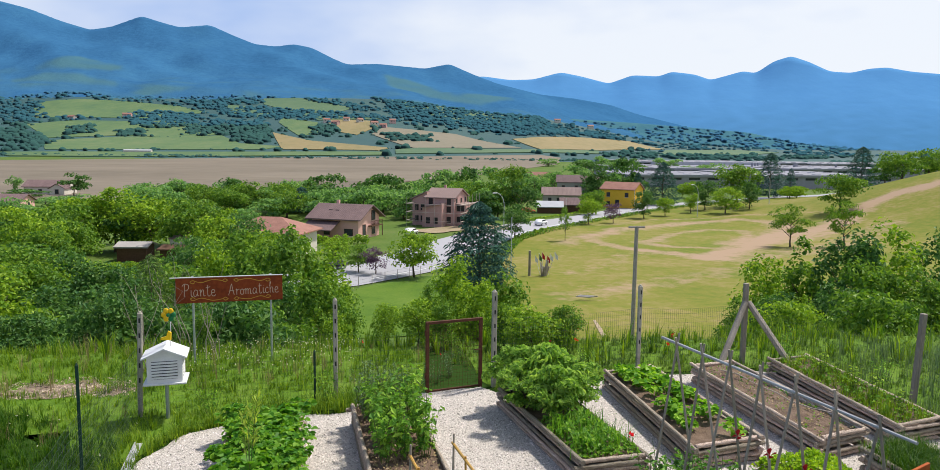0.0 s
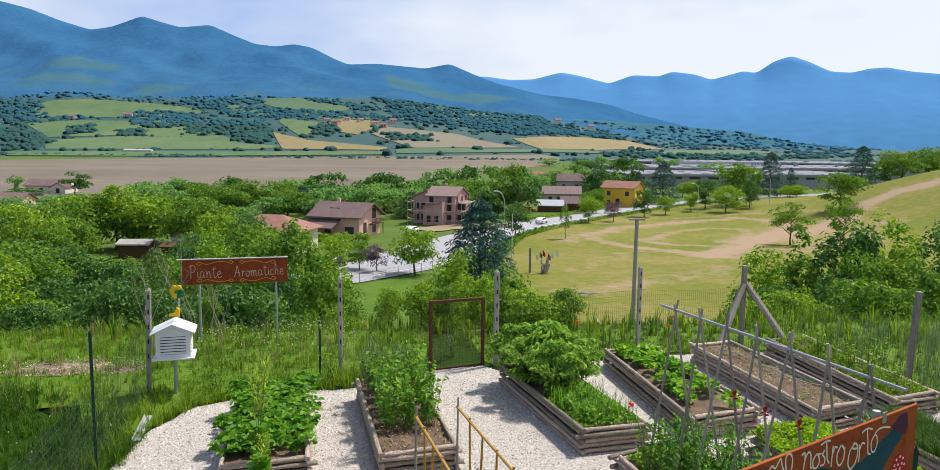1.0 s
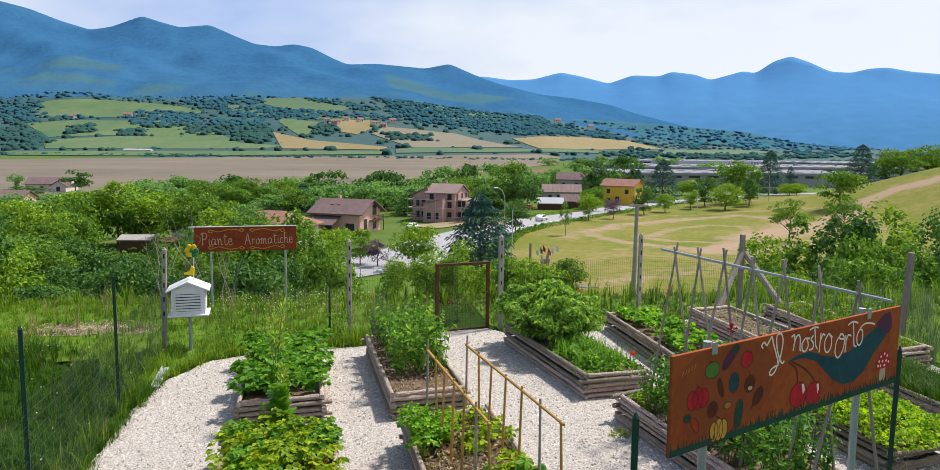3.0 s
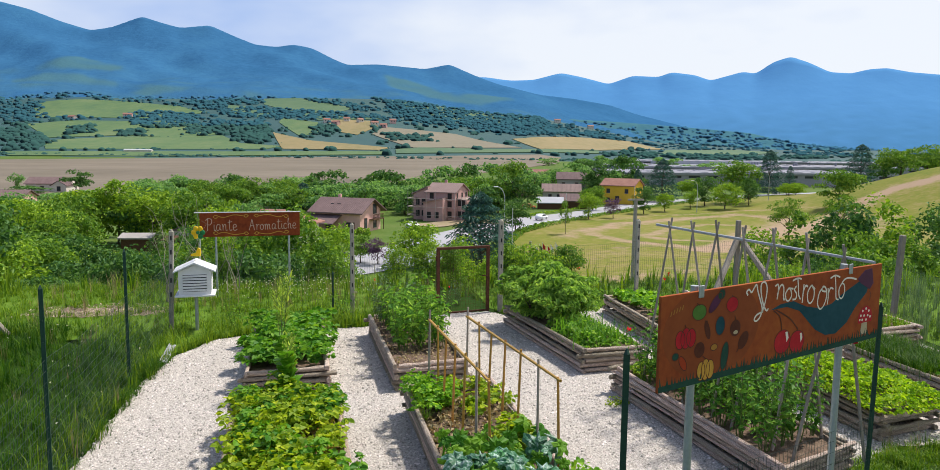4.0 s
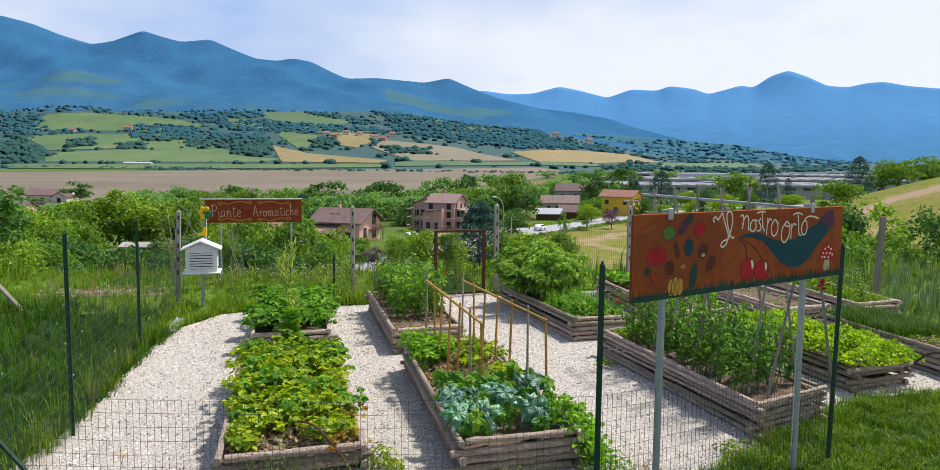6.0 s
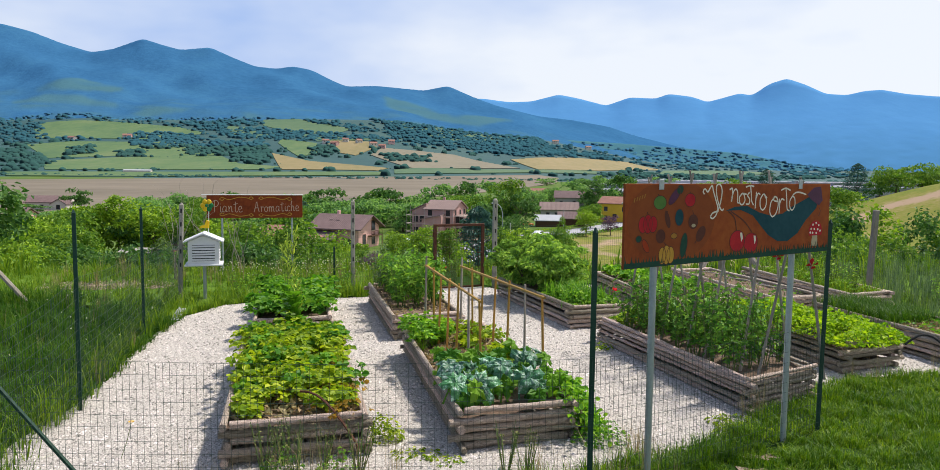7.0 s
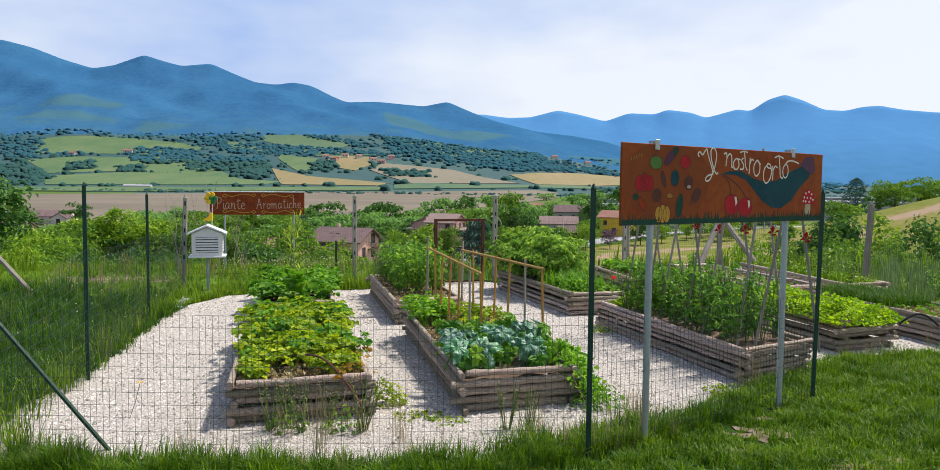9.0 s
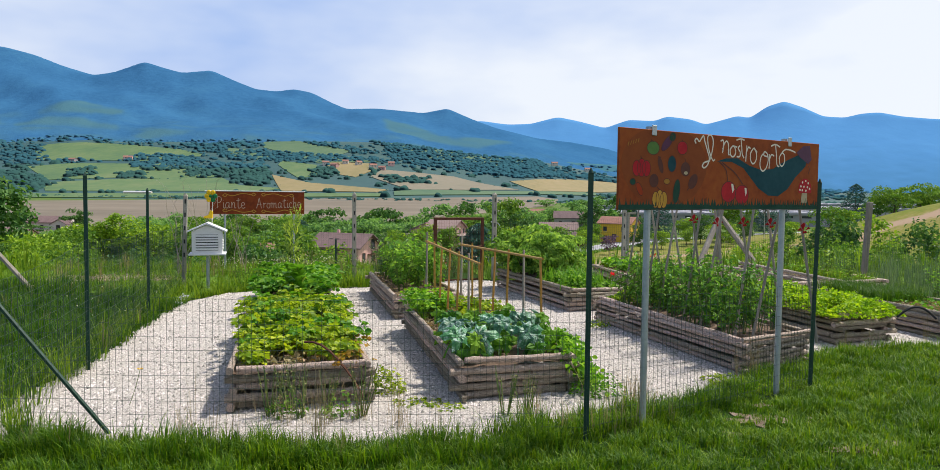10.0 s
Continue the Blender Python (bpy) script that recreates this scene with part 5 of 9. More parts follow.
TREE_WORDS = {
    "far": "green broadleaf tree in a distant row", "far_deep": "dark green broadleaf tree in a distant row", "oak": "full green broadleaf tree beside the fields",
    "lime": "bright yellow-green broadleaf tree by the lawn", "deep": "dark green round-crowned tree by the road", "cypress": "narrow dark conifer near the factory",
    "cedar": "spreading blue-green conifer on the lawn", "plum": "small purple-leaved plum tree", "thin": "small open-crowned tree on the mown meadow", "thicket": "tall leafy tree on the bank", "thicket_lime": "light green leafy tree on the bank",
    "thicket_deep": "dark leafy tree in the thicket", "bush": "dense green shrub on the bank", "bush_lime": "fresh light green shrub", "bush_deep": "dark green shrub in the thicket",
    "bush_herb": "large leafy green shrub growing in the raised bed", "feather": "loose feathery conifer on the bank",
}
made_trees = {}


def tree(kind, x, y, h, w, turn=0.0, z=None):
    n, leaf, style, blobs, foliage = TREE_KINDS[kind]
    slim = min((0.5, 0.75, 1.0, 1.5, 2.0, 2.5), key=lambda q: abs(q - h / w))
    variant = (kind, int(turn * 7) % 2, slim)
    if variant not in made_trees:
        rng = np.random.default_rng(100 + len(made_trees))
        v, f = crown_arrays(rng, n, leaf * slim ** 0.3, style, blobs)
        q = v.reshape(-1, 4, 3)
        mid = q.mean(axis=1, keepdims=True)
        v = (mid + (q - mid) * np.array([1.0, 1.0, 1.0 / slim])).reshape(-1, 3)
        made_trees[variant] = (trunk_mesh(rng, style), tri_mesh("crown", v, f, L[foliage]))
    tm, cm = made_trees[variant]
    bush = kind.startswith("bush")
    e = thing("shrub" if bush else "tree", TREE_WORDS[kind], "shrub" if bush else "tree",
              Matrix.LocRotScale((x, y, float(ground_z(x, y)) - 0.03 if z is None else z), Euler((0, 0, turn)), (w, w, h)))
    part("stem" if bush else "trunk", tm, None, e)
    part("crown", cm, None, e)
    return e


# distant row before the field
for spec in (
    ("far", -71.6, 255.3, 6.9, 14.4, 1.4),
    ("far", -59.1, 245.3, 4.8, 13.8, 0.6),
    ("far_deep", -50.5, 250.3, 4.1, 14.1, 2.4),
    ("far_deep", -37.1, 235.3, 10.7, 14.4, 0.9),
    ("far", -28.1, 245.3, 5.8, 12.6, 0.4),
    ("far_deep", -17.5, 235.3, 11.2, 18.2, 2.4),
    ("far", -6.5, 245.3, 9.0, 15.8, 5.5),
    ("far", 0.3, 240.3, 12.8, 13.9, 4.8),
    ("far_deep", 8.2, 245.3, 13.8, 14.2, 4.6),
    ("far", 16.0, 230.3, 13.8, 13.3, 1.3),
    ("oak", 19.5, 205.3, 14.3, 11.8, 3.2),
    ("far_deep", 22.0, 200.3, 10.8, 10.3, 1.7),
):
    tree(*spec)
for spec in (
    ("far_deep", 61.4, 285.3, 15.5, 12.0, 1.0),
    ("far_deep", 72.4, 290.3, 16.5, 14.1, 0.6),
    ("far", 55.4, 300.3, 13.2, 14.6, 1.3),
    ("far", 47.2, 305.3, 10.5, 9.9, 5.6),
    ("cypress", -40.4, 220.3, 7.7, 7.8, 5.0),
    ("far", -45.2, 205.3, 5.7, 11.5, 4.8),
    ("far", -28.2, 205.3, 5.7, 9.9, 4.8),
    ("far", -47.3, 185.3, 5.0, 8.9, 1.2),
):
    tree(*spec)
for spec in (
    ("far", -12.9, 220.3, 6.9, 10.6, 1.9),
    ("far", -2.3, 220.3, 8.1, 8.5, 3.8),
    ("far", -21.1, 215.3, 5.0, 9.0, 4.4),
):
    tree(*spec)
# right
for spec in (
    ("cypress", 77.2, 255.3, 14.7, 12.3, 5.1),
    ("oak", 97.3, 240.3, 13.8, 15.5, 5.3),
    ("cypress", 133.3, 295.3, 18.1, 12.4, 0.5),
    ("cypress", 182.6, 315.3, 21.7, 16.3, 3.6),
    ("cypress", 69.9, 260.3, 11.2, 5.9, 4.0),
    ("cypress", 146.6, 305.3, 11.9, 5.9, 3.0),
    ("oak", 145.8, 230.3, 8.6, 14.1, 1.1),
    ("oak", 159.0, 237.3, 9.9, 16.0, 2.8),
    ("far_deep", 152.7, 250.3, 9.5, 11.3, 0.5),
    ("oak", 106.8, 195.3, 9.8, 13.1, 5.6),
    ("thin", 80.0, 145.3, 9.1, 7.4, 5.2),
    ("thin", 70.2, 147.3, 8.5, 7.9, 3.3),
    ("lime", 85.8, 220.3, 7.9, 9.5, 1.8),
    ("deep", 96.0, 227.3, 8.6, 7.3, 5.5),
    ("deep", 84.3, 233.3, 9.3, 8.2, 3.4),
    ("lime", 76.9, 225.3, 6.2, 4.7, 5.3),
):
    tree(*spec)
for spec in (
    ("lime", 66.5, 217.3, 5.5, 5.9, 5.1),
    ("deep", 58.3, 210.3, 7.8, 6.7, 3.1),
    ("lime", 38.3, 190.3, 6.8, 6.1, 2.5),
    ("plum", 45.9, 195.3, 5.5, 5.0, 3.6),
    ("deep", 16.0, 157.3, 7.3, 7.0, 2.6),
    ("oak", 45.9, 221.3, 7.3, 8.5, 1.0),
    ("oak", 154.6, 220.3, 4.2, 10.6, 1.8),
):
    tree(*spec)
# by the road
for spec in (
    ("lime", -3.7, 113.3, 7.2, 7.5, 4.9),
    ("plum", -9.5, 115.3, 4.3, 4.3, 0.3),
    ("cedar", 5.8, 107.3, 11.9, 10.1, 0.3),
    ("oak", -12.2, 116.3, 4.4, 4.4, 3.8),
    ("lime", -16.6, 123.3, 4.6, 5.0, 1.7),
    ("thin", 26.3, 155.3, 7.2, 2.5, 3.2),
):
    tree(*spec)
# left middle distance
for spec in (
    ("far_deep", -137.4, 285.3, 8.9, 11.1, 2.8),
    ("far", -170.8, 305.3, 6.8, 6.4, 2.1),
    ("far_deep", -150.1, 275.3, 3.2, 15.1, 6.0),
    ("lime", -57.0, 135.3, 11.3, 9.0, 1.2),
    ("lime", -49.9, 133.3, 9.5, 10.5, 2.5),
    ("oak", -60.6, 125.3, 9.1, 10.9, 1.2),
    ("oak", -63.3, 117.3, 6.7, 11.1, 3.8),
    ("oak", -41.2, 127.3, 10.0, 11.0, 1.7),
    ("lime", -32.9, 117.3, 8.9, 8.3, 2.1),
    ("lime", -54.1, 105.3, 8.7, 7.4, 4.5),
    ("lime", -23.8, 105.3, 7.0, 5.9, 1.9),
    ("lime", -34.2, 115.3, 6.7, 7.2, 3.4),
    ("oak", -49.9, 100.3, 7.9, 7.8, 5.4),
    ("lime", -24.9, 97.3, 7.5, 6.1, 0.6),
):
    tree(*spec)
# thicket
for spec in (
    ("thicket", -10.2, 55.3, 10.7, 5.1, 0.4),
    ("thicket_lime", -8.0, 57.3, 9.7, 4.3, 1.4),
    ("thicket", -15.2, 65.3, 11.3, 4.9, 4.6),
    ("thicket_lime", -19.1, 67.3, 10.6, 4.9, 3.7),
    ("thicket_deep", -30.6, 67.3, 9.2, 6.1, 1.4),
    ("thicket", -28.3, 55.3, 8.4, 5.1, 2.0),
    ("feather", -18.7, 53.3, 8.9, 4.7, 1.1),
    ("feather", -15.4, 50.3, 7.5, 3.7, 2.8),
    ("bush_deep", -18.1, 47.3, 6.6, 4.1, 0.3),
    ("feather", -18.9, 45.3, 5.4, 4.1, 4.2),
    ("bush", -20.7, 43.3, 4.6, 4.4, 5.4),
    ("thicket_lime", -20.5, 39.3, 6.4, 3.4, 5.7),
    ("bush_deep", -12.0, 47.3, 5.5, 3.5, 4.4),
    ("thicket_deep", -8.5, 45.3, 6.3, 3.7, 5.8),
    ("thicket", -6.3, 43.3, 6.5, 3.1, 0.1),
    ("bush", -14.4, 41.3, 4.0, 3.3, 1.7),
):
    tree(*spec)
for spec in (
    ("bush_deep", -12.4, 43.3, 4.5, 3.1, 5.8),
    ("feather", -19.4, 39.3, 3.0, 3.1, 4.7),
    ("bush", -15.6, 37.3, 2.4, 2.4, 2.5),
    ("thicket", -5.5, 49.3, 6.3, 2.2, 5.7),
    ("bush_deep", -8.5, 41.3, 4.2, 2.7, 3.7),
    ("bush_deep", -23.0, 50.3, 6.6, 5.2, 4.9),
    ("bush", -19.7, 60.3, 8.7, 5.4, 1.8),
    ("bush_deep", -27.7, 67.3, 8.4, 6.1, 1.1),
    ("bush_lime", -4.9, 41.3, 4.0, 1.8, 2.7),
):
    tree(*spec)
# beyond the gate
for spec in (
    ("thicket_lime", 1.4, 61.3, 9.1, 3.9, 0.8),
    ("bush_lime", -0.3, 24.0, 1.3, 1.0, 2.3),
    ("bush", 0.4, 23.7, 1.2, 0.8, 5.8),
    ("bush_lime", 2.5, 22.8, 1.2, 1.7, 2.0),
    ("bush", 3.4, 23.1, 1.2, 1.0, 0.1),
    ("bush_lime", -1.2, 24.3, 1.2, 0.8, 0.3),
    ("bush", 1.9, 23.5, 1.2, 1.0, 1.0),
    ("bush", -5.7, 23.5, 1.2, 0.6, 4.7),
    ("bush", 4.9, 57.3, 7.4, 4.8, 2.2),
    ("bush_lime", 3.0, 55.3, 7.0, 3.3, 1.7),
    ("bush", -0.3, 55.3, 6.7, 2.5, 0.6),
    ("bush_lime", 1.8, 57.3, 7.1, 2.6, 5.9),
):
    tree(*spec)
# right bank
for spec in (
    ("bush_lime", 17.6, 43.3, 6.8, 3.1, 2.5),
    ("bush", 21.0, 45.3, 8.2, 3.8, 1.2),
    ("bush_deep", 22.3, 43.3, 8.3, 3.9, 0.4),
    ("bush_lime", 25.8, 45.3, 9.1, 3.7, 0.3),
    ("bush_deep", 28.9, 46.3, 8.9, 3.4, 1.0),
    ("bush_lime", 16.4, 36.3, 3.6, 1.7, 4.1),
    ("bush", 21.1, 39.3, 5.8, 3.4, 0.9),
    ("bush", 22.7, 38.3, 5.3, 3.0, 0.2),
    ("bush_deep", 26.8, 41.3, 7.4, 3.0, 2.9),
    ("bush_deep", 18.1, 37.3, 4.3, 2.6, 1.5),
    ("bush_deep", 16.6, 39.3, 4.3, 2.8, 6.0),
    ("bush", 15.7, 41.3, 4.3, 2.4, 0.7),
    ("bush", 31.1, 45.3, 9.0, 3.9, 3.2),
):
    tree(*spec)



def grove(kinds, x0, x1, y0, y1, n, h0, h1, w0, w1, seed, clear=(), crest=None):
    """Trees standing at random over a stretch of the plan, clear of the houses; crest: how high the tops may reach on the bank."""
    rnd = random.Random(seed)
    done = 0
    while done < n:
        x, y = rnd.uniform(x0, x1), rnd.uniform(y0, y1)
        if any(math.dist((x, y), (a, b)) < r for a, b, r in clear):
            continue
        h = rnd.uniform(h0, h1)
        if crest is not None:
            h = max(0.9, min(h, crest - 0.056 * y - float(ground_z(x, y)) - rnd.uniform(0, 0.5)))
        tree(rnd.choice(kinds), x, y, h, rnd.uniform(w0, w1), rnd.uniform(0, 6))
        done += 1


CLEAR = [(-44, 113, 7), (-38, 101, 7), (-34, 90, 6), (-40, 112, 6), (-37, 118, 5), (-20, 161, 13), (-16, 140, 9), (-31, 136, 9.5), (-42, 127, 5), (-49, 124, 7), (2, 186, 14), (-4, 168, 8), (-10, 120, 13), (-6, 140, 14)]
grove(["oak", "lime", "deep", "oak", "deep"], -82, -20, 76, 118, 26, 5.5, 8.0, 8, 11, 1, CLEAR)
grove(["bush", "bush_lime", "bush_lime", "bush_deep"], -52, -27, 82, 114, 22, 1.6, 3.2, 3.5, 6, 9)
grove(["oak", "lime", "lime", "deep"], -80, -44, 120, 150, 12, 7, 9.5, 9, 12, 2, CLEAR)
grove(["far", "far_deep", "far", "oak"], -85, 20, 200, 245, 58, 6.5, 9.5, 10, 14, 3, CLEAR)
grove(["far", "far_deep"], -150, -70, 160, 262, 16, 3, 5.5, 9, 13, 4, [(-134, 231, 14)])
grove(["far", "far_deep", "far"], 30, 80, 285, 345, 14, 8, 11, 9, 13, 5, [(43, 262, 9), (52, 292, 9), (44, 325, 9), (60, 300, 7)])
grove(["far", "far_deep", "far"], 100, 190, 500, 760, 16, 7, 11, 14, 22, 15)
grove(["deep", "far_deep", "lime"], 84, 190, 268, 330, 10, 4, 7, 6, 9, 6, [(117, 285, 14), (140, 303, 16), (95, 262, 12), (165, 322, 14)])
grove(["thicket_deep", "bush_deep", "feather", "bush", "thicket", "bush_deep"], -28, -6, 28, 50, 26, 2.6, 4.6, 3.0, 4.6, 7, crest=2.0)
grove(["bush", "bush_lime", "thicket"], 14, 34, 30, 46, 12, 2.6, 4.4, 3.0, 4.4, 8, crest=2.1)
tree("bush_deep", -12.9, 23.6, 3.05, 3.3, 0.7)
tree("bush_deep", -14.4, 24.6, 3.0, 3.0, 2.2)


# ---- the garden: gravel, raised beds ----
GRAVEL_Z, BED_TOP = 0.05, 0.47
GRAVEL = [(-3.6, 8.9), (-4.05, 9.5), (-4.05, 11.0), (-4.02, 11.6), (-4.3, 13.5), (-4.5, 15.0), (-4.6, 16.5), (-4.2, 17.8), (-3.65, 18.2), (-2.3, 18.75), (-1.5, 18.8), (-0.1, 19.98), (1.18, 20.35),
          (1.6, 19.7), (3.4, 20.6), (5.0, 21.1), (7.6, 21.4), (9.2, 21.2), (9.35, 17.0), (8.7, 12.95), (7.0, 12.75), (5.72, 12.63), (4.68, 11.9), (3.86, 11.28), (3.15, 10.6), (2.1, 9.8),
          (1.32, 9.4), (0.42, 8.85), (-1.0, 8.72), (-2.2, 8.78)]


def wavy(poly, step, amp, seed):
    """The outline with an uneven edge."""
    out = []
    for (x0, y0), (x1, y1) in zip(poly, poly[1:] + poly[:1]):
        n = max(1, int(math.dist((x0, y0), (x1, y1)) / step))
        for k in range(n):
            x, y = x0 + (x1 - x0) * k / n, y0 + (y1 - y0) * k / n
            out.append((x + amp * noise.noise((x * 3, y * 3, seed)), y + amp * noise.noise((x * 3, y * 3, seed + 5))))
    return out


drape("gravel", wavy(GRAVEL, 0.25, 0.09, 2.0), GRAVEL_Z, 0.6, M["gravel"], "pale crushed-stone gravel on the garden paths", "gravel", height=lambda x, y: np.zeros(len(x)))


def pebbles(n, seed):
    rng = np.random.default_rng(seed)
    x, y = scatter(GRAVEL, n, rng)
    n = len(x)
    r = 0.007 + 0.017 * rng.uniform(0, 1, n) ** 1.6
    base = np.array([[1, 0, 0], [0, 1, 0], [-1, 0, 0], [0, -1, 0], [0, 0, 0.8]])
    a = rng.uniform(0, 6.28, n)
    ca, sa = np.cos(a), np.sin(a)
    st = rng.uniform(0.7, 1.4, (n, 1))
    bx, by = base[None, :, 0] * st, base[None, :, 1]
    v = np.stack([x[:, None] + r[:, None] * (bx * ca[:, None] - by * sa[:, None]), y[:, None] + r[:, None] * (bx * sa[:, None] + by * ca[:, None]),
                  GRAVEL_Z + r[:, None] * base[None, :, 2] * rng.uniform(0.6, 1.2, (n, 1)) + 0.0 * bx], -1).reshape(-1, 3)
    i = np.arange(n)[:, None] * 5
    f = np.concatenate([i + np.array([[k, (k + 1) % 4, 4]]) for k in range(4)])
    tagged(new("loose_gravel", tri_mesh("loose_gravel", v, f, M["pebble"])), "loose pale pebbles lying on the paths", "gravel", kind="stuff")


M["pebble"] = material("pale_pebble", ((0.38, 0.34, 0.31), (0.66, 0.61, 0.565)), scale=3, fine=60, bump=0, vary=0.6, island=True)
pebbles(52000, 21)


def log_mesh(seed):
    """A knotty log one metre long and of radius one, along x."""
    rng = random.Random(seed)
    rings, seg = 13, 10
    v, f = [], []
    for i in range(rings):
        t = i / (rings - 1)
        k = 1 + rng.uniform(-0.13, 0.09)
        oy, oz = 0.16 * math.sin(t * 5 + seed) + rng.uniform(-0.1, 0.1), rng.uniform(-0.1, 0.1)
        for j in range(seg):
            a = 2 * math.pi * j / seg
            r = k * (1 + rng.uniform(-0.1, 0.1))
            v.append((t - 0.5, oy + r * math.cos(a), oz + r * math.sin(a)))
    for i in range(rings - 1):
        for j in range(seg):
            f.append((i * seg + j, i * seg + (j + 1) % seg, (i + 1) * seg + (j + 1) % seg, (i + 1) * seg + j))
    c0 = len(v)
    v += [(-0.5, 0, 0), (0.5, 0, 0)]
    for j in range(seg):
        f.append((c0, (j + 1) % seg, j, j))
        f.append((c0 + 1, (rings - 1) * seg + j, (rings - 1) * seg + (j + 1) % seg, (rings - 1) * seg + j))
    me = bpy.data.meshes.new("log")
    me.from_pydata(v, [], [tuple(dict.fromkeys(q)) for q in f])
    for p in me.polygons:
        p.use_smooth = len(p.vertices) == 4
    me.materials.append(M["log"])
    return me


LOGS = [log_mesh(s) for s in range(7)]
BEDS = {}


def raised_bed(key, nl, nr, fr, fl, label, layers=5):
    """A bed of stacked logs between four corners, filled with soil."""
    rng = random.Random(key)
    c = [Vector((*p, 0)) for p in (nl, nr, fr, fl)]
    e = thing("raised_bed", label, "raised bed", pose(nl[0], nl[1], 0), group="log-edged raised beds")
    r = (BED_TOP - GRAVEL_Z) / layers / 2
    o = Vector((nl[0], nl[1], 0))
    for layer in range(layers):
        for s in range(4):
            a, b = c[s], c[(s + 1) % 4]
            d = (b - a).normalized()
            long_side = s in (1, 3)
            ext = 0.07 + rng.uniform(-0.03, 0.05)
            cut = ext if (layer % 2 == 0) == long_side else -r * 1.02
            p0, p1 = a - d * cut, b + d * (cut + rng.uniform(-0.02, 0.03))
            mid = (p0 + p1) / 2 - o
            rr = r * rng.uniform(0.72, 0.99)
            z = GRAVEL_Z + r + 2 * r * layer + rng.uniform(-0.01, 0.01)
            ob = part("log", rng.choice(LOGS), None, e)
            side = Vector((-d.y, d.x, 0)) * rng.uniform(-0.03, 0.03)
            ob.matrix_basis = Matrix.LocRotScale((mid.x + side.x, mid.y + side.y, z), Euler((rng.uniform(0, 6.28), rng.uniform(-0.008, 0.008), math.atan2(d.y, d.x) + rng.choice((0, math.pi)))), ((p1 - p0).length, rr, rr))
    bm = bmesh.new()
    n, k = 24, 10
    grid = [[None] * (k + 1) for _ in range(n + 1)]
    for i in range(n + 1):
        for j in range(k + 1):
            s, t = i / n, j / k
            p = (c[0] * (1 - t) + c[1] * t) * (1 - s) + (c[3] * (1 - t) + c[2] * t) * s - o
            h = BED_TOP - 0.10 + 0.05 * noise.noise((p.x * 3 + nl[0], p.y * 3, nl[1])) + 0.03 * noise.noise((p.x * 11, p.y * 11, nl[0]))
            grid[i][j] = bm.verts.new((p.x, p.y, h))
    for i in range(n):
        for j in range(k):
            bm.faces.new((grid[i][j], grid[i][j + 1], grid[i + 1][j + 1], grid[i + 1][j]))
    part("soil", bm, M["soil"], e, "dark crumbly soil", smooth=True)
    BEDS[key] = [np.array([p.x, p.y]) for p in c]
    return e


raised_bed("a", (-2.76, 14.42), (-1.6, 14.75), (-2.2, 17.95), (-3.36, 17.62), "raised bed of stacked weathered logs full of strawberry plants")
raised_bed("b", (-1.84, 9.78), (-0.6, 10.08), (-1.33, 13.62), (-2.57, 13.32), "raised bed of stacked weathered logs with yellowing strawberries")
raised_bed("c", (-0.61, 14.84), (0.46, 15.14), (-0.22, 18.45), (-1.30, 18.15), "raised bed of stacked weathered logs with tall herbs")
raised_bed("d", (0.30, 10.12), (1.44, 10.45), (0.73, 14.2), (-0.41, 13.87), "raised bed of stacked weathered logs with courgettes and canes")
raised_bed("e", (2.38, 15.70), (3.44, 15.95), (2.50, 19.35), (1.44, 19.05), "raised bed of stacked weathered logs with a large bush and onions")
raised_bed("f", (3.60, 11.20), (4.64, 11.82), (3.75, 15.25), (2.70, 14.72), "raised bed of stacked weathered logs under a pole trellis", 6)
raised_bed("g", (4.27, 16.2), (5.50, 16.6), (4.88, 20.6), (3.79, 20.2), "raised bed of stacked weathered logs with leafy beans")
raised_bed("h", (6.48, 16.5), (7.46, 16.9), (6.80, 20.95), (5.82, 20.6), "raised bed of stacked weathered logs with bare soil")
raised_bed("i", (8.13, 17.05), (9.15, 17.4), (8.80, 21.4), (7.76, 21.08), "raised bed of stacked weathered logs with sparse seedlings")
raised_bed("k", (5.62, 12.85), (6.60, 13.2), (6.0, 15.9), (5.02, 15.55), "raised bed of stacked weathered logs overflowing with parsley")
raised_bed("j", (7.40, 13.15), (8.45, 13.5), (8.0, 16.35), (6.95, 16.0), "raised bed of stacked weathered logs with grassy herbs")


def in_bed(key, n, rng, s0=0.0, s1=1.0, t0=0.0, t1=1.0):
    """Places in a bed: s along it from its near end, t across it."""
    a, b, c, d = BEDS[key]
    s, t = rng.uniform(s0, s1, n)[:, None], rng.uniform(t0, t1, n)[:, None]
    p = (a * (1 - t) + b * t) * (1 - s) + (d * (1 - t) + c * t) * s
    return p, s[:, 0], t[:, 0]


def at_bed(key, s, t):
    a, b, c, d = BEDS[key]
    return (a * (1 - t) + b * t) * (1 - s) + (d * (1 - t) + c * t) * s


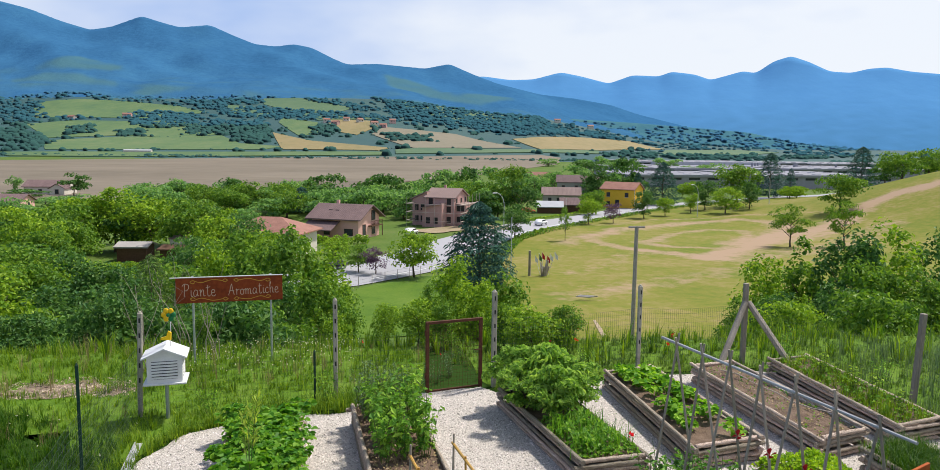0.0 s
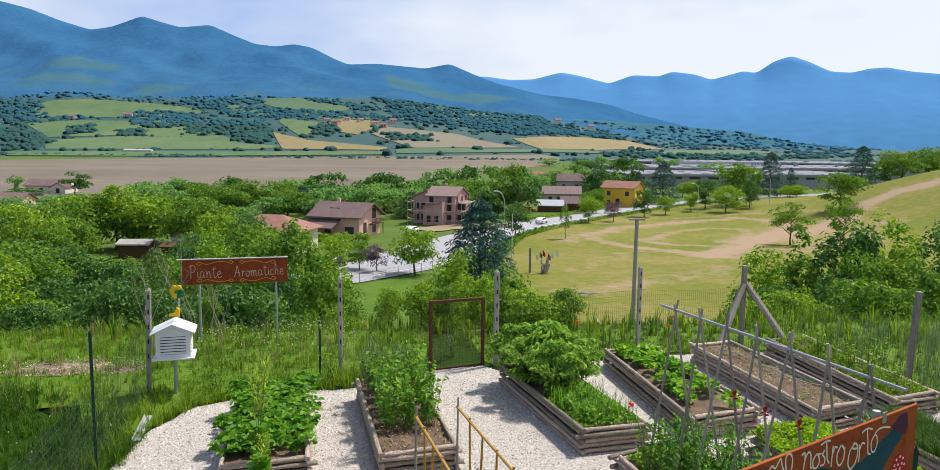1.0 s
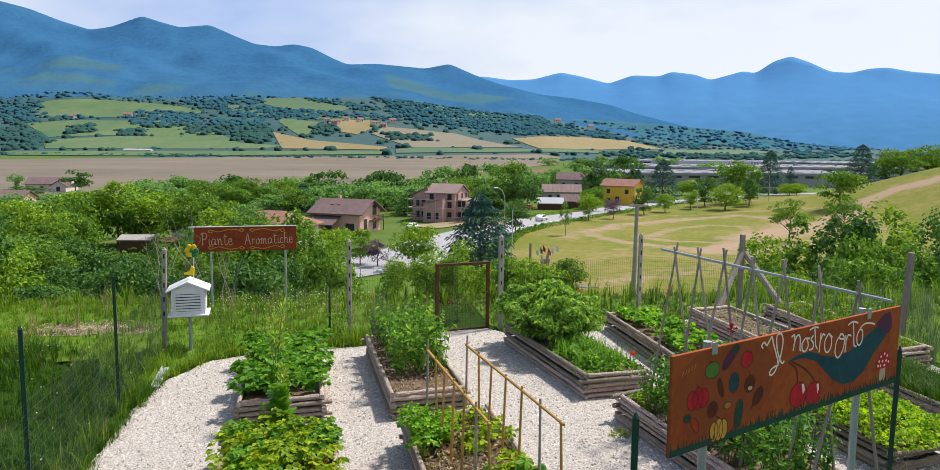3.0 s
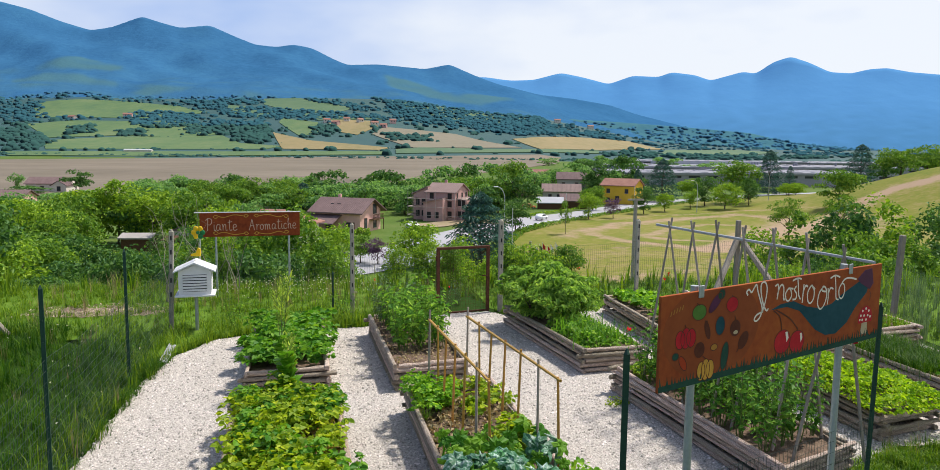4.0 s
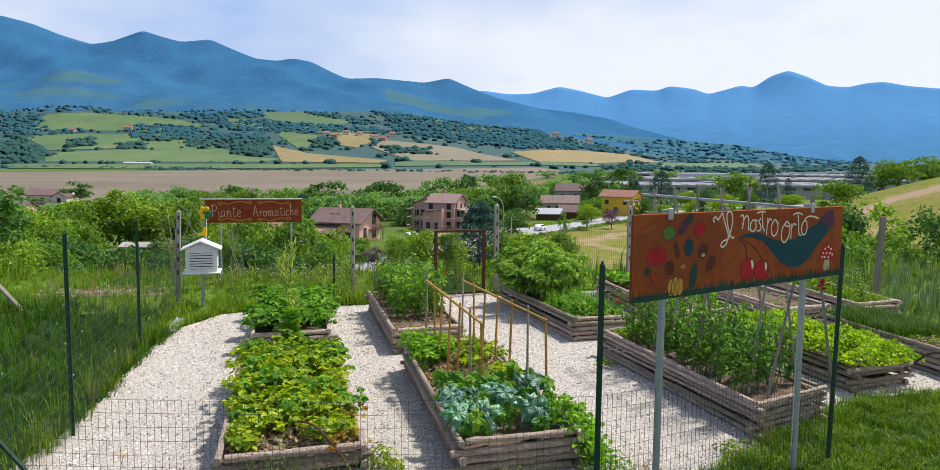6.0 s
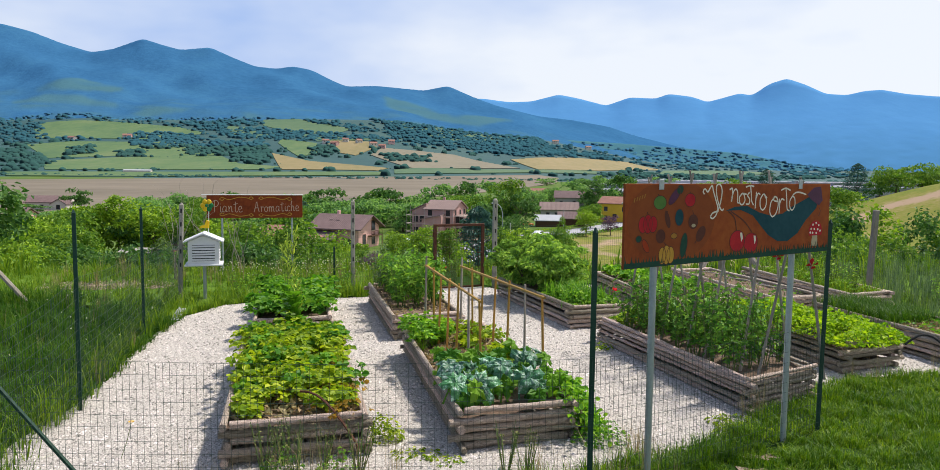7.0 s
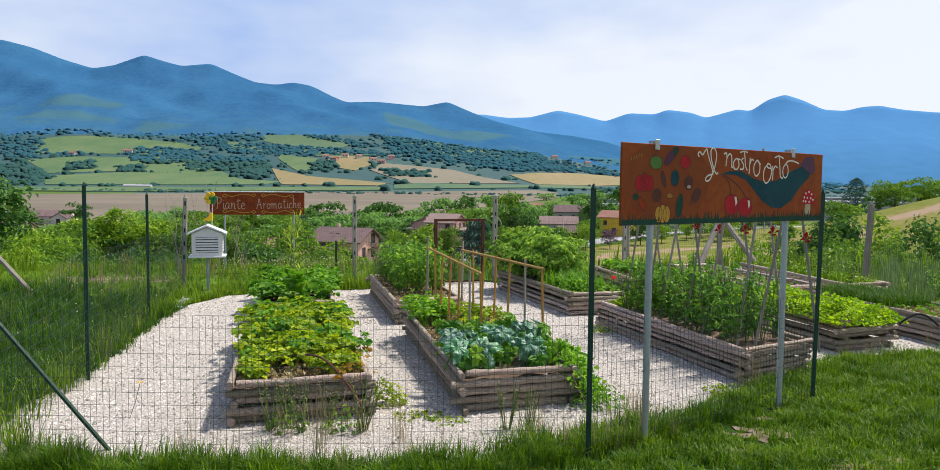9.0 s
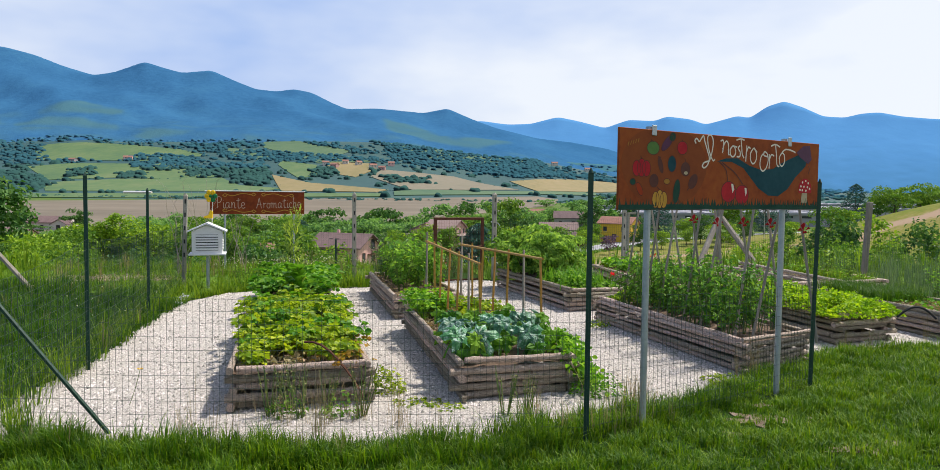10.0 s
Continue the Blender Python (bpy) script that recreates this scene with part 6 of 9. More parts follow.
def carpet(name, key, n, size, mat, label, hi, s0=0.02, s1=0.98, t0=0.03, t1=0.97, seed=0, aspect=0.75, stems=True, up=0.8, lumps=4.0, lo=0.0, category="plants"):
    """Low leafy plants over part of a bed: uneven, with stalks."""
    rng = np.random.default_rng(seed + 50)
    p, s, t = in_bed(key, n, rng, s0, s1, t0, t1)
    lump = np.array([0.62 + 0.6 * noise.noise((x * lumps, y * lumps, seed)) for x, y in p])
    edge = np.minimum(1, np.minimum(np.minimum(t - t0, t1 - t) / 0.2, np.minimum(s - s0, s1 - s) / 0.06) + 0.3)
    h = hi * np.clip(lump, 0.12, 1.1) * edge * rng.uniform(0.45, 1.0, n) + lo
    pts = np.column_stack([p, BED_TOP - 0.07 + h])
    out = np.column_stack([rng.normal(scale=0.5, size=(n, 2)), np.full(n, up)])
    pair = [leaves(pts, out, np.full(n, size), rng, aspect=aspect)]
    if stems:
        k = n // 3
        g = pts[:k].copy()
        g[:, 2] = BED_TOP - 0.09
        pair.append(blades(g, np.maximum(h[:k], 0.05), 0.004, rng, lean=0.25, vary=0.05))
    v, f = join(*pair)
    return tagged(new(name, tri_mesh(name, v, f, L[mat])), label, category, kind="stuff")


def tufts(name, places, n, length, width, mat, label, seed, spread=0.08, lean=0.6, category="plants", z=BED_TOP - 0.09):
    rng = np.random.default_rng(seed)
    places = np.asarray(places, dtype=float)
    c = places[rng.integers(0, len(places), n)]
    pts = np.column_stack([c + rng.normal(scale=spread, size=(n, 2)), np.full(n, z)])
    v, f = blades(pts, np.full(n, length), width, rng, lean=lean)
    return tagged(new(name, tri_mesh(name, v, f, L[mat])), label, category, kind="stuff")


def stalks(name, places, hi, leaf, per, mat, label, seed, width=0.14, aspect=0.5, category="plant", z=BED_TOP - 0.09, group="", flower=None):
    """Upright leafy plants, each a thing of its own: stems and leaves."""
    made = []
    for i in range(3):
        rng = np.random.default_rng(seed * 10 + i)
        n = 9
        a, rr = rng.uniform(0, 6.28, n), rng.uniform(0.2, 1, n) * width
        stems = []
        P, N = [], []
        for k in range(n):
            top = np.array([rr[k] * math.cos(a[k]) * 1.3, rr[k] * math.sin(a[k]) * 1.3, rng.uniform(0.6, 1.0)])
            bm = tube(bmesh.new(), (top[0] * 0.25, top[1] * 0.25, 0), top, 0.006, 0.003, 4)
            me = bpy.data.meshes.new("stem")
            bm.to_mesh(me)
            bm.free()
            me.materials.append(M["stem"])
            stems.append(me)
            for q in range(per // n):
                t = rng.uniform(0.15, 1.0)
                b = rng.uniform(0, 6.28)
                off = np.array([math.cos(b), math.sin(b), rng.uniform(-0.2, 0.5)])
                P.append(top * np.array([0.25 + 0.75 * t, 0.25 + 0.75 * t, t]) + off * leaf * 0.6)
                N.append(off * 0.6 + np.array([0, 0, 0.7]))
        v, f = leaves(np.array(P), np.array(N), np.full(len(P), leaf), rng, aspect=aspect)
        made.append((stems, tri_mesh("foliage", v, f, L[mat])))
    rnd = random.Random(seed)
    for x, y in places:
        st, fo = made[rnd.randrange(3)]
        s = rnd.uniform(0.8, 1.15)
        e = thing(name, label, category, Matrix.LocRotScale((float(x), float(y), z), Euler((0, 0, rnd.uniform(0, 6.28))), (s, s, hi * s)), group=group)
        for me in st:
            part("stem", me, None, e)
        part("foliage", fo, None, e)


def leaflets(pts, way, normals, size, rng, wide=0.42):
    """Ovate leaflets of four triangles, folded along the midrib and drooping at the tip."""
    n = len(pts)
    d = way / np.maximum(np.linalg.norm(way, axis=1, keepdims=True), 1e-6)
    k = normals - d * np.sum(normals * d, axis=1, keepdims=True)
    k /= np.maximum(np.linalg.norm(k, axis=1, keepdims=True), 1e-6)
    q = np.cross(k, d)
    z = np.asarray(size)[:, None]
    w = wide * rng.uniform(0.85, 1.15, (n, 1))
    v = np.stack([pts, pts + d * z * 0.34 + q * z * w * 0.92 + k * z * 0.12, pts + d * z * 0.74 + q * z * w * 0.8 + k * z * 0.06, pts + d * z - k * z * 0.16,
                  pts + d * z * 0.74 - q * z * w * 0.8 + k * z * 0.06, pts + d * z * 0.34 - q * z * w * 0.92 + k * z * 0.12], 1).reshape(-1, 3)
    i = np.arange(n)[:, None] * 6
    return v, np.concatenate([i + np.array([[0, 2, 1]]), i + np.array([[0, 3, 2]]), i + np.array([[0, 4, 3]]), i + np.array([[0, 5, 4]])])


def rosettes(name, key, plants, per, leaf, mat, label, hi, seed, s0=0.02, s1=0.98, t0=0.03, t1=0.97, reach=0.2, crown=0.0, near=1.0, category="plants"):
    """Low plants in a bed, each with stalked leaves of three leaflets; crown: how much higher the middle of the bed stands."""
    rng = np.random.default_rng(seed + 300)
    c, s, t = in_bed(key, plants, rng, s0, s1, t0, t1)
    big = rng.uniform(0.55, 1.15, plants) * (1 + crown * (1 - np.abs(2 * (t - t0) / (t1 - t0) - 1))) * (near + (1 - near) * np.clip(s / 0.6, 0, 1))
    own = np.repeat(np.arange(plants), per)
    n = len(own)
    a, r = rng.uniform(0, 2 * math.pi, n), reach * np.sqrt(rng.uniform(0.02, 1, n)) * big[own]
    h = hi * big[own] * (1.0 - 0.5 * (r / (reach * 1.3)) ** 2) * rng.uniform(0.35, 1.0, n)
    out = np.column_stack([np.cos(a), np.sin(a), np.zeros(n)])
    root = np.column_stack([c[own], np.full(n, BED_TOP - 0.09)])
    tip = root + out * r[:, None] + np.column_stack([np.zeros((n, 2)), h + 0.03])
    nrm = out * rng.uniform(0.1, 0.8, (n, 1)) + rng.normal(scale=0.45, size=(n, 3)) + np.array([0, 0, 0.9])
    sets = []
    for turn in (-1.5, 0.0, 1.5):
        b = a + turn + rng.normal(scale=0.25, size=n)
        way = np.column_stack([np.cos(b), np.sin(b), rng.uniform(-0.35, 0.25, n)])
        sets.append(leaflets(tip, way, nrm, leaf * rng.uniform(0.65, 1.2, n), rng))
    side = np.column_stack([-np.sin(a), np.cos(a), np.zeros(n)]) * 0.003
    st = np.stack([root - side, root + side, tip], 1).reshape(-1, 3)
    sets.append((st, np.arange(n)[:, None] * 3 + np.array([[0, 1, 2]])))
    v, f = join(*sets)
    return tagged(new(name, tri_mesh(name, v, f, L[mat])), label, category, kind="stuff")


def broad_leaf(rng, length, width, base, way, rise):
    """One big crinkled leaf on a midrib that arches over: verts and faces."""
    d = Vector((way[0], way[1], 0)).normalized()
    q = Vector((-d.y, d.x, 0))
    V, F = [], []
    for k in range(7):
        u = k / 6
        mid = Vector(base) + d * length * (0.25 * u + 0.6 * u * u) * (1.2 - rise) + Vector((0, 0, length * rise * (1.25 * u - 0.55 * u * u)))
        w = width * math.sin(math.pi * (0.06 + 0.9 * u) ** 0.8) * 0.5 * (1 + 0.14 * math.sin(k * 2.4))
        for e_ in (-1, 0, 1):
            V.append(tuple(mid + q * w * e_ + Vector((0, 0, 0.18 * w * abs(e_) + 0.025 * length * rng.uniform(-1, 1)))))
    for k in range(6):
        for e_ in (0, 1):
            a = k * 3 + e_
            F += [(a, a + 1, a + 4), (a, a + 4, a + 3)]
    return np.array(V), np.array(F)


def bolted_plant(x, y, top, spread, label, seed, big=0.3, wide=0.42, stems=7, n_leaves=16, flat=0.45, up=0.95, step=0.034):
    """A plant gone to seed: broad leaves below, tall stems and feathery seed heads above."""
    rng = np.random.default_rng(seed)
    e = thing("bolted_plant", label, "plant", pose(x, y, BED_TOP - 0.09))
    for k in range(n_leaves):
        a = k * 2.4 + rng.uniform(-0.3, 0.3)
        v, f = broad_leaf(rng, big * rng.uniform(0.75, 1.3) * (1 - 0.025 * k), big * wide, (0.02 * math.cos(a), 0.02 * math.sin(a), step * k), (math.cos(a), math.sin(a)), rng.uniform(flat, up))
        part("leaf", tri_mesh("leaf", v, f, L["bean"], True), None, e)
    for k in range(stems):
        a = rng.uniform(0, 6.28)
        tp = Vector((spread * rng.uniform(0.3, 1) * math.cos(a), spread * rng.uniform(0.3, 1) * math.sin(a), top * rng.uniform(0.7, 1.0)))
        bm = bmesh.new()
        prev = Vector((0, 0, 0.1))
        for q in range(1, 6):
            u = q / 5
            cur = Vector((tp.x * u ** 1.4, tp.y * u ** 1.4, 0.1 + (tp.z - 0.1) * u))
            tube(bm, prev, cur, 0.008 * (1.15 - 0.85 * u), 0.008 * (0.98 - 0.85 * u), 5)
            prev = cur
        stem = part("stem", bm, M["stem"], e)
        n = 16
        u = (0.45 + 0.55 * rng.uniform(0, 1, n))[:, None]
        b = rng.uniform(0, 6.28, n)
        P = np.column_stack([tp.x * u ** 1.4, tp.y * u ** 1.4, 0.1 + (tp.z - 0.1) * u])
        W = np.column_stack([np.cos(b) * 0.6, np.sin(b) * 0.6, rng.uniform(0.6, 1.4, n)])
        ln = rng.uniform(0.07, 0.2, n) * (1.3 - 0.7 * P[:, 2] / top)
        sets = [leaflets(P, W, rng.normal(size=(n, 3)), ln, rng, wide=0.025)]
        for q in (0.4, 0.6, 0.8, 1.0, 1.15):
            sets.append(leaflets(P + W * (ln * q)[:, None] + rng.normal(scale=0.012, size=(n, 3)), W + rng.normal(scale=0.6, size=(n, 3)), rng.normal(size=(n, 3)), np.full(n, 0.02), rng, wide=0.3))
        tagged(part("seed_head", tri_mesh("seed_head", *join(*sets), L["seed"]), None, stem, "feathery pale yellow-green seed head"), kind="stuff")


M["stem"] = material("green_stem", ((0.08, 0.13, 0.03), (0.14, 0.2, 0.05)), scale=6, bump=0)
L["seed"] = leafy("pale_seed_head", (0.28, 0.40, 0.06), (0.46, 0.56, 0.13), glow=0.5)
L["tomato"] = leafy("tomato_leaf", (0.07, 0.195, 0.022), (0.175, 0.36, 0.05), glow=0.35)
L["celery"] = leafy("celery_leaf", (0.12, 0.30, 0.012), (0.22, 0.43, 0.03), glow=0.4)
L["weed"] = leafy("olive_weed_leaf", (0.10, 0.15, 0.03), (0.30, 0.30, 0.12), glow=0.4)
L["ruddy"] = leafy("reddish_leaf", (0.22, 0.12, 0.02), (0.36, 0.26, 0.03), glow=0.4)
# strawberries and the bolted plants between the two strawberry beds
rosettes("strawberry_plants", "a", 44, 28, 0.105, "bean", "lush green strawberry plants filling the bed", 0.29, 1, s0=0.14, t0=0.02, t1=0.98, reach=0.25, crown=0.3)
rosettes("strawberry_plants", "b", 80, 24, 0.074, "straw", "yellow-green strawberry plants with some reddish leaves", 0.30, 2, s0=0.05, s1=0.97, t0=0.08, t1=0.92, reach=0.22, crown=0.35, near=0.55)
rosettes("strawberry_plants", "b", 24, 24, 0.078, "bean", "fresh green strawberry leaves among the yellowing ones", 0.32, 102, s0=0.25, t0=0.06, t1=0.94, reach=0.22, crown=0.35, near=0.55)
rosettes("strawberry_plants", "b", 18, 14, 0.052, "ruddy", "reddish-brown autumn-tinted strawberry leaves", 0.15, 103, s0=0.02, s1=0.8, reach=0.24)
carpet("dead_leaves", "b", 1100, 0.07, "dry", "dry straw-coloured leaves under the strawberries", 0.06, seed=3, stems=False)
bolted_plant(*map(float, at_bed("a", 0.03, 0.44)), 1.66, 0.26, "tall bolted plant with broad leaves and feathery seed heads", 4, 0.36, 0.5, 5)
bolted_plant(*map(float, at_bed("b", 0.985, 0.5)), 1.0, 0.2, "bolted plant with broad leaves and few seed heads", 5, 0.46, 0.5, 2, 24, 0.3, 0.85, 0.026)
# herbs
stalks("peppermint_plant", [at_bed("c", s, t) for s in (0.28, 0.38, 0.5, 0.6, 0.72, 0.85) for t in (0.22, 0.5, 0.8)], 0.92, 0.115, 130, "herb", "upright green herb with many small leaves", 7, width=0.17, group="herbs in the bed")
stalks("peppermint_plant", [at_bed("c", s, t) for s in (0.8, 0.95) for t in (0.15, 0.6)], 0.85, 0.05, 220, "sage", "grey-green aromatic herb with thin stems", 8, width=0.2, group="herbs in the bed")
carpet("straw_mulch", "c", 600, 0.045, "dry", "straw mulch on the soil", 0.03, seed=9, stems=False)
# courgettes, celery and canes
rosettes("celery_plants", "d", 16, 40, 0.055, "celery", "bright green celery plants", 0.36, 10, s0=0.68, s1=0.94, t0=0.02, t1=0.42, reach=0.17)
rosettes("small_vegetables", "d", 24, 12, 0.075, "straw", "mixed low vegetables and yellowing leaves", 0.2, 11, s0=0.34, s1=0.95, t0=0.5, t1=0.97, reach=0.16)
carpet("straw_mulch", "d", 1000, 0.07, "dry", "straw mulch on the soil", 0.03, s0=0.3, seed=12, stems=False)


def courgettes():
    """Big lobed and toothed leaves on hollow stalks, held up to the light."""
    rng = np.random.default_rng(77)
    for key, s0, s1, n, mat, sz, lo, hi in (("d", 0.02, 0.24, 21, "silver", 0.38, 0.1, 0.29), ("d", 0.03, 0.4, 70, "bean", 0.29, -0.02, 0.25)):
        p, s, t = in_bed(key, n, rng, s0, s1, 0.0, 1.0)
        V, F, k = [], [], 0
        for (x, y), tt, ss in zip(p, t, s):
            h = BED_TOP + rng.uniform(lo, hi) * (1 if ss > 0.1 else 0.75)
            R = sz * rng.uniform(0.6, 1.15)
            a0, tilt = rng.uniform(-1.3, 1.3) + (tt - 0.5) * 1.2, rng.uniform(0.35, 1.15)
            m = Matrix.Translation((x, y, h)) @ Euler((tilt, rng.uniform(-0.3, 0.3), a0)).to_matrix().to_4x4()
            ring, bend = 30, rng.uniform(0.5, 1.1)
            V.append(m @ Vector((0, 0, -0.02)))
            for far in (0.5, 1.0):
                for q in range(ring):
                    a = 2 * math.pi * q / ring
                    lobe = abs(math.cos(2.5 * (a + math.pi / 2))) ** 0.9
                    r = R * 0.5 * (1.0 - (0.62 if far == 1.0 else 0.25) * (1 - lobe)) * (1 + 0.07 * (1 if q % 2 else -1) * far) * far * (0.6 if abs(a - 1.5 * math.pi) < 0.2 else 1.0)
                    V.append(m @ Vector((r * math.cos(a), -r * math.sin(a), (0.05 if far < 1 else 0.02) * R * (lobe - 0.5) * 2 - bend * r * r / R + 0.01 * rng.uniform(-1, 1))))
            for q in range(ring):
                w_ = (q + 1) % ring
                F += [(k, k + 1 + w_, k + 1 + q), (k + 1 + q, k + 1 + w_, k + 1 + ring + w_), (k + 1 + q, k + 1 + ring + w_, k + 1 + ring + q)]
            k += 2 * ring + 1
            b = Vector((x + rng.uniform(-0.12, 0.12), y + rng.uniform(-0.05, 0.15), BED_TOP - 0.1))
            c = m @ Vector((0, 0, -0.03))
            w = Vector((0.011, 0, 0))
            V += [b - w, b + w, c + w * 0.5, c - w * 0.5]
            F += [(k, k + 1, k + 2), (k, k + 2, k + 3)]
            k += 4
        tagged(new("courgette_plants", tri_mesh("courgette_plants", V, F, L[mat])), "courgette plants with big lobed silver-mottled leaves" if mat == "silver" else "courgette plants with big lobed green leaves", "plants", kind="stuff")


L["silver"] = material("silvery_courgette_leaf", ((0.04, 0.16, 0.062), (0.08, 0.23, 0.115), (0.46, 0.60, 0.54)), scale=14, fine=50, rough=0.45, bump=0.2, depth=0.01, vary=0.4, spread=(0.41, 0.61), island=True, through_light=0.2, spec=0.35)
courgettes()
rng_s = np.random.default_rng(5)
fall = rng_s.uniform(0, 1, 1500)
sp = np.column_stack([1.40 + 0.30 * fall + rng_s.normal(scale=0.06, size=1500), rng_s.normal(10.72, 0.2, 1500), 0.07 + 0.52 * (1 - fall) ** 0.7 * rng_s.uniform(0.55, 1.1, 1500)])
v_, f_ = leaflets(sp, rng_s.normal(scale=0.7, size=(1500, 3)) + np.array([0.4, -0.3, -0.2]), rng_s.normal(scale=0.4, size=(1500, 3)) + np.array([0.4, -0.3, 0.7]), rng_s.uniform(0.035, 0.075, 1500), rng_s)
tagged(new("trailing_plant", tri_mesh("trailing_plant", v_, f_, L["celery"])), "green plant trailing over the bed's corner to the gravel", "plant", kind="stuff")
# bush and onions
for q, (s, t, w, h) in enumerate(((0.58, 0.4, 1.3, 1.0), (0.82, 0.5, 1.5, 1.15), (0.72, 0.1, 1.1, 0.95), (0.95, 0.8, 1.1, 0.95), (0.66, 0.9, 1.1, 0.95), (0.95, 0.15, 1.1, 1.0))):
    px_, py_ = at_bed("e", s, t)
    tree("bush_herb", float(px_), float(py_), h * 0.93, w * 0.86, q * 0.9, BED_TOP - 0.1)
tufts("onion_plants", [at_bed("e", s, t) for s in (0.1, 0.2, 0.3, 0.38) for t in (0.25, 0.5, 0.75)], 380, 0.4, 0.008, "bean", "spiky green onion and chive leaves", 14, spread=0.12, lean=1.3)
carpet("small_vegetables", "e", 1200, 0.07, "herb", "low green seedlings and weeds", 0.3, s0=0.02, s1=0.5, seed=15)
# tomatoes under the trellis
stalks("tomato_plant", [at_bed("f", s, t) for s in (0.13, 0.24, 0.35, 0.46, 0.58, 0.7, 0.82) for t in (0.14, 0.38, 0.62, 0.86)], 0.92, 0.085, 150, "tomato", "staked tomato plant with fresh green leaves", 16, width=0.2, group="tomato plants under the trellis")
carpet("small_vegetables", "f", 1300, 0.07, "bean", "low green leaves along the bed", 0.28, s0=0.3, s1=0.98, t0=0.5, t1=1.0, seed=17)
carpet("small_vegetables", "f", 300, 0.07, "lime", "young squash leaves at the end of the bed", 0.3, s0=0.82, s1=0.98, t0=0.1, t1=0.5, seed=18)
# beans, bare bed, seedlings
for row in (0.28, 0.72):
    rosettes("bean_plants", "g", 17, 14, 0.12, "celery", "row of leafy bright green beans", 0.24, 19 + int(row * 100), s0=0.06, s1=0.95, t0=row - 0.04, t1=row + 0.04, reach=0.17)
carpet("moss_patch", "g", 500, 0.04, "lime", "low mossy growth on the soil", 0.05, s0=0.5, s1=1.0, t0=0.45, t1=0.8, seed=20, stems=False)
carpet("straw_mulch", "h", 260, 0.05, "dry", "straw and twigs strewn over bare soil", 0.03, seed=21, stems=False)
carpet("seedlings", "h", 160, 0.05, "bean", "few small seedlings in bare soil", 0.10, seed=22)
carpet("seedlings", "i", 500, 0.06, "herb", "sparse weeds and seedlings", 0.2, seed=23)
stalks("weed_stalk", [at_bed("i", s, 0.5) for s in (0.12, 0.3, 0.45, 0.7)], 0.6, 0.07, 90, "lime", "tall yellow-green weed in the bed", 24, width=0.12)
# parsley and grassy herbs
carpet("parsley_plants", "k", 6500, 0.055, "parsley", "bright yellow-green parsley overflowing the bed", 0.36, s0=-0.08, s1=1.0, t0=-0.1, t1=1.1, seed=25, stems=False, lumps=2.2, aspect=0.9)
tufts("chive_plants", [at_bed("j", s, t) for s in np.linspace(0.45, 0.97, 7) for t in (0.15, 0.4, 0.6, 0.85)], 5200, 0.24, 0.004, "meadowgrass", "dense grassy green herbs", 26, spread=0.11, lean=1.3)
carpet("straw_mulch", "j", 700, 0.07, "dry", "straw mulch on the soil", 0.03, s1=0.5, seed=27, stems=False)
carpet("seedlings", "j", 120, 0.07, "bean", "few small seedlings in mulch", 0.14, s1=0.5, seed=28)
for key, s, t in (("e", 0.07, 0.9),):
    px_, py_ = at_bed(key, s, t)
    rr = np.random.default_rng(int(s * 100))
    pp = np.array([float(px_), float(py_), BED_TOP + 0.2]) + rr.normal(scale=0.02, size=(8, 3))
    v_, f_ = leaves(pp, rr.normal(size=(8, 3)), np.full(8, 0.06), rr, aspect=1.0)
    tagged(new("poppy", tri_mesh("poppy", v_, f_, L["poppy"])), "red poppy flower at the bed's edge", "flower")


# ---- fences, posts, gate ----
def wire_panel(name, p0, p1, z0, h0, h1, label, gap=0.052, rung=0.11, r=0.0011, sag=0.0, parent=None):
    """Welded wire mesh between two posts, as thin square wires."""
    a, b = Vector((*p0, 0)), Vector((*p1, 0))
    length = (b - a).length
    d = (b - a) / length
    side = Vector((-d.y, d.x, 0))
    V, F = [], []

    def wire(q0, q1, u, w):
        k = len(V)
        for q in (q0, q1):
            V.extend([q + u * r + w * r, q - u * r + w * r, q - u * r - w * r, q + u * r - w * r])
        F.extend([(k + i, k + (i + 1) % 4, k + 4 + (i + 1) % 4, k + 4 + i) for i in range(4)])

    up = Vector((0, 0, 1))
    rnd = random.Random(int(length * 100))

    def top(t):
        return (h0 * (1 - t) + h1 * t) - sag * math.sin(math.pi * t)

    n = int(length / gap)
    for i in range(n + 1):
        t = i / n
        w0 = a + (b - a) * t + side * 0.012 * math.sin(t * 17)
        wire(w0 + up * z0, w0 + up * (z0 + top(t)) + side * rnd.uniform(-0.006, 0.006), d, side)
    m = int(max(h0, h1) / rung)
    parts_n = max(3, int(length / 0.6))
    for j in range(m + 1):
        fr = j / m
        pts = []
        for i in range(parts_n + 1):
            t = i / parts_n
            pts.append(a + (b - a) * t + up * (z0 + top(t) * fr + (rnd.uniform(-0.008, 0.008) if 0 < i < parts_n else 0)) + side * 0.012 * math.sin(t * 17))
        for q0, q1 in zip(pts, pts[1:]):
            wire(q0, q1, up, side)
    return part(name, tri_mesh(name, [tuple(q) for q in V], F, M["wire"]), None, parent)


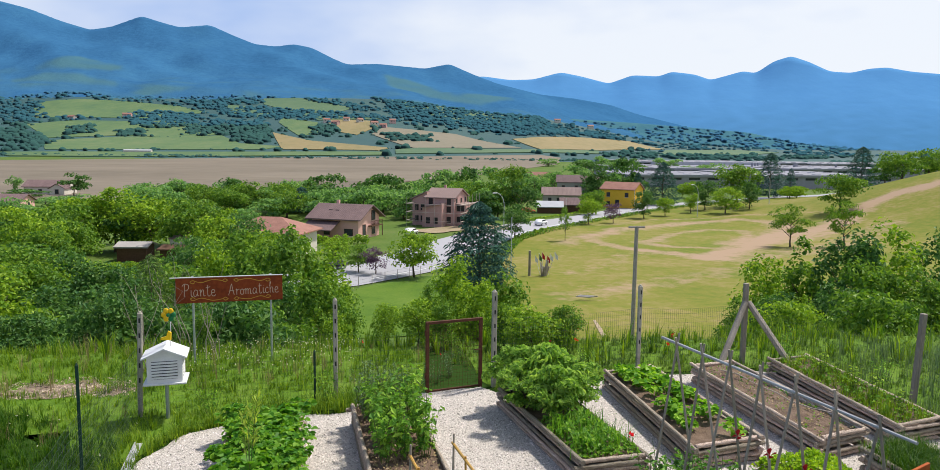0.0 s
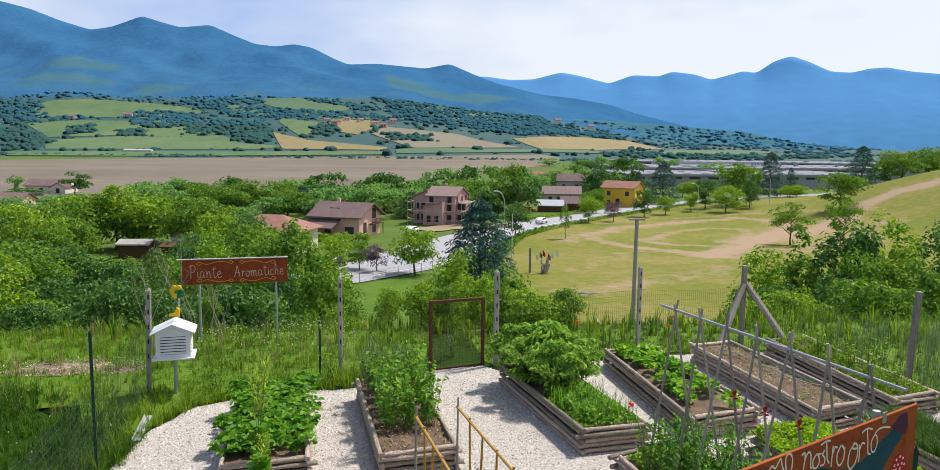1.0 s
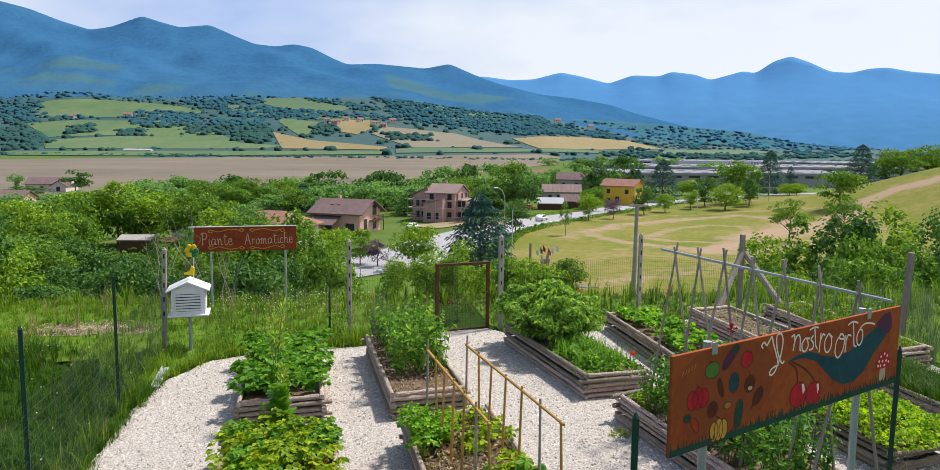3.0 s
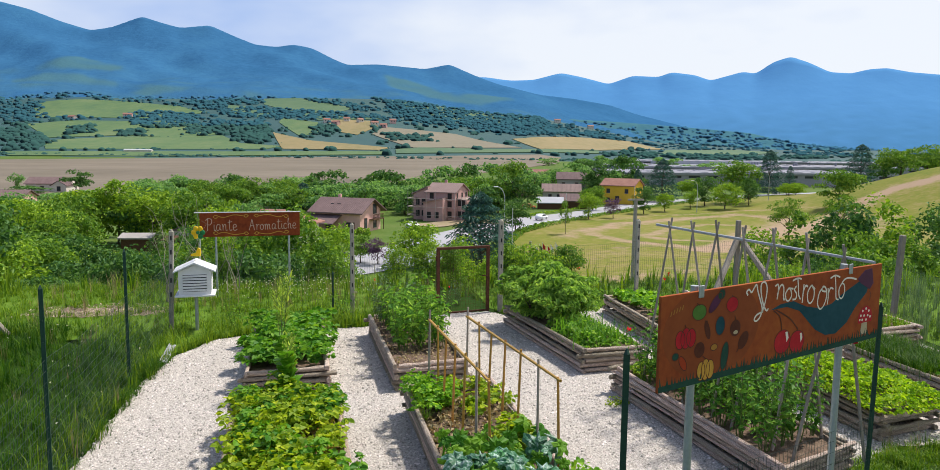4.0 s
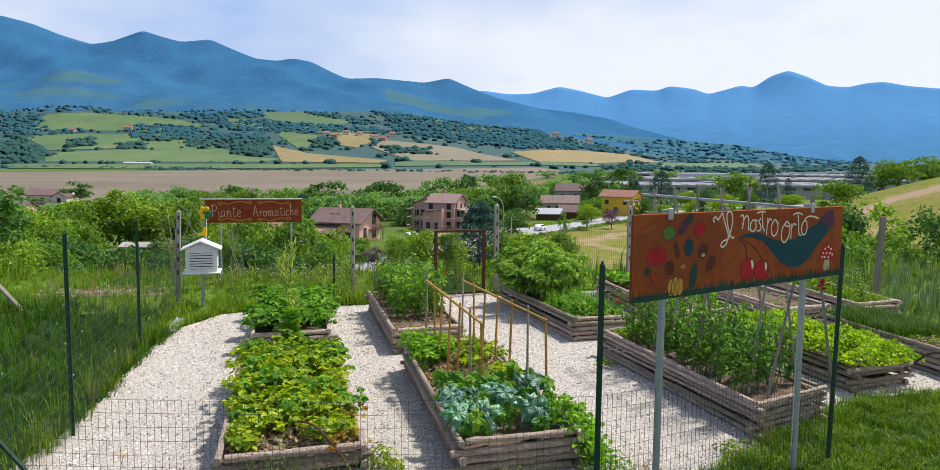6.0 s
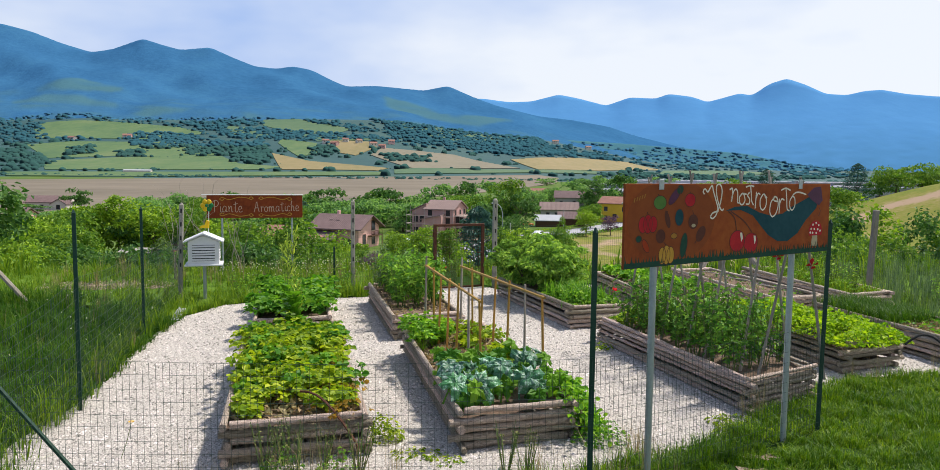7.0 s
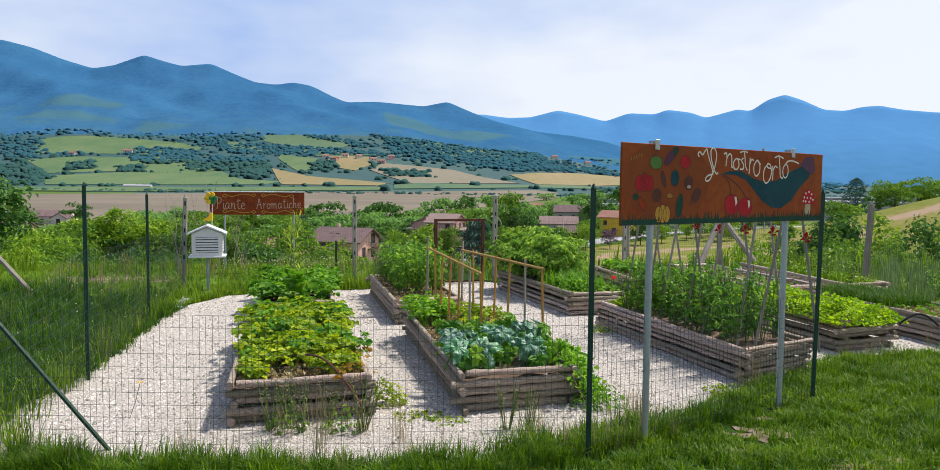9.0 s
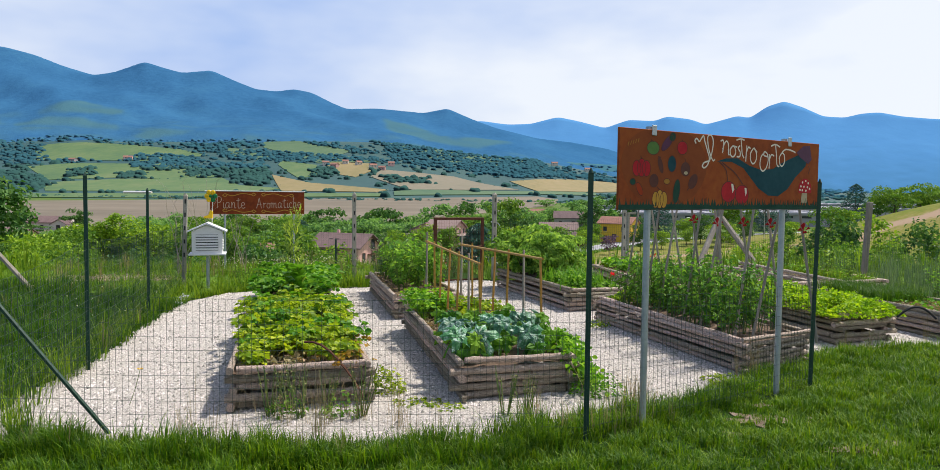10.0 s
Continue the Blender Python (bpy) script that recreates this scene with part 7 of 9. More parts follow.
def t_post(x, y, h, m_name="green_iron", lean=(0.0, 0.0)):
    """A green steel fence post of T section with a pointed head."""
    bm = bmesh.new()
    for x0, y0, x1, y1 in ((-0.022, -0.004, 0.022, 0.004), (-0.004, 0.0041, 0.004, 0.03)):
        r = bmesh.ops.create_cube(bm, size=1.0)
        for v in r["verts"]:
            z = h if v.co.z > 0 else 0.0
            v.co = ((x0 + x1) / 2 + v.co.x * (x1 - x0) + lean[0] * z, (y0 + y1) / 2 + v.co.y * (y1 - y0) + lean[1] * z, z)
    tube(bm, (lean[0] * h, lean[1] * h, h), (lean[0] * h, lean[1] * h, h + 0.04), 0.022, 0.006, 4)
    for k in range(8):
        z = 0.3 + k * (h - 0.4) / 8
        box(bm, -0.01 + lean[0] * z, -0.011, z, 0.01 + lean[0] * z, -0.0045, z + 0.02)
    ob = part("fence_post", bm, M[m_name], None, "", m=pose(x, y, 0.03))
    return tagged(ob, "dark green steel fence post", "fence post", group="steel fence posts")


def concrete_post(x, y, h, lean=(0.0, 0.0), w=0.085):
    """A slim concrete vineyard post with a row of dark plates for its holes."""
    e = thing("concrete_post", "slim lichened concrete post of the fence", "fence post", pose(x, y, 0.0, math.degrees(-lean[1]), math.degrees(lean[0]), 12), group="concrete fence posts")
    bm = bmesh.new()
    box(bm, -w / 2, -w / 2, -0.1, w / 2, w / 2, h, bevel=0.012)
    part("shaft", bm, M["concrete"], e)
    bm = bmesh.new()
    tube(bm, (0, 0, h), (0, 0, h + 0.03), w * 0.45, w * 0.25, 6)
    part("cap", bm, M["concrete"], e)
    for k in range(5):
        bm = bmesh.new()
        z = h * (0.35 + 0.14 * k)
        box(bm, -0.014, -w / 2 - 0.003, z, 0.014, -w / 2 + 0.003, z + 0.09)
        # raised dark plate for the shade within a hole
        part("slot", bm, M["dark"], e)
    return e


concrete_post(-5.34, 18.70, 2.02, (0.03, 0.0))
concrete_post(-1.84, 19.68, 2.08)
concrete_post(1.41, 20.42, 2.11, w=0.1)
concrete_post(4.80, 21.41, 2.05)
FRONT = [(-3.66, 9.05), (1.318, 8.95), (4.10, 10.62)]
LEFT = [(-3.66, 9.05), (-3.885, 11.36), (-4.67, 15.11), (-5.34, 18.70)]
t_post(1.318, 8.95, 2.24)
t_post(4.10, 10.62, 2.22, lean=(0.012, 0.0))
t_post(-3.885, 11.36, 2.22)
t_post(-4.67, 15.11, 2.07)
t_post(-3.66, 9.05, 1.5)
t_post(-2.25, 19.62, 1.0)
bm = bmesh.new()
tube(bm, (-2.66, 9.14, 0.03), (-3.64, 9.07, 1.3), 0.02, seg=6)
tagged(part("brace_strut", bm, M["green_iron"]), "slanting green steel strut bracing the corner post", "strut")


def fence(name, pts, heights, label):
    e = thing(name, label, "fence")
    for (p, q), (h0, h1) in zip(zip(pts, pts[1:]), zip(heights, heights[1:])):
        wire_panel("wire_mesh", p, q, 0.04, h0, h1, "", parent=e, sag=0.06)
    return e


fence("wire_fence", FRONT, (1.22, 1.22, 1.15), "sagging green welded-wire fence along the grass verge")
fence("wire_fence", LEFT, (1.25, 1.5, 1.4, 1.35), "green welded-wire fence between steel posts in tall grass")
fence("wire_fence", [(-5.34, 18.70), (-1.84, 19.68), (-0.06, 19.98)], (1.4, 1.35, 1.3), "green welded-wire fence between concrete posts")
fence("wire_fence", [(1.41, 20.42), (4.80, 21.41), (7.52, 22.07), (9.54, 18.73), (10.4, 12.5)], (1.5, 1.5, 1.45, 1.3, 1.3), "green welded-wire fence between concrete and wooden posts")


def gate():
    e = thing("garden_gate", "rusty iron gate with wire mesh, closed", "gate", pose(0.0, 20.0, 0.05, 0, 0, 20.7))
    w, h = 1.2, 1.5
    for name, b in (("stile", (-0.035, -0.03, -0.05, 0.035, 0.03, h)), ("stile", (w - 0.035, -0.03, -0.05, w + 0.035, 0.03, h)), ("top_rail", (0.036, -0.025, h - 0.06, w - 0.036, 0.025, h - 0.002)), ("bottom_rail", (0.036, -0.02, 0.0, w - 0.036, 0.02, 0.04))):
        part(name, box(bmesh.new(), *b, bevel=0.006), M["rust"], e)
    wm = wire_panel("mesh", (0.04, 0), (w - 0.04, 0), 0.04, h - 0.1, h - 0.1, "", gap=0.06, rung=0.075, r=0.0014, parent=e)
    wm.data.materials.clear()
    wm.data.materials.append(M["rust"])
    part("latch", tube(bmesh.new(), (w - 0.16, -0.045, 0.82), (w - 0.02, -0.045, 0.82), 0.012), M["rust"], e)
    part("hinge", tube(bmesh.new(), (-0.045, 0, 0.3), (-0.045, 0, 0.42), 0.016), M["rust"], e)
    part("hinge", tube(bmesh.new(), (-0.045, 0, 1.2), (-0.045, 0, 1.32), 0.016), M["rust"], e)


gate()


def corner_post():
    e = thing("braced_corner_post", "grey wooden corner post with two slanting braces", "fence post", pose(7.52, 22.07, 0))
    part("post", box(bmesh.new(), -0.055, -0.055, -0.1, 0.055, 0.055, 2.0, bevel=0.012), M["pole"], e)
    part("brace", tube(bmesh.new(), (-0.03, -0.06, 1.55), (-1.02, -0.98, 0.0), 0.072, 0.078, 7), M["pole"], e)
    part("brace", tube(bmesh.new(), (0.06, -0.03, 1.55), (0.86, -1.15, 0.0), 0.072, 0.078, 7), M["pole"], e)


corner_post()
ob = part("wooden_post", box(bmesh.new(), -0.055, -0.05, -0.1, 0.055, 0.05, 2.02, bevel=0.012), M["pole"], m=pose(9.50, 18.73, 0, 0, 3.0, 10))
tagged(ob, "leaning grey wooden fence post", "fence post")


# ---- trellises ----
def pole_trellis():
    e = thing("pole_trellis", "tent-shaped trellis of grey poles with a ridge rail", "trellis")
    a, b = Vector((3.30, 14.45, 2.60)), Vector((4.28, 11.45, 2.58))
    d = (b - a).normalized()
    side = Vector((-d.y, d.x, 0))
    part("ridge_rail", tube(bmesh.new(), a - d * 0.25, b + d * 0.3, 0.02, 0.016, 8), M["steel_dull"], e)
    rnd = random.Random(3)
    for i in range(7):
        c = a + (b - a) * (i + 0.15) / 6.3
        for sgn in (-1, 1):
            foot = c + side * sgn * rnd.uniform(0.36, 0.44) + d * rnd.uniform(-0.12, 0.12)
            foot.z = 0.34
            head = c - side * sgn * 0.05 + d * (0.028 * sgn)
            head.z = c.z + rnd.uniform(0.08, 0.22)
            part("pole", tube(bmesh.new(), foot, head, 0.018, 0.014, 7), M["pole"], e)
            if sgn > 0 and i > 1:
                bm = bmesh.new()
                q = foot.lerp(head, 0.57)
                for k in range(4):
                    t = q + Vector((0.05 * math.cos(k * 1.7), -0.03, 0.05 * math.sin(k * 1.7)))
                    bm.faces.new([bm.verts.new(p) for p in (q + Vector((0, -0.025, 0)), t + Vector((0.03, 0, 0.02)), t + Vector((0.0, -0.02, 0.05)), t + Vector((-0.03, 0, 0.01)))])
                part("ribbon", bm, M["red"], e, "red and white ribbon tied to a pole")


M["steel_dull"] = material("dull_grey_pipe", ((0.30, 0.31, 0.32), (0.42, 0.43, 0.44)), scale=6, fine=30, bump=0.1, rough=0.6)
pole_trellis()


def cane_row(a, b, n, label, dark_first):
    e = thing("cane_trellis", label, "trellis", group="cane trellises in the courgette bed")
    a, b = Vector(a), Vector(b)
    rnd = random.Random(n)
    off = Vector((0.0, 0.02, 0))
    part("top_cane", tube(bmesh.new(), a - (b - a) * 0.02, b + (b - a) * 0.02, 0.019, 0.015, 7), M["bamboo"], e)
    for i in range(n):
        c = a + (b - a) * i / (n - 1) + off
        foot = Vector((c.x + rnd.uniform(-0.04, 0.04), c.y + rnd.uniform(-0.05, 0.05), 0.36))
        first = i == 0 and dark_first
        bm = tube(bmesh.new(), foot, (c.x, c.y, c.z + (0.14 if first else rnd.uniform(0.01, 0.07))), 0.0165 if not first else 0.018, 0.0135, 7)
        for k in range(1, 4):
            q = foot.lerp(c, k / 4)
            tube(bm, q - Vector((0, 0, 0.006)), q + Vector((0, 0, 0.006)), 0.016, seg=7)
        part("cane", bm, M["pole" if first or rnd.random() < 0.1 else "bamboo"], e)


cane_row((0.44, 14.25, 1.31), (1.24, 11.25, 1.36), 7, "row of yellow bamboo canes tied to a top cane", True)
cane_row((-0.09, 13.70, 1.39), (0.55, 11.45, 1.28), 7, "shorter row of yellow bamboo canes with a top cane", True)


# ---- signs and the white box ----
def on_board(e, name, bm, mat, label=""):
    return part(name, bm, M[mat], e, label)


def oval(cx, cy, rx, ry, turn=0.0, n=20, wob=0.0):
    c, s = math.cos(turn), math.sin(turn)
    pts = []
    for k in range(n):
        a = 2 * math.pi * k / n
        w = 1 + wob * math.sin(a * 3)
        x, y = rx * w * math.cos(a), ry * w * math.sin(a)
        pts.append((cx + c * x - s * y, cy + s * x + c * y))
    return pts


def stroke(bm, pts, w, z):
    """A painted line of even width through the points, flat on a board."""
    P = [Vector((x, y)) for x, y in pts]
    fine = []
    for i in range(len(P) - 1):
        p0, p1, p2, p3 = P[max(i - 1, 0)], P[i], P[i + 1], P[min(i + 2, len(P) - 1)]
        for k in range(6):
            t = k / 6
            fine.append(0.5 * ((2 * p1) + (p2 - p0) * t + (2 * p0 - 5 * p1 + 4 * p2 - p3) * t * t + (3 * p1 - p0 - 3 * p2 + p3) * t ** 3))
    fine.append(P[-1])
    prev = None
    for i, p in enumerate(fine):
        q = fine[min(i + 1, len(fine) - 1)] - fine[max(i - 1, 0)]
        if q.length < 1e-6:
            continue
        nrm = Vector((-q.y, q.x)).normalized() * w / 2
        cur = [bm.verts.new((p.x + nrm.x, p.y + nrm.y, z)), bm.verts.new((p.x - nrm.x, p.y - nrm.y, z))]
        if prev:
            bm.faces.new((prev[0], prev[1], cur[1], cur[0]))
        prev = cur
    return bm


# handwritten letters: strokes in a box one unit high (x-height 0.5)
GLYPHS = {
    "I": (0.5, [[(0.0, 0.82), (0.1, 0.98), (0.28, 0.9), (0.36, 1.0), (0.34, 0.6), (0.28, 0.15), (0.15, -0.05), (0.05, 0.08), (0.2, 0.25), (0.42, 0.3)]]),
    "l": (0.28, [[(0.0, 0.1), (0.12, 0.5), (0.2, 0.95), (0.1, 0.98), (0.06, 0.6), (0.08, 0.1), (0.18, 0.0), (0.28, 0.1)]]),
    "n": (0.42, [[(0.0, 0.45), (0.05, 0.5), (0.07, 0.0)], [(0.07, 0.25), (0.18, 0.5), (0.28, 0.45), (0.3, 0.05), (0.42, 0.05)]]),
    "o": (0.38, [[(0.18, 0.5), (0.04, 0.4), (0.02, 0.15), (0.14, 0.0), (0.28, 0.1), (0.3, 0.38), (0.18, 0.5), (0.26, 0.42), (0.4, 0.44)]]),
    "s": (0.32, [[(0.26, 0.44), (0.14, 0.52), (0.06, 0.38), (0.2, 0.24), (0.24, 0.08), (0.12, 0.0), (0.0, 0.08)]]),
    "t": (0.34, [[(0.14, 0.9), (0.12, 0.4), (0.14, 0.06), (0.24, 0.0), (0.32, 0.1)], [(-0.02, 0.66), (0.14, 0.7), (0.32, 0.74)]]),
    "r": (0.32, [[(0.0, 0.45), (0.06, 0.5), (0.07, 0.0)], [(0.07, 0.3), (0.16, 0.48), (0.3, 0.46)]]),
    "P": (0.5, [[(0.14, 1.0), (0.12, 0.5), (0.1, 0.0)], [(-0.04, 0.85), (0.14, 1.02), (0.4, 0.95), (0.44, 0.7), (0.3, 0.5), (0.12, 0.5)]]),
    "i": (0.2, [[(0.06, 0.5), (0.06, 0.1), (0.14, 0.0), (0.22, 0.08)], [(0.06, 0.68), (0.07, 0.72)]]),
    "a": (0.42, [[(0.3, 0.46), (0.14, 0.52), (0.02, 0.3), (0.06, 0.04), (0.2, 0.04), (0.3, 0.3), (0.31, 0.48), (0.31, 0.1), (0.42, 0.04)]]),
    "e": (0.36, [[(0.02, 0.24), (0.26, 0.3), (0.24, 0.48), (0.1, 0.5), (0.02, 0.28), (0.08, 0.04), (0.22, 0.0), (0.34, 0.1)]]),
    "A": (0.56, [[(0.0, 0.0), (0.14, 0.5), (0.26, 1.0), (0.36, 0.5), (0.48, 0.0)], [(0.06, 0.36), (0.26, 0.42), (0.46, 0.38)]]),
    "m": (0.58, [[(0.0, 0.45), (0.05, 0.5), (0.06, 0.0)], [(0.06, 0.3), (0.16, 0.5), (0.24, 0.4), (0.25, 0.0)], [(0.25, 0.3), (0.36, 0.5), (0.45, 0.4), (0.46, 0.05), (0.56, 0.05)]]),
    "c": (0.34, [[(0.28, 0.42), (0.16, 0.52), (0.03, 0.34), (0.05, 0.08), (0.18, 0.0), (0.32, 0.1)]]),
    "h": (0.4, [[(0.0, 0.6), (0.1, 0.95), (0.04, 0.9), (0.05, 0.0)], [(0.05, 0.3), (0.16, 0.5), (0.27, 0.42), (0.28, 0.04), (0.4, 0.05)]]),
}


def lettering(e, word, x, y, size, w, z, mat, rise=0.0):
    bm = bmesh.new()
    for ch in word:
        adv, strokes = GLYPHS[ch]
        for s in strokes:
            stroke(bm, [(x + px * size, y + py * size) for px, py in s], w, z)
        x += adv * size * 1.12
        y += rise * adv * size
    on_board(e, "lettering", bm, mat, "painted word " + word)


def script(e, word, strokes, z, w=0.0145):
    """A word in flowing brush strokes."""
    bm = bmesh.new()
    for st in strokes:
        stroke(bm, st, w, z)
    on_board(e, "lettering", bm, "cream", "cream painted word " + word)


def board_frame(p, q, z):
    ex = (Vector((*q, 0)) - Vector((*p, 0))).normalized()
    ez = ex.cross(Vector((0, 0, 1)))
    return Matrix(((ex.x, 0, ez.x, p[0]), (ex.y, 0, ez.y, p[1]), (ex.z, 1, ez.z, z), (0, 0, 0, 1)))


def garden_sign():
    e = thing("garden_sign", "rust-red painted garden sign with vegetables on two steel posts", "sign", board_frame((1.558, 9.03), (4.09, 10.612), 1.965))
    W, H, Z = 2.985, 0.69, 0.0145
    on_board(e, "board", box(bmesh.new(), 0, 0, -0.012, W, H, 0.0125, bevel=0.003), "board", "rust-red board with painted vegetables")
    for x in (0.42, 2.44):
        on_board(e, "post", tube(bmesh.new(), (x, -1.965, -0.045), (x, H + 0.03, -0.045), 0.03, seg=12), "steel", "galvanised steel post")
        on_board(e, "clip", box(bmesh.new(), x - 0.03, H - 0.05, 0.0128, x + 0.03, H + 0.04, 0.02, bevel=0.003), "steel")
    sw = [(1.281, 0.448), (1.414, 0.482), (1.594, 0.489), (1.779, 0.425), (1.968, 0.389), (2.162, 0.403), (2.327, 0.472), (2.598, 0.558), (2.789, 0.562), (2.737, 0.445), (2.563, 0.331), (2.427, 0.206), (2.260, 0.131), (2.097, 0.139), (1.936, 0.206), (1.810, 0.302), (1.686, 0.397), (1.503, 0.451)]
    on_board(e, "painted_leaf", poly_plate(bmesh.new(), sw, 0.0128, 0.0138), "teal", "broad dark teal painted leaf")
    on_board(e, "painted_blot", poly_plate(bmesh.new(), [(2.570, 0.583), (2.684, 0.653), (2.807, 0.664), (2.849, 0.522), (2.786, 0.472), (2.632, 0.538)], 0.0128, 0.0143), "purple_paint")
    rnd = random.Random(8)
    bm = poly_plate(bmesh.new(), [(0.002, 0.002), (W - 0.002, 0.002), (W - 0.002, 0.04), (W * 0.75, 0.05), (W * 0.5, 0.035), (W * 0.25, 0.05), (0.002, 0.045)], 0.0128, 0.0134)
    for k in range(150):
        x, h, s = 0.02 + (W - 0.04) * (k + rnd.random()) / 150, rnd.uniform(0.05, 0.115), rnd.uniform(-0.02, 0.02)
        poly_plate(bm, [(x - 0.011, 0.03), (x + 0.011, 0.03), (min(W - 0.004, max(0.004, x + s)), h)], 0.0128, 0.0135 + 0.00001 * k)
    on_board(e, "painted_grass", bm, "grass_paint", "dark green painted grass along the lower edge")
    halo = [(max(0.012, x), min(H - 0.006, max(0.075, y))) for x, y in oval(0.582, 0.378, 0.555, 0.356, 0.0, 36, 0.02)]
    on_board(e, "painted_ground", poly_plate(bmesh.new(), halo, 0.0128, 0.0131), "board_ochre", "brown painted ground behind the vegetables")
    for nm, pts, mt in (
        ("painted_apple", oval(0.411, 0.534, 0.078, 0.058, 0.00), "green_paint"),
        ("painted_aubergine", oval(0.590, 0.586, 0.096, 0.039, 0.75), "purple_paint"),
        ("painted_aubergine_cap", oval(0.657, 0.641, 0.043, 0.036, 0.60), "grass_paint"),
        ("painted_apple", oval(0.791, 0.551, 0.069, 0.058, 0.00), "red"),
        ("painted_chilli", oval(0.510, 0.389, 0.026, 0.071, 0.35), "brown"),
        ("painted_leaf", oval(0.657, 0.405, 0.054, 0.071, 0.00), "teal"),
        ("painted_chestnut", oval(0.840, 0.363, 0.061, 0.061, 0.00), "brown"),
        ("painted_chestnut_base", oval(0.846, 0.330, 0.030, 0.018, 0.00), "cream_dim"),
        ("painted_strawberry", oval(0.429, 0.253, 0.055, 0.056, 0.00), "brown"),
        ("painted_nut", oval(0.596, 0.250, 0.040, 0.025, 0.00), "gold_dim"),
        ("painted_dry_leaf", oval(0.946, 0.255, 0.048, 0.076, -0.70), "brown"),
        ("painted_carrot", oval(0.251, 0.179, 0.031, 0.063, 0.60), "red_dim"),
        ("painted_carrot_top", oval(0.167, 0.240, 0.035, 0.028, 0.00), "grass_paint"),
        ("painted_cucumber", oval(0.725, 0.164, 0.044, 0.108, -0.15), "grass_paint"),
    ):
        k = 0.0143 if nm.endswith(("cap", "base", "top")) else 0.0138
        on_board(e, nm, poly_plate(bmesh.new(), pts, 0.0129, k), mt)
        on_board(e, "painted_outline", stroke(bmesh.new(), pts + pts[:1], 0.006, Z), "brown")
    for mt, lobes in (("red", (oval(0.212, 0.355, 0.051, 0.067, 0.00), oval(0.331, 0.356, 0.052, 0.068, 0.00), oval(0.271, 0.360, 0.052, 0.077, 0.00))), ("gold", (oval(0.456, 0.089, 0.045, 0.071, 0.00), oval(0.560, 0.089, 0.046, 0.072, 0.00), oval(0.508, 0.094, 0.046, 0.081, 0.00)))):
        bm = bmesh.new()
        for k, pts in enumerate(lobes):
            poly_plate(bm, pts, 0.0129, 0.0136 + 0.0002 * k)
        pepper = on_board(e, "painted_pepper", bm, mt)
        for pts in lobes:
            on_board(e, "painted_outline", stroke(bmesh.new(), pts + pts[:1], 0.006, Z), "brown")
    for pts in (
        [(0.271, 0.435), (0.256, 0.461)],
        [(0.508, 0.173), (0.468, 0.202)],
        [(0.411, 0.586), (0.379, 0.603)],
        [(0.791, 0.606), (0.785, 0.623)],
        [(0.840, 0.426), (0.826, 0.462)],
        [(0.510, 0.456), (0.474, 0.463)],
        [(0.868, 0.173), (0.909, 0.218), (0.946, 0.264), (0.985, 0.310)],
    ):
        on_board(e, "painted_stalk", stroke(bmesh.new(), pts, 0.009, Z + 0.0002), "brown")
    for pts, shine in ((oval(1.467, 0.168, 0.111, 0.098, 0.00), [(1.503, 0.244), (1.534, 0.244), (1.552, 0.191), (1.527, 0.157), (1.515, 0.200)]), (oval(1.674, 0.143, 0.105, 0.092, 0.00), [(1.711, 0.210), (1.742, 0.206), (1.751, 0.162), (1.729, 0.129), (1.720, 0.171)])):
        on_board(e, "painted_cherry", poly_plate(bmesh.new(), pts, 0.0129, 0.0138), "red")
        on_board(e, "painted_outline", stroke(bmesh.new(), pts + pts[:1], 0.007, Z), "brown")
        on_board(e, "painted_shine", poly_plate(bmesh.new(), shine, 0.0139, 0.0144), "cream")
    on_board(e, "painted_stalk", stroke(bmesh.new(), [(1.449, 0.266), (1.414, 0.378), (1.319, 0.443)], 0.012, Z + 0.0001), "brown")
    on_board(e, "painted_stalk", stroke(bmesh.new(), [(1.680, 0.244), (1.549, 0.352), (1.354, 0.443)], 0.012, Z + 0.0001), "brown")
    on_board(e, "painted_stalk", stroke(bmesh.new(), [(2.786, 0.456), (2.814, 0.415), (2.786, 0.364)], 0.008, Z + 0.0001), "brown")
    cap = [(2.634, 0.170), (2.626, 0.200), (2.627, 0.230), (2.637, 0.259), (2.656, 0.284), (2.681, 0.304), (2.711, 0.316), (2.744, 0.321), (2.776, 0.317), (2.807, 0.304), (2.832, 0.285), (2.851, 0.260), (2.861, 0.230), (2.863, 0.200), (2.855, 0.170)]
    on_board(e, "painted_mushroom_cap", poly_plate(bmesh.new(), cap, 0.0129, 0.0141), "red", "red painted mushroom cap")
    on_board(e, "painted_mushroom_stem", poly_plate(bmesh.new(), [(2.674, 0.064), (2.793, 0.063), (2.779, 0.194), (2.695, 0.194)], 0.0129, 0.0138), "cream_dim")
    for x, y in [(2.695, 0.280), (2.751, 0.296), (2.800, 0.272), (2.667, 0.239), (2.723, 0.235), (2.786, 0.231), (2.828, 0.215), (2.695, 0.198), (2.761, 0.194), (2.653, 0.202)]:
        on_board(e, "painted_dot", poly_plate(bmesh.new(), oval(x, y, 0.014, 0.012, n=8), 0.0142, Z), "cream")
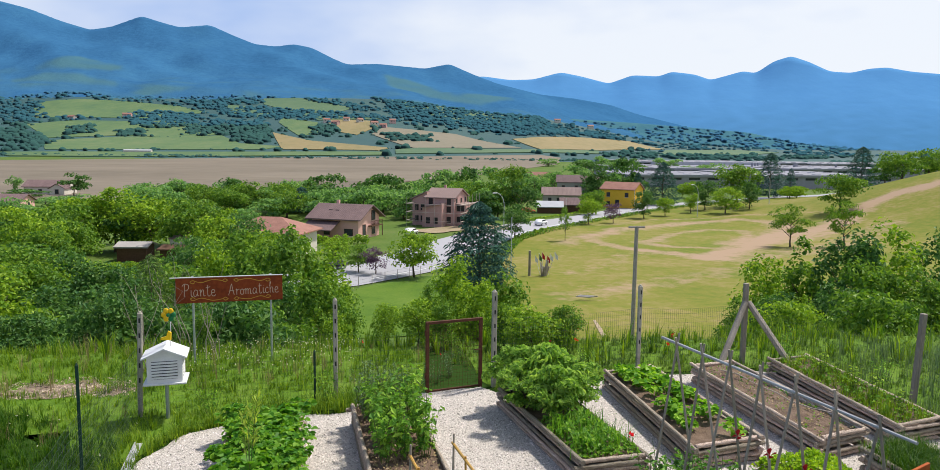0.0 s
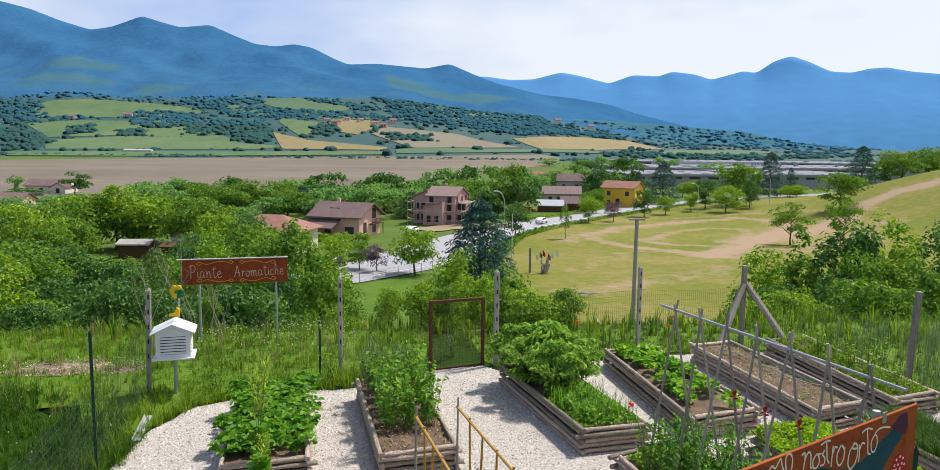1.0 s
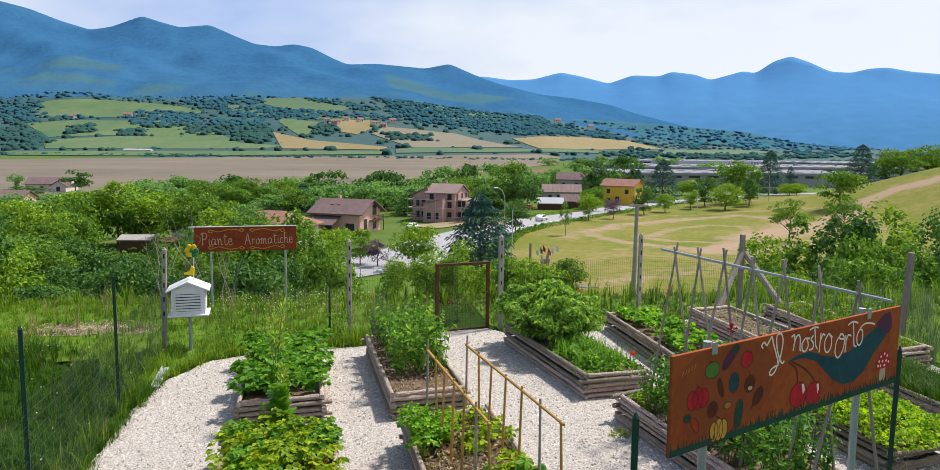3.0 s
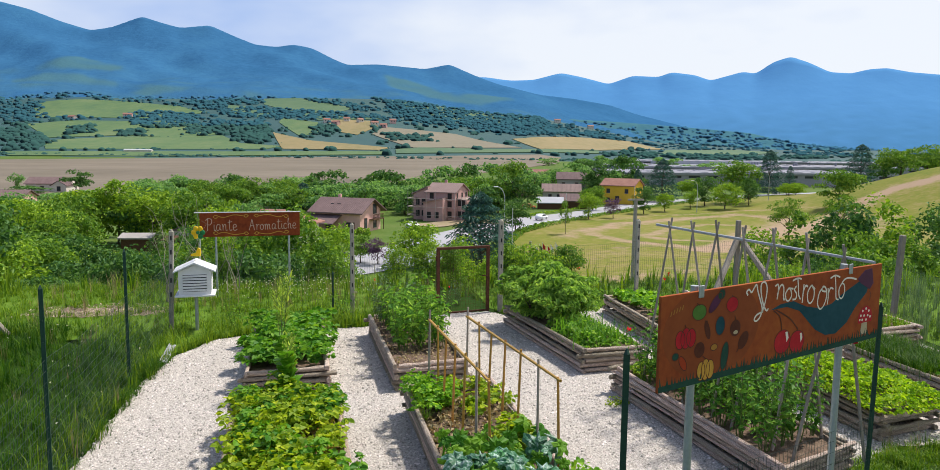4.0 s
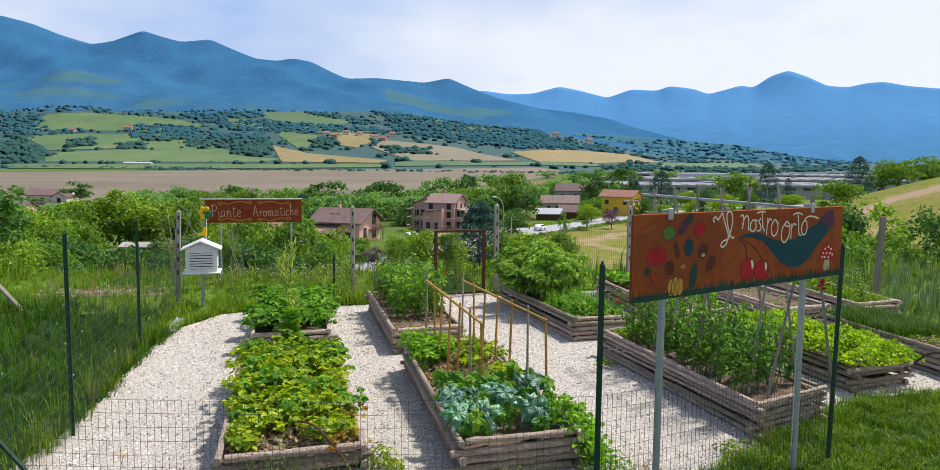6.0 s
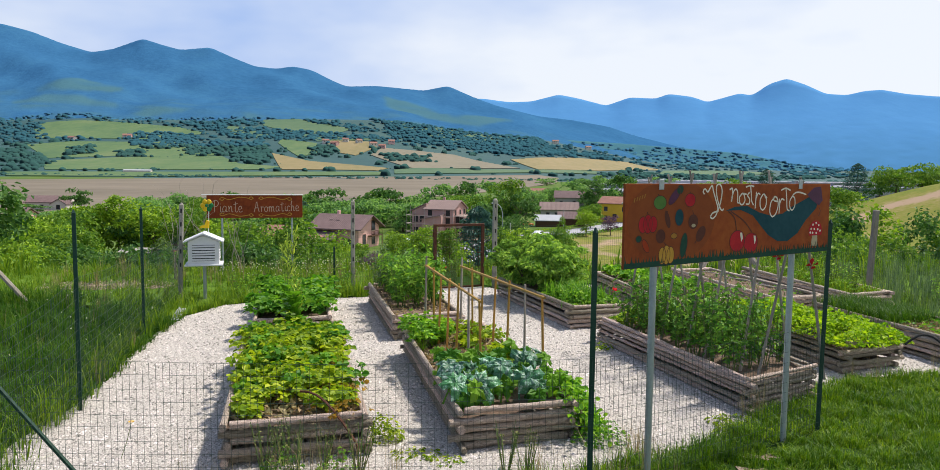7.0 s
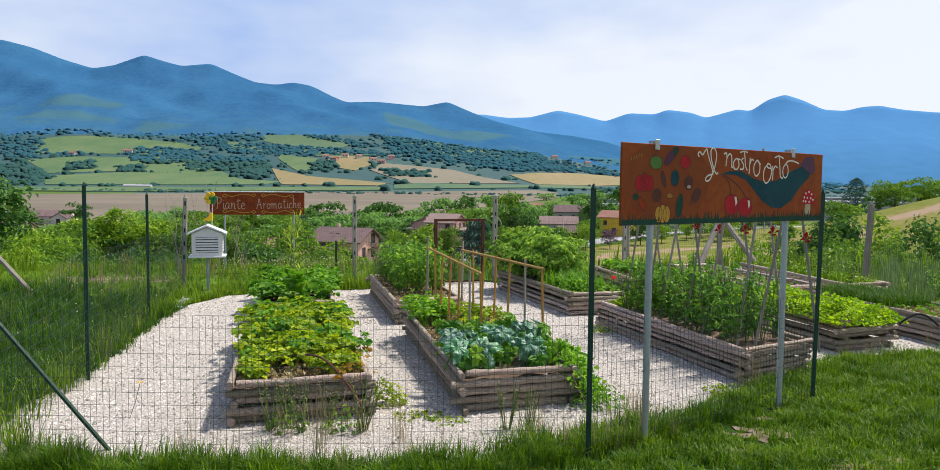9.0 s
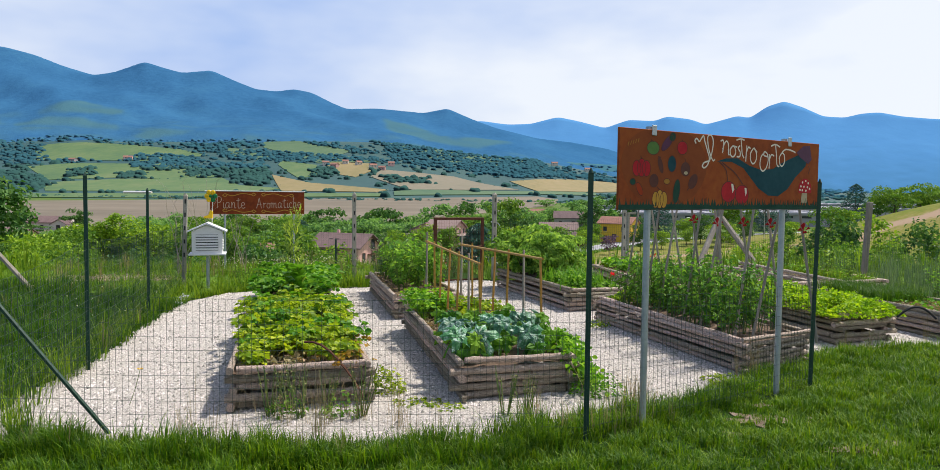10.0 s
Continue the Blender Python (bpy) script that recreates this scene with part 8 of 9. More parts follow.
    script(e, "Il", [[(0.976, 0.6), (0.958, 0.626), (0.985, 0.645), (1.02, 0.62), (1.052, 0.653), (1.079, 0.673), (1.099, 0.623), (1.143, 0.534), (1.168, 0.471), (1.143, 0.41), (1.098, 0.384), (1.072, 0.401), (1.102, 0.433), (1.181, 0.451)],
                     [(1.172, 0.449), (1.206, 0.536), (1.219, 0.628), (1.193, 0.68), (1.153, 0.682), (1.137, 0.652), (1.152, 0.571), (1.191, 0.49), (1.227, 0.453), (1.25, 0.468)]], Z)
    script(e, "nostro", [[(1.326, 0.638), (1.364, 0.647), (1.37, 0.588), (1.358, 0.529)], [(1.36, 0.564), (1.386, 0.622), (1.418, 0.642), (1.444, 0.61), (1.448, 0.526), (1.466, 0.519)],
                         [(1.511, 0.603), (1.473, 0.564), (1.485, 0.512), (1.525, 0.502), (1.557, 0.539), (1.539, 0.591), (1.511, 0.603), (1.578, 0.593)],
                         [(1.621, 0.611), (1.594, 0.584), (1.627, 0.547), (1.62, 0.507), (1.574, 0.504)], [(1.632, 0.68), (1.646, 0.609), (1.659, 0.533), (1.689, 0.494)], [(1.563, 0.66), (1.633, 0.674), (1.689, 0.664)],
                         [(1.727, 0.616), (1.721, 0.535), (1.716, 0.462)], [(1.727, 0.558), (1.753, 0.601), (1.788, 0.589)],
                         [(1.836, 0.597), (1.791, 0.543), (1.798, 0.471), (1.838, 0.445), (1.881, 0.483), (1.883, 0.55), (1.842, 0.597), (1.896, 0.557)]], Z)
    script(e, "orto", [[(2.029, 0.569), (1.963, 0.518), (1.948, 0.43), (1.991, 0.378), (2.048, 0.409), (2.08, 0.488), (2.057, 0.554), (2.013, 0.568), (2.008, 0.533), (2.082, 0.52)],
                       [(2.094, 0.548), (2.104, 0.479), (2.098, 0.406)], [(2.1, 0.493), (2.134, 0.545), (2.179, 0.531)], [(2.195, 0.65), (2.215, 0.552), (2.231, 0.449), (2.273, 0.43)], [(2.122, 0.629), (2.195, 0.648), (2.275, 0.626)],
                       [(2.316, 0.575), (2.271, 0.524), (2.282, 0.454), (2.325, 0.437), (2.36, 0.486), (2.349, 0.552), (2.316, 0.575), (2.37, 0.605), (2.454, 0.604), (2.548, 0.583)]], Z)
    bm = bmesh.new()
    for k in range(5):
        stroke(bm, [(0.10 + 0.03 * k, 0.54 + 0.008 * k), (0.112 + 0.03 * k, 0.575 + 0.008 * k)], 0.009, Z)
    on_board(e, "painted_mark", bm, "gold_dim")


M["board_ochre"] = material("ochre_brown_paint", ((0.21, 0.05, 0.02), (0.30, 0.085, 0.026)), scale=2, fine=14, bump=0.05, rough=0.8, spec=0.12)
M["cream_dim"] = material("beige_paint", ((0.42, 0.33, 0.20), (0.52, 0.42, 0.27)), scale=8, bump=0, rough=0.8, spec=0.12)
M["gold_dim"] = material("dull_ochre_paint", ((0.34, 0.16, 0.03), (0.42, 0.21, 0.045)), scale=8, bump=0, rough=0.8, spec=0.12)
M["red_dim"] = material("orange_red_paint", ((0.30, 0.04, 0.015), (0.40, 0.06, 0.02)), scale=8, bump=0, rough=0.8, spec=0.12)
M["grass_paint"] = material("dark_green_paint", ((0.018, 0.055, 0.04), (0.03, 0.085, 0.055)), scale=5, fine=20, bump=0, rough=0.8, spec=0.12)
garden_sign()


def herb_sign():
    e = thing("herb_sign", "brown-red painted herb sign with ochre scrolls on steel posts", "sign", board_frame((-5.74, 21.83), (-3.457, 22.37), 1.53))
    W, H, Z = 2.346, 0.575, 0.0145
    on_board(e, "board", box(bmesh.new(), 0, 0, -0.012, W, H, 0.0125, bevel=0.003), "board_dark", "brown-red painted board")
    on_board(e, "top_rod", tube(bmesh.new(), (-0.12, H + 0.014, 0.0), (W + 0.02, H + 0.014, 0.0), 0.012, seg=8), "white", "white top rod")
    for x in (0.36, 2.08):
        on_board(e, "post", tube(bmesh.new(), (x, -1.7, -0.04), (x, H + 0.04, -0.04), 0.026, seg=10), "steel", "galvanised steel post")
    bm = bmesh.new()
    for sx in (-1, 1):
        for sy in (-1, 1):
            cx, cy = W / 2 + 0.02, H / 2 + sy * 0.21
            stroke(bm, [(cx + sx * 0.06, cy), (cx + sx * 0.12, cy + sy * 0.04), (cx + sx * 0.17, cy), (cx + sx * 0.12, cy - sy * 0.03), (cx + sx * 0.08, cy - sy * 0.0)], 0.016, Z)
            stroke(bm, [(cx + sx * 0.17, cy), (cx + sx * 0.4, cy + sy * 0.03), (cx + sx * 0.65, cy - sy * 0.03), (cx + sx * 0.82, cy + sy * 0.02), (cx + sx * 0.88, cy - sy * 0.02), (cx + sx * 0.82, cy - sy * 0.05), (cx + sx * 0.78, cy - sy * 0.02)], 0.016, Z)
    on_board(e, "painted_scroll", bm, "gold", "ochre painted scrolls")
    lettering(e, "Piante", 0.15, 0.15, 0.29, 0.0135, Z, "cream_pink")
    lettering(e, "Aromatiche", 1.14, 0.15, 0.26, 0.013, Z, "cream_pink", 0.03)


M["cream_pink"] = material("faded_pinkish_paint", ((0.52, 0.36, 0.27), (0.66, 0.48, 0.38)), scale=12, bump=0, rough=0.8, spec=0.12)
herb_sign()


def weather_box():
    e = thing("weather_box", "white louvred weather box with gable roof on a steel post", "weather box", pose(-4.80, 18.62, 0.0, 0, 0, 14))
    part("post", tube(bmesh.new(), (0, 0, 0), (0, 0, 0.80), 0.035, seg=10), M["steel"], e, "galvanised steel post")
    part("base_board", box(bmesh.new(), -0.37, -0.32, 0.77, 0.37, 0.32, 0.80, bevel=0.004), M["white"], e)
    bm = bmesh.new()
    prof = [(-0.30, 0.80), (0.30, 0.80), (0.30, 1.27), (0.0, 1.40), (-0.30, 1.27)]
    f0 = [bm.verts.new((x, -0.26, z)) for x, z in prof]
    f1 = [bm.verts.new((x, 0.26, z)) for x, z in prof]
    bm.faces.new(f0)
    bm.faces.new(f1[::-1])
    for i in range(5):
        bm.faces.new((f0[i], f1[i], f1[(i + 1) % 5], f0[(i + 1) % 5]))
    bmesh.ops.recalc_face_normals(bm, faces=bm.faces[:])
    part("body", bm, M["white"], e)
    # the body is solid: this plate gives the shade between slats
    part("louvre_shade_plate", box(bmesh.new(), -0.22, -0.266, 0.87, 0.22, -0.2605, 1.20), M["dark"], e, "near-black plate for the shade behind the louvres")
    for k in range(6):
        z = 0.88 + k * 0.055
        bm = box(bmesh.new(), -0.22, -0.284, z, 0.22, -0.2662, z + 0.036)
        part("louvre_slat", bm, M["white"], e)
    for k in range(6):
        z = 0.88 + k * 0.055
        part("louvre_slat", box(bmesh.new(), 0.3005, -0.19, z, 0.312, 0.19, z + 0.036), M["white"], e)
    for sx in (-1, 1):
        bm = bmesh.new()
        q = [(0.0, 1.415), (sx * 0.39, 1.25), (sx * 0.39, 1.275), (0.0, 1.45)]
        a = [bm.verts.new((x, -0.33, z)) for x, z in q]
        b = [bm.verts.new((x, 0.33, z)) for x, z in q]
        bm.faces.new(a)
        bm.faces.new(b[::-1])
        for i in range(4):
            bm.faces.new((a[i], b[i], b[(i + 1) % 4], a[(i + 1) % 4]))
        bmesh.ops.recalc_face_normals(bm, faces=bm.faces[:])
        part("roof_panel", bm, M["white"], e)
    w = thing("pinwheel", "yellow and green plastic pinwheel flower on a stick", "pinwheel", pose(-4.72, 18.66, 1.40))
    part("stick", tube(bmesh.new(), (0, 0, 0), (0.02, 0, 0.62), 0.008, seg=6), M["white"], w)
    for k in range(6):
        a = k * math.pi / 3
        bm = bmesh.new()
        c = Vector((-0.01 + 0.085 * math.cos(a), -0.03, 0.6 + 0.085 * math.sin(a)))
        r = bmesh.ops.create_uvsphere(bm, u_segments=8, v_segments=5, radius=0.055)
        for v in r["verts"]:
            v.co = c + Vector((v.co.x, v.co.y * 0.35, v.co.z))
        part("petal", bm, M["yellow"] if k in (1, 2, 3, 4) else M["green_plastic"], w, smooth=True)
    bm = bmesh.new()
    r = bmesh.ops.create_uvsphere(bm, u_segments=8, v_segments=5, radius=0.035)
    for v in r["verts"]:
        v.co = Vector((-0.01, -0.05, 0.6)) + v.co
    part("hub", bm, M["green_plastic"], w, smooth=True)
    bm = poly_plate(bmesh.new(), [(-0.16, 0), (0.02, 0.0), (0.03, 0.14), (-0.02, 0.17), (-0.06, 0.07), (-0.16, 0.04)], -0.02, 0.02)
    bmesh.ops.transform(bm, matrix=Matrix.Translation((0.0, -0.03, 0.13)) @ Matrix.Rotation(radians(90), 4, "X"), verts=bm.verts[:])
    part("vane", bm, M["yellow"], w, "yellow plastic vane")


M["green_plastic"] = material("green_plastic", ((0.01, 0.14, 0.04), (0.02, 0.2, 0.06)), scale=9, bump=0, rough=0.35)
weather_box()
bm = box(bmesh.new(), -0.06, -0.56, 0, 0.06, 0.56, 0.02, bevel=0.004)
box(bm, -0.06, -0.56, 0.0205, -0.045, 0.56, 0.05)
tagged(part("metal_channel", bm, M["steel_dull"], m=pose(-4.71, 16.8, 0.06, 0, 0, 12)), "grey metal channel lying in the grass edge", "channel")


def hoop(name, pts, r, mat, label):
    c = [Vector(p) for p in pts]
    tagged(part(name, line_tube(bmesh.new(), c, r, 6), M[mat]), label, "pipe")


hoop("bent_branch", [(-1.25 + 0.09 * k, 10.25 - 0.06 * k + 0.02 * math.sin(k), 0.60 + 0.02 * k - 0.012 * k * k) for k in range(8)], 0.012, "rust", "thin bent brown branch stuck over the bed's edge")
hoop("black_pipe", [(6.55 + 0.05 * k, 12.95 - 0.02 * k, 0.42 + 0.16 * math.sin(k / 9 * 3.1)) for k in range(10)], 0.016, "dark", "black irrigation pipe bent out of the parsley bed")
hoop("irrigation_hose", [(6.25 + 0.14 * k + 0.1 * math.sin(k), 20.2 - 0.55 * k * 0.7, 0.46 + 0.03 * math.sin(k * 2)) for k in range(8)], 0.012, "pole", "pale irrigation hose winding over bare soil")

bm = tube(bmesh.new(), (-9.35, 18.3, 1.25), (-8.15, 18.05, 0.08), 0.05, seg=6)
tagged(part("wooden_prop", bm, M["pole"]), "grey wooden prop leaning in the tall grass", "wooden beam")


# ---- grass, weeds and wild flowers ----
def turf(name, poly, n, length, width, mat, label, seed, lumps=1.3, lean=0.7, avoid=(), tall=None, z=None, vary=0.4, tuft=12, spread=0.045, rough=1.0):
    """Grass blades over an outline, in tufts that spread outwards; tall: a line along which they stand higher."""
    rng = np.random.default_rng(seed)
    x, y = scatter(poly, n // tuft, rng)
    own = np.repeat(rng.uniform(0.55, 1.35, len(x)), tuft)
    away = rng.uniform(0, 2 * math.pi, len(own))
    out = np.abs(rng.normal(scale=spread, size=len(own))) * own
    x, y = np.repeat(x, tuft) + np.cos(away) * out, np.repeat(y, tuft) + np.sin(away) * out
    keep = np.ones(len(x), dtype=bool)
    for a in avoid:
        keep &= ~inside(x, y, a)
    x, y, own, away = x[keep], y[keep], own[keep], away[keep]
    lump = np.array([0.9 + rough * 0.75 * noise.noise((a * lumps, b * lumps, seed)) + rough * 0.35 * noise.noise((a * lumps * 4, b * lumps * 4, seed + 2)) for a, b in zip(x, y)])
    keep = lump > 0.25
    x, y, lump, own, away = x[keep], y[keep], lump[keep], own[keep], away[keep]
    ln = length * np.clip(lump, 0.3, 1.6) * own
    if tall:
        d = np.full(len(x), 9.0)
        for (x0, y0), (x1, y1) in zip(tall[0], tall[0][1:]):
            t = np.clip(((x - x0) * (x1 - x0) + (y - y0) * (y1 - y0)) / ((x1 - x0) ** 2 + (y1 - y0) ** 2), 0, 1)
            d = np.minimum(d, np.hypot(x - x0 - (x1 - x0) * t, y - y0 - (y1 - y0) * t))
        ln = ln * (1 + (tall[1] - 1) * np.exp(-(d / tall[2]) ** 2))
    zz = np.full(len(x), z) if z is not None else ground_z(x, y)
    v, f = blades(np.column_stack([x, y, zz - 0.01]), ln, width, rng, lean=lean, vary=vary, away=away)
    return tagged(new(name, tri_mesh(name, v, f, L[mat])), label, "grass", kind="stuff")


LEFT_EDGE = [(-3.9, 9.0), (-4.05, 10.4), (-4.02, 11.8), (-4.25, 13.6), (-4.45, 15.0), (-4.55, 16.6)]
EDGE = [(9.0, 13.1), (7.0, 12.85), (5.72, 12.7), (4.68, 12.0), (3.86, 11.35), (3.15, 10.65), (2.1, 9.85), (1.32, 9.45), (0.42, 8.88), (-1.0, 8.75), (-2.2, 8.82), (-3.4, 9.0)]
FORE = [(-4.6, 7.9), (3.6, 7.9), (6.6, 10.8), (8.4, 12.2), (9.2, 13.0)] + EDGE + [(-4.8, 9.2)]
PATCHES = [[(x + w * f * math.cos(a), y + h * f * math.sin(a)) for a, f in [(k * math.pi / 11, 0.8 + 0.55 * math.sin(k * 2.7 + x * 9) * math.cos(k * 1.3 + y * 7)) for k in range(22)]] for x, y, w, h in ((3.05, 9.51, 0.36, 0.2), (3.33, 9.51, 0.24, 0.15), (2.65, 9.04, 0.19, 0.12), (3.5, 8.66, 0.3, 0.12), (3.88, 8.83, 0.14, 0.08), (3.17, 9.91, 0.2, 0.08))]
M["worn"] = material("worn_earth", ((0.13, 0.085, 0.055), (0.26, 0.19, 0.14), (0.42, 0.34, 0.27)), scale=8, fine=60, bump=1.0, depth=0.02)
for k, q in enumerate(PATCHES):
    drape("worn_patch", wavy(q, 0.03, 0.05, 4.0), 0.01 + 0.003 * k, 0.3, M["worn"], "worn bare patch in the turf", "bare earth")
    turf("patch_grass", q, 420, 0.06, 0.004, "turf", "sparse short grass on the worn patch", 90 + k, lumps=6.0, lean=1.4, tuft=14, spread=0.05)
turf("lawn_grass", FORE, 118000, 0.095, 0.0046, "turf", "short bright green grass of the verge", 31, lumps=3.0, lean=1.3, tuft=22, spread=0.055, rough=1.5, avoid=PATCHES)
turf("verge_grass", [(a, b - 0.4) for a, b in EDGE[6:]] + [(a, b + 0.04) for a, b in EDGE[:5:-1]], 17000, 0.165, 0.0045, "turf", "long grass tufts along the fence", 32, lumps=2.8, lean=1.3, tuft=22, spread=0.07)
turf("verge_grass", [(a + 0.05, b - 0.45) for a, b in EDGE[:7]] + [(a + 0.05, b - 0.05) for a, b in EDGE[6::-1]], 9000, 0.13, 0.0045, "turf", "short grass tufts along the gravel", 49, lumps=2.2, lean=1.3, tuft=18, spread=0.06)
for k, (tx, ty, tr) in enumerate(((2.45, 9.82, 0.2), (2.75, 10.0, 0.24), (2.1, 9.5, 0.22), (1.45, 9.2, 0.26), (1.0, 8.95, 0.25), (0.1, 8.72, 0.3), (-0.75, 8.6, 0.28), (-1.5, 8.62, 0.3), (-2.3, 8.68, 0.28), (-3.0, 8.8, 0.25))):
    turf("grass_tuft", [(tx + tr * math.cos(q), ty + tr * 0.7 * math.sin(q)) for q in np.linspace(0, 6.28, 9)[:-1]], 520, 0.19, 0.0042, "turf", "bushy tuft of long green grass at the gravel's edge", 70 + k, lumps=0.6, lean=1.35, tuft=28, spread=0.08)
# paler blades imitate the light and dark of an uneven lawn
turf("lawn_grass", FORE, 15000, 0.085, 0.005, "grass", "yellow-green grass among the turf, lighter for sunlit mottling", 50, lumps=3.2, lean=1.4, tuft=60, spread=0.09)
turf("verge_grass", [(x - 0.5, y) for x, y in LEFT_EDGE] + [(x + 0.02, y) for x, y in LEFT_EDGE[::-1]], 8000, 0.18, 0.005, "meadowgrass", "long grass leaning over the gravel", 48, lumps=2.0, lean=1.6)
FAR_EDGE = [(-4.65, 16.4), (-4.3, 17.8), (-3.7, 18.25), (-2.35, 18.8), (-1.5, 18.88), (-0.15, 20.0)]
turf("verge_grass", [(a - 0.1, b + 0.35) for a, b in FAR_EDGE] + [(a + 0.02, b - 0.06) for a, b in FAR_EDGE[::-1]], 9000, 0.22, 0.0052, "grass", "long grass leaning over the gravel", 53, lumps=2.0, lean=1.5)
turf("dry_stalks", [(a, b - 0.3) for a, b in EDGE] + [(a, b + 0.15) for a, b in EDGE[::-1]], 900, 0.5, 0.0018, "dry", "thin dry grass stalks with seed heads", 33, lumps=3.0, lean=0.4)
LEFT_ZONE = [(-13, 8.4), (-3.3, 8.95), (-3.8, 10.4), (-3.95, 11.8), (-4.25, 13.6), (-4.45, 15.0), (-4.55, 16.6), (-4.15, 17.9), (-3.6, 18.3), (-2.3, 18.85), (-1.5, 18.9), (-0.15, 20.05), (0.0, 24.0), (-16, 24.0)]
# stretch of grass whose shade is painted into the blade colour
SHADE_ZONE = [(-13, 8.4), (-4.0, 9.2), (-4.5, 11.8), (-4.9, 15.2), (-5.3, 17.0), (-7.0, 17.9), (-9.0, 18.1), (-13, 18.6)]
SOIL = [[(-8.4, 20.05), (-8.1, 20.45), (-7.25, 20.6), (-6.6, 20.35), (-6.95, 20.1), (-8.0, 19.85)]]
drape("rough_grass", [(-16, 25), (-13, 18.9), (-11.6, 18.4), (-10.4, 18.7), (-9.0, 18.1), (-8.0, 18.5), (-7.0, 17.8), (-6.3, 18.0), (-5.8, 17.0), (-5.2, 16.9), (-4.75, 16.6), (-4.3, 17.9), (-3.7, 18.4), (-2.4, 18.95), (-1.5, 19.05), (-0.15, 20.2), (0.0, 25)], 0.012, 1.0, M["verge"], "rough yellow-green grass floor beside the garden", "grass")
drape("rough_grass", [(1.2, 20.7), (1.65, 20.0), (3.4, 20.9), (5.0, 21.35), (7.6, 21.7), (9.45, 21.4), (9.6, 17.0), (9.0, 13.2), (9.5, 12.0), (15, 11), (19, 26), (0.5, 26)], 0.012, 1.0, M["verge"], "rough yellow-green grass floor behind the beds", "grass")
turf("tall_grass", LEFT_ZONE, 74000, 0.22, 0.0056, "grass", "tall lush grass beside the garden fence", 34, lumps=1.1, lean=1.2, avoid=SOIL + [wavy(SHADE_ZONE, 0.5, 0.5, 3.0)], tall=(LEFT_ZONE[1:12], 1.7, 0.5))
BACK_ZONE = [(1.2, 20.55), (1.65, 19.85), (3.4, 20.75), (5.0, 21.2), (7.6, 21.55), (9.3, 21.3), (9.45, 17.0), (8.8, 13.0), (9.4, 12.0), (15, 11), (19, 25), (0, 25)]
turf("tall_grass", BACK_ZONE, 52000, 0.19, 0.006, "backgrass", "tall wild grass behind the beds", 35, lumps=1.2, lean=1.2)
turf("weeds", [(8.9, 13), (15, 11), (19, 25), (9.6, 23)], 8000, 0.5, 0.006, "sage", "tall grey-green weeds on the bank", 36, lumps=0.9, lean=0.5)
turf("tall_grass", [(8.2, 17.2), (9.1, 17.5), (8.75, 21.3), (7.85, 21.0)], 4000, 0.2, 0.005, "grass", "tall grass growing in the log-edged bank", 37, z=BED_TOP - 0.1, lumps=1.5)
turf("bank_grass", [(-24, 22), (24, 22), (34, 40), (-34, 40)], 34000, 0.5, 0.016, "grass", "rough grass on the bank below the garden", 38, lumps=0.4)
turf("seeding_grass", [(-9, 19.6), (-0.4, 20.6), (0, 23.8), (-10, 23.8)], 1500, 0.42, 0.003, "dry", "pale seeding grass in the rough meadow", 39, lumps=0.8, lean=0.4)
turf("seeding_grass", [(-12, 9), (-4, 11), (-5, 19), (-12, 19)], 900, 0.35, 0.003, "dry", "pale seeding grass in the tall grass", 40, lumps=0.8, lean=0.4)


def flowers(name, poly, n, size, mat, z0, z1, label, seed):
    rng = np.random.default_rng(seed)
    x, y = scatter(poly, n, rng)
    c = np.column_stack([x, y, ground_z(x, y) + rng.uniform(z0, z1, len(x))])
    P = np.repeat(c, 4, axis=0) + rng.normal(scale=size * 0.25, size=(len(c) * 4, 3))
    v, f = leaves(P, rng.normal(size=(len(P), 3)) + np.array([0, -0.4, 0.8]), np.full(len(P), size), rng, aspect=1.0)
    tagged(new(name, tri_mesh(name, v, f, L[mat])), label, "flowers", kind="stuff")


flowers("poppies", [(-4.0, 20.6), (0.5, 20.8), (0.5, 24), (-4, 24)], 2, 0.05, "poppy", 0.2, 0.3, "scattered red poppies in the grass", 1)
flowers("poppies", [(2.5, 21.4), (7, 22.3), (7, 24), (2.5, 24)], 5, 0.07, "poppy", 0.3, 0.5, "scattered red poppies in the grass", 2)
flowers("white_flowers", [(-5.5, 20.8), (-1.6, 21.2), (-1.6, 23.8), (-6, 23.8)], 260, 0.02, "bloom", 0.2, 0.36, "small white wild flowers in the meadow", 3)
flowers("white_flowers", [(-10, 10), (-4.4, 12), (-5, 18.5), (-10, 18.5)], 40, 0.02, "bloom", 0.15, 0.3, "small white wild flowers in the meadow", 4)
stalks("lavender_plant", [(-1.35, 19.75), (-0.95, 19.95), (-0.55, 20.2), (-0.35, 19.75), (-1.0, 20.5)], 0.75, 0.045, 220, "sage", "grey-green lavender bush by the gate", 41, width=0.3, z=0.03, group="lavender by the gate")
stalks("lavender_plant", [(0.15, 20.75), (0.5, 21.1)], 0.75, 0.04, 220, "sage", "grey-green lavender bush by the gate", 42, width=0.3, z=0.03, group="lavender by the gate")
stalks("wild_bush", [(-4.1, 18.9), (-2.0, 19.5), (2.0, 20.9), (3.6, 21.3), (8.6, 22.2), (9.9, 20.3), (10.6, 17.8), (10.2, 15.5)], 0.8, 0.07, 150, "herb", "leafy wild weed by the fence", 43, width=0.25, z=0.03)


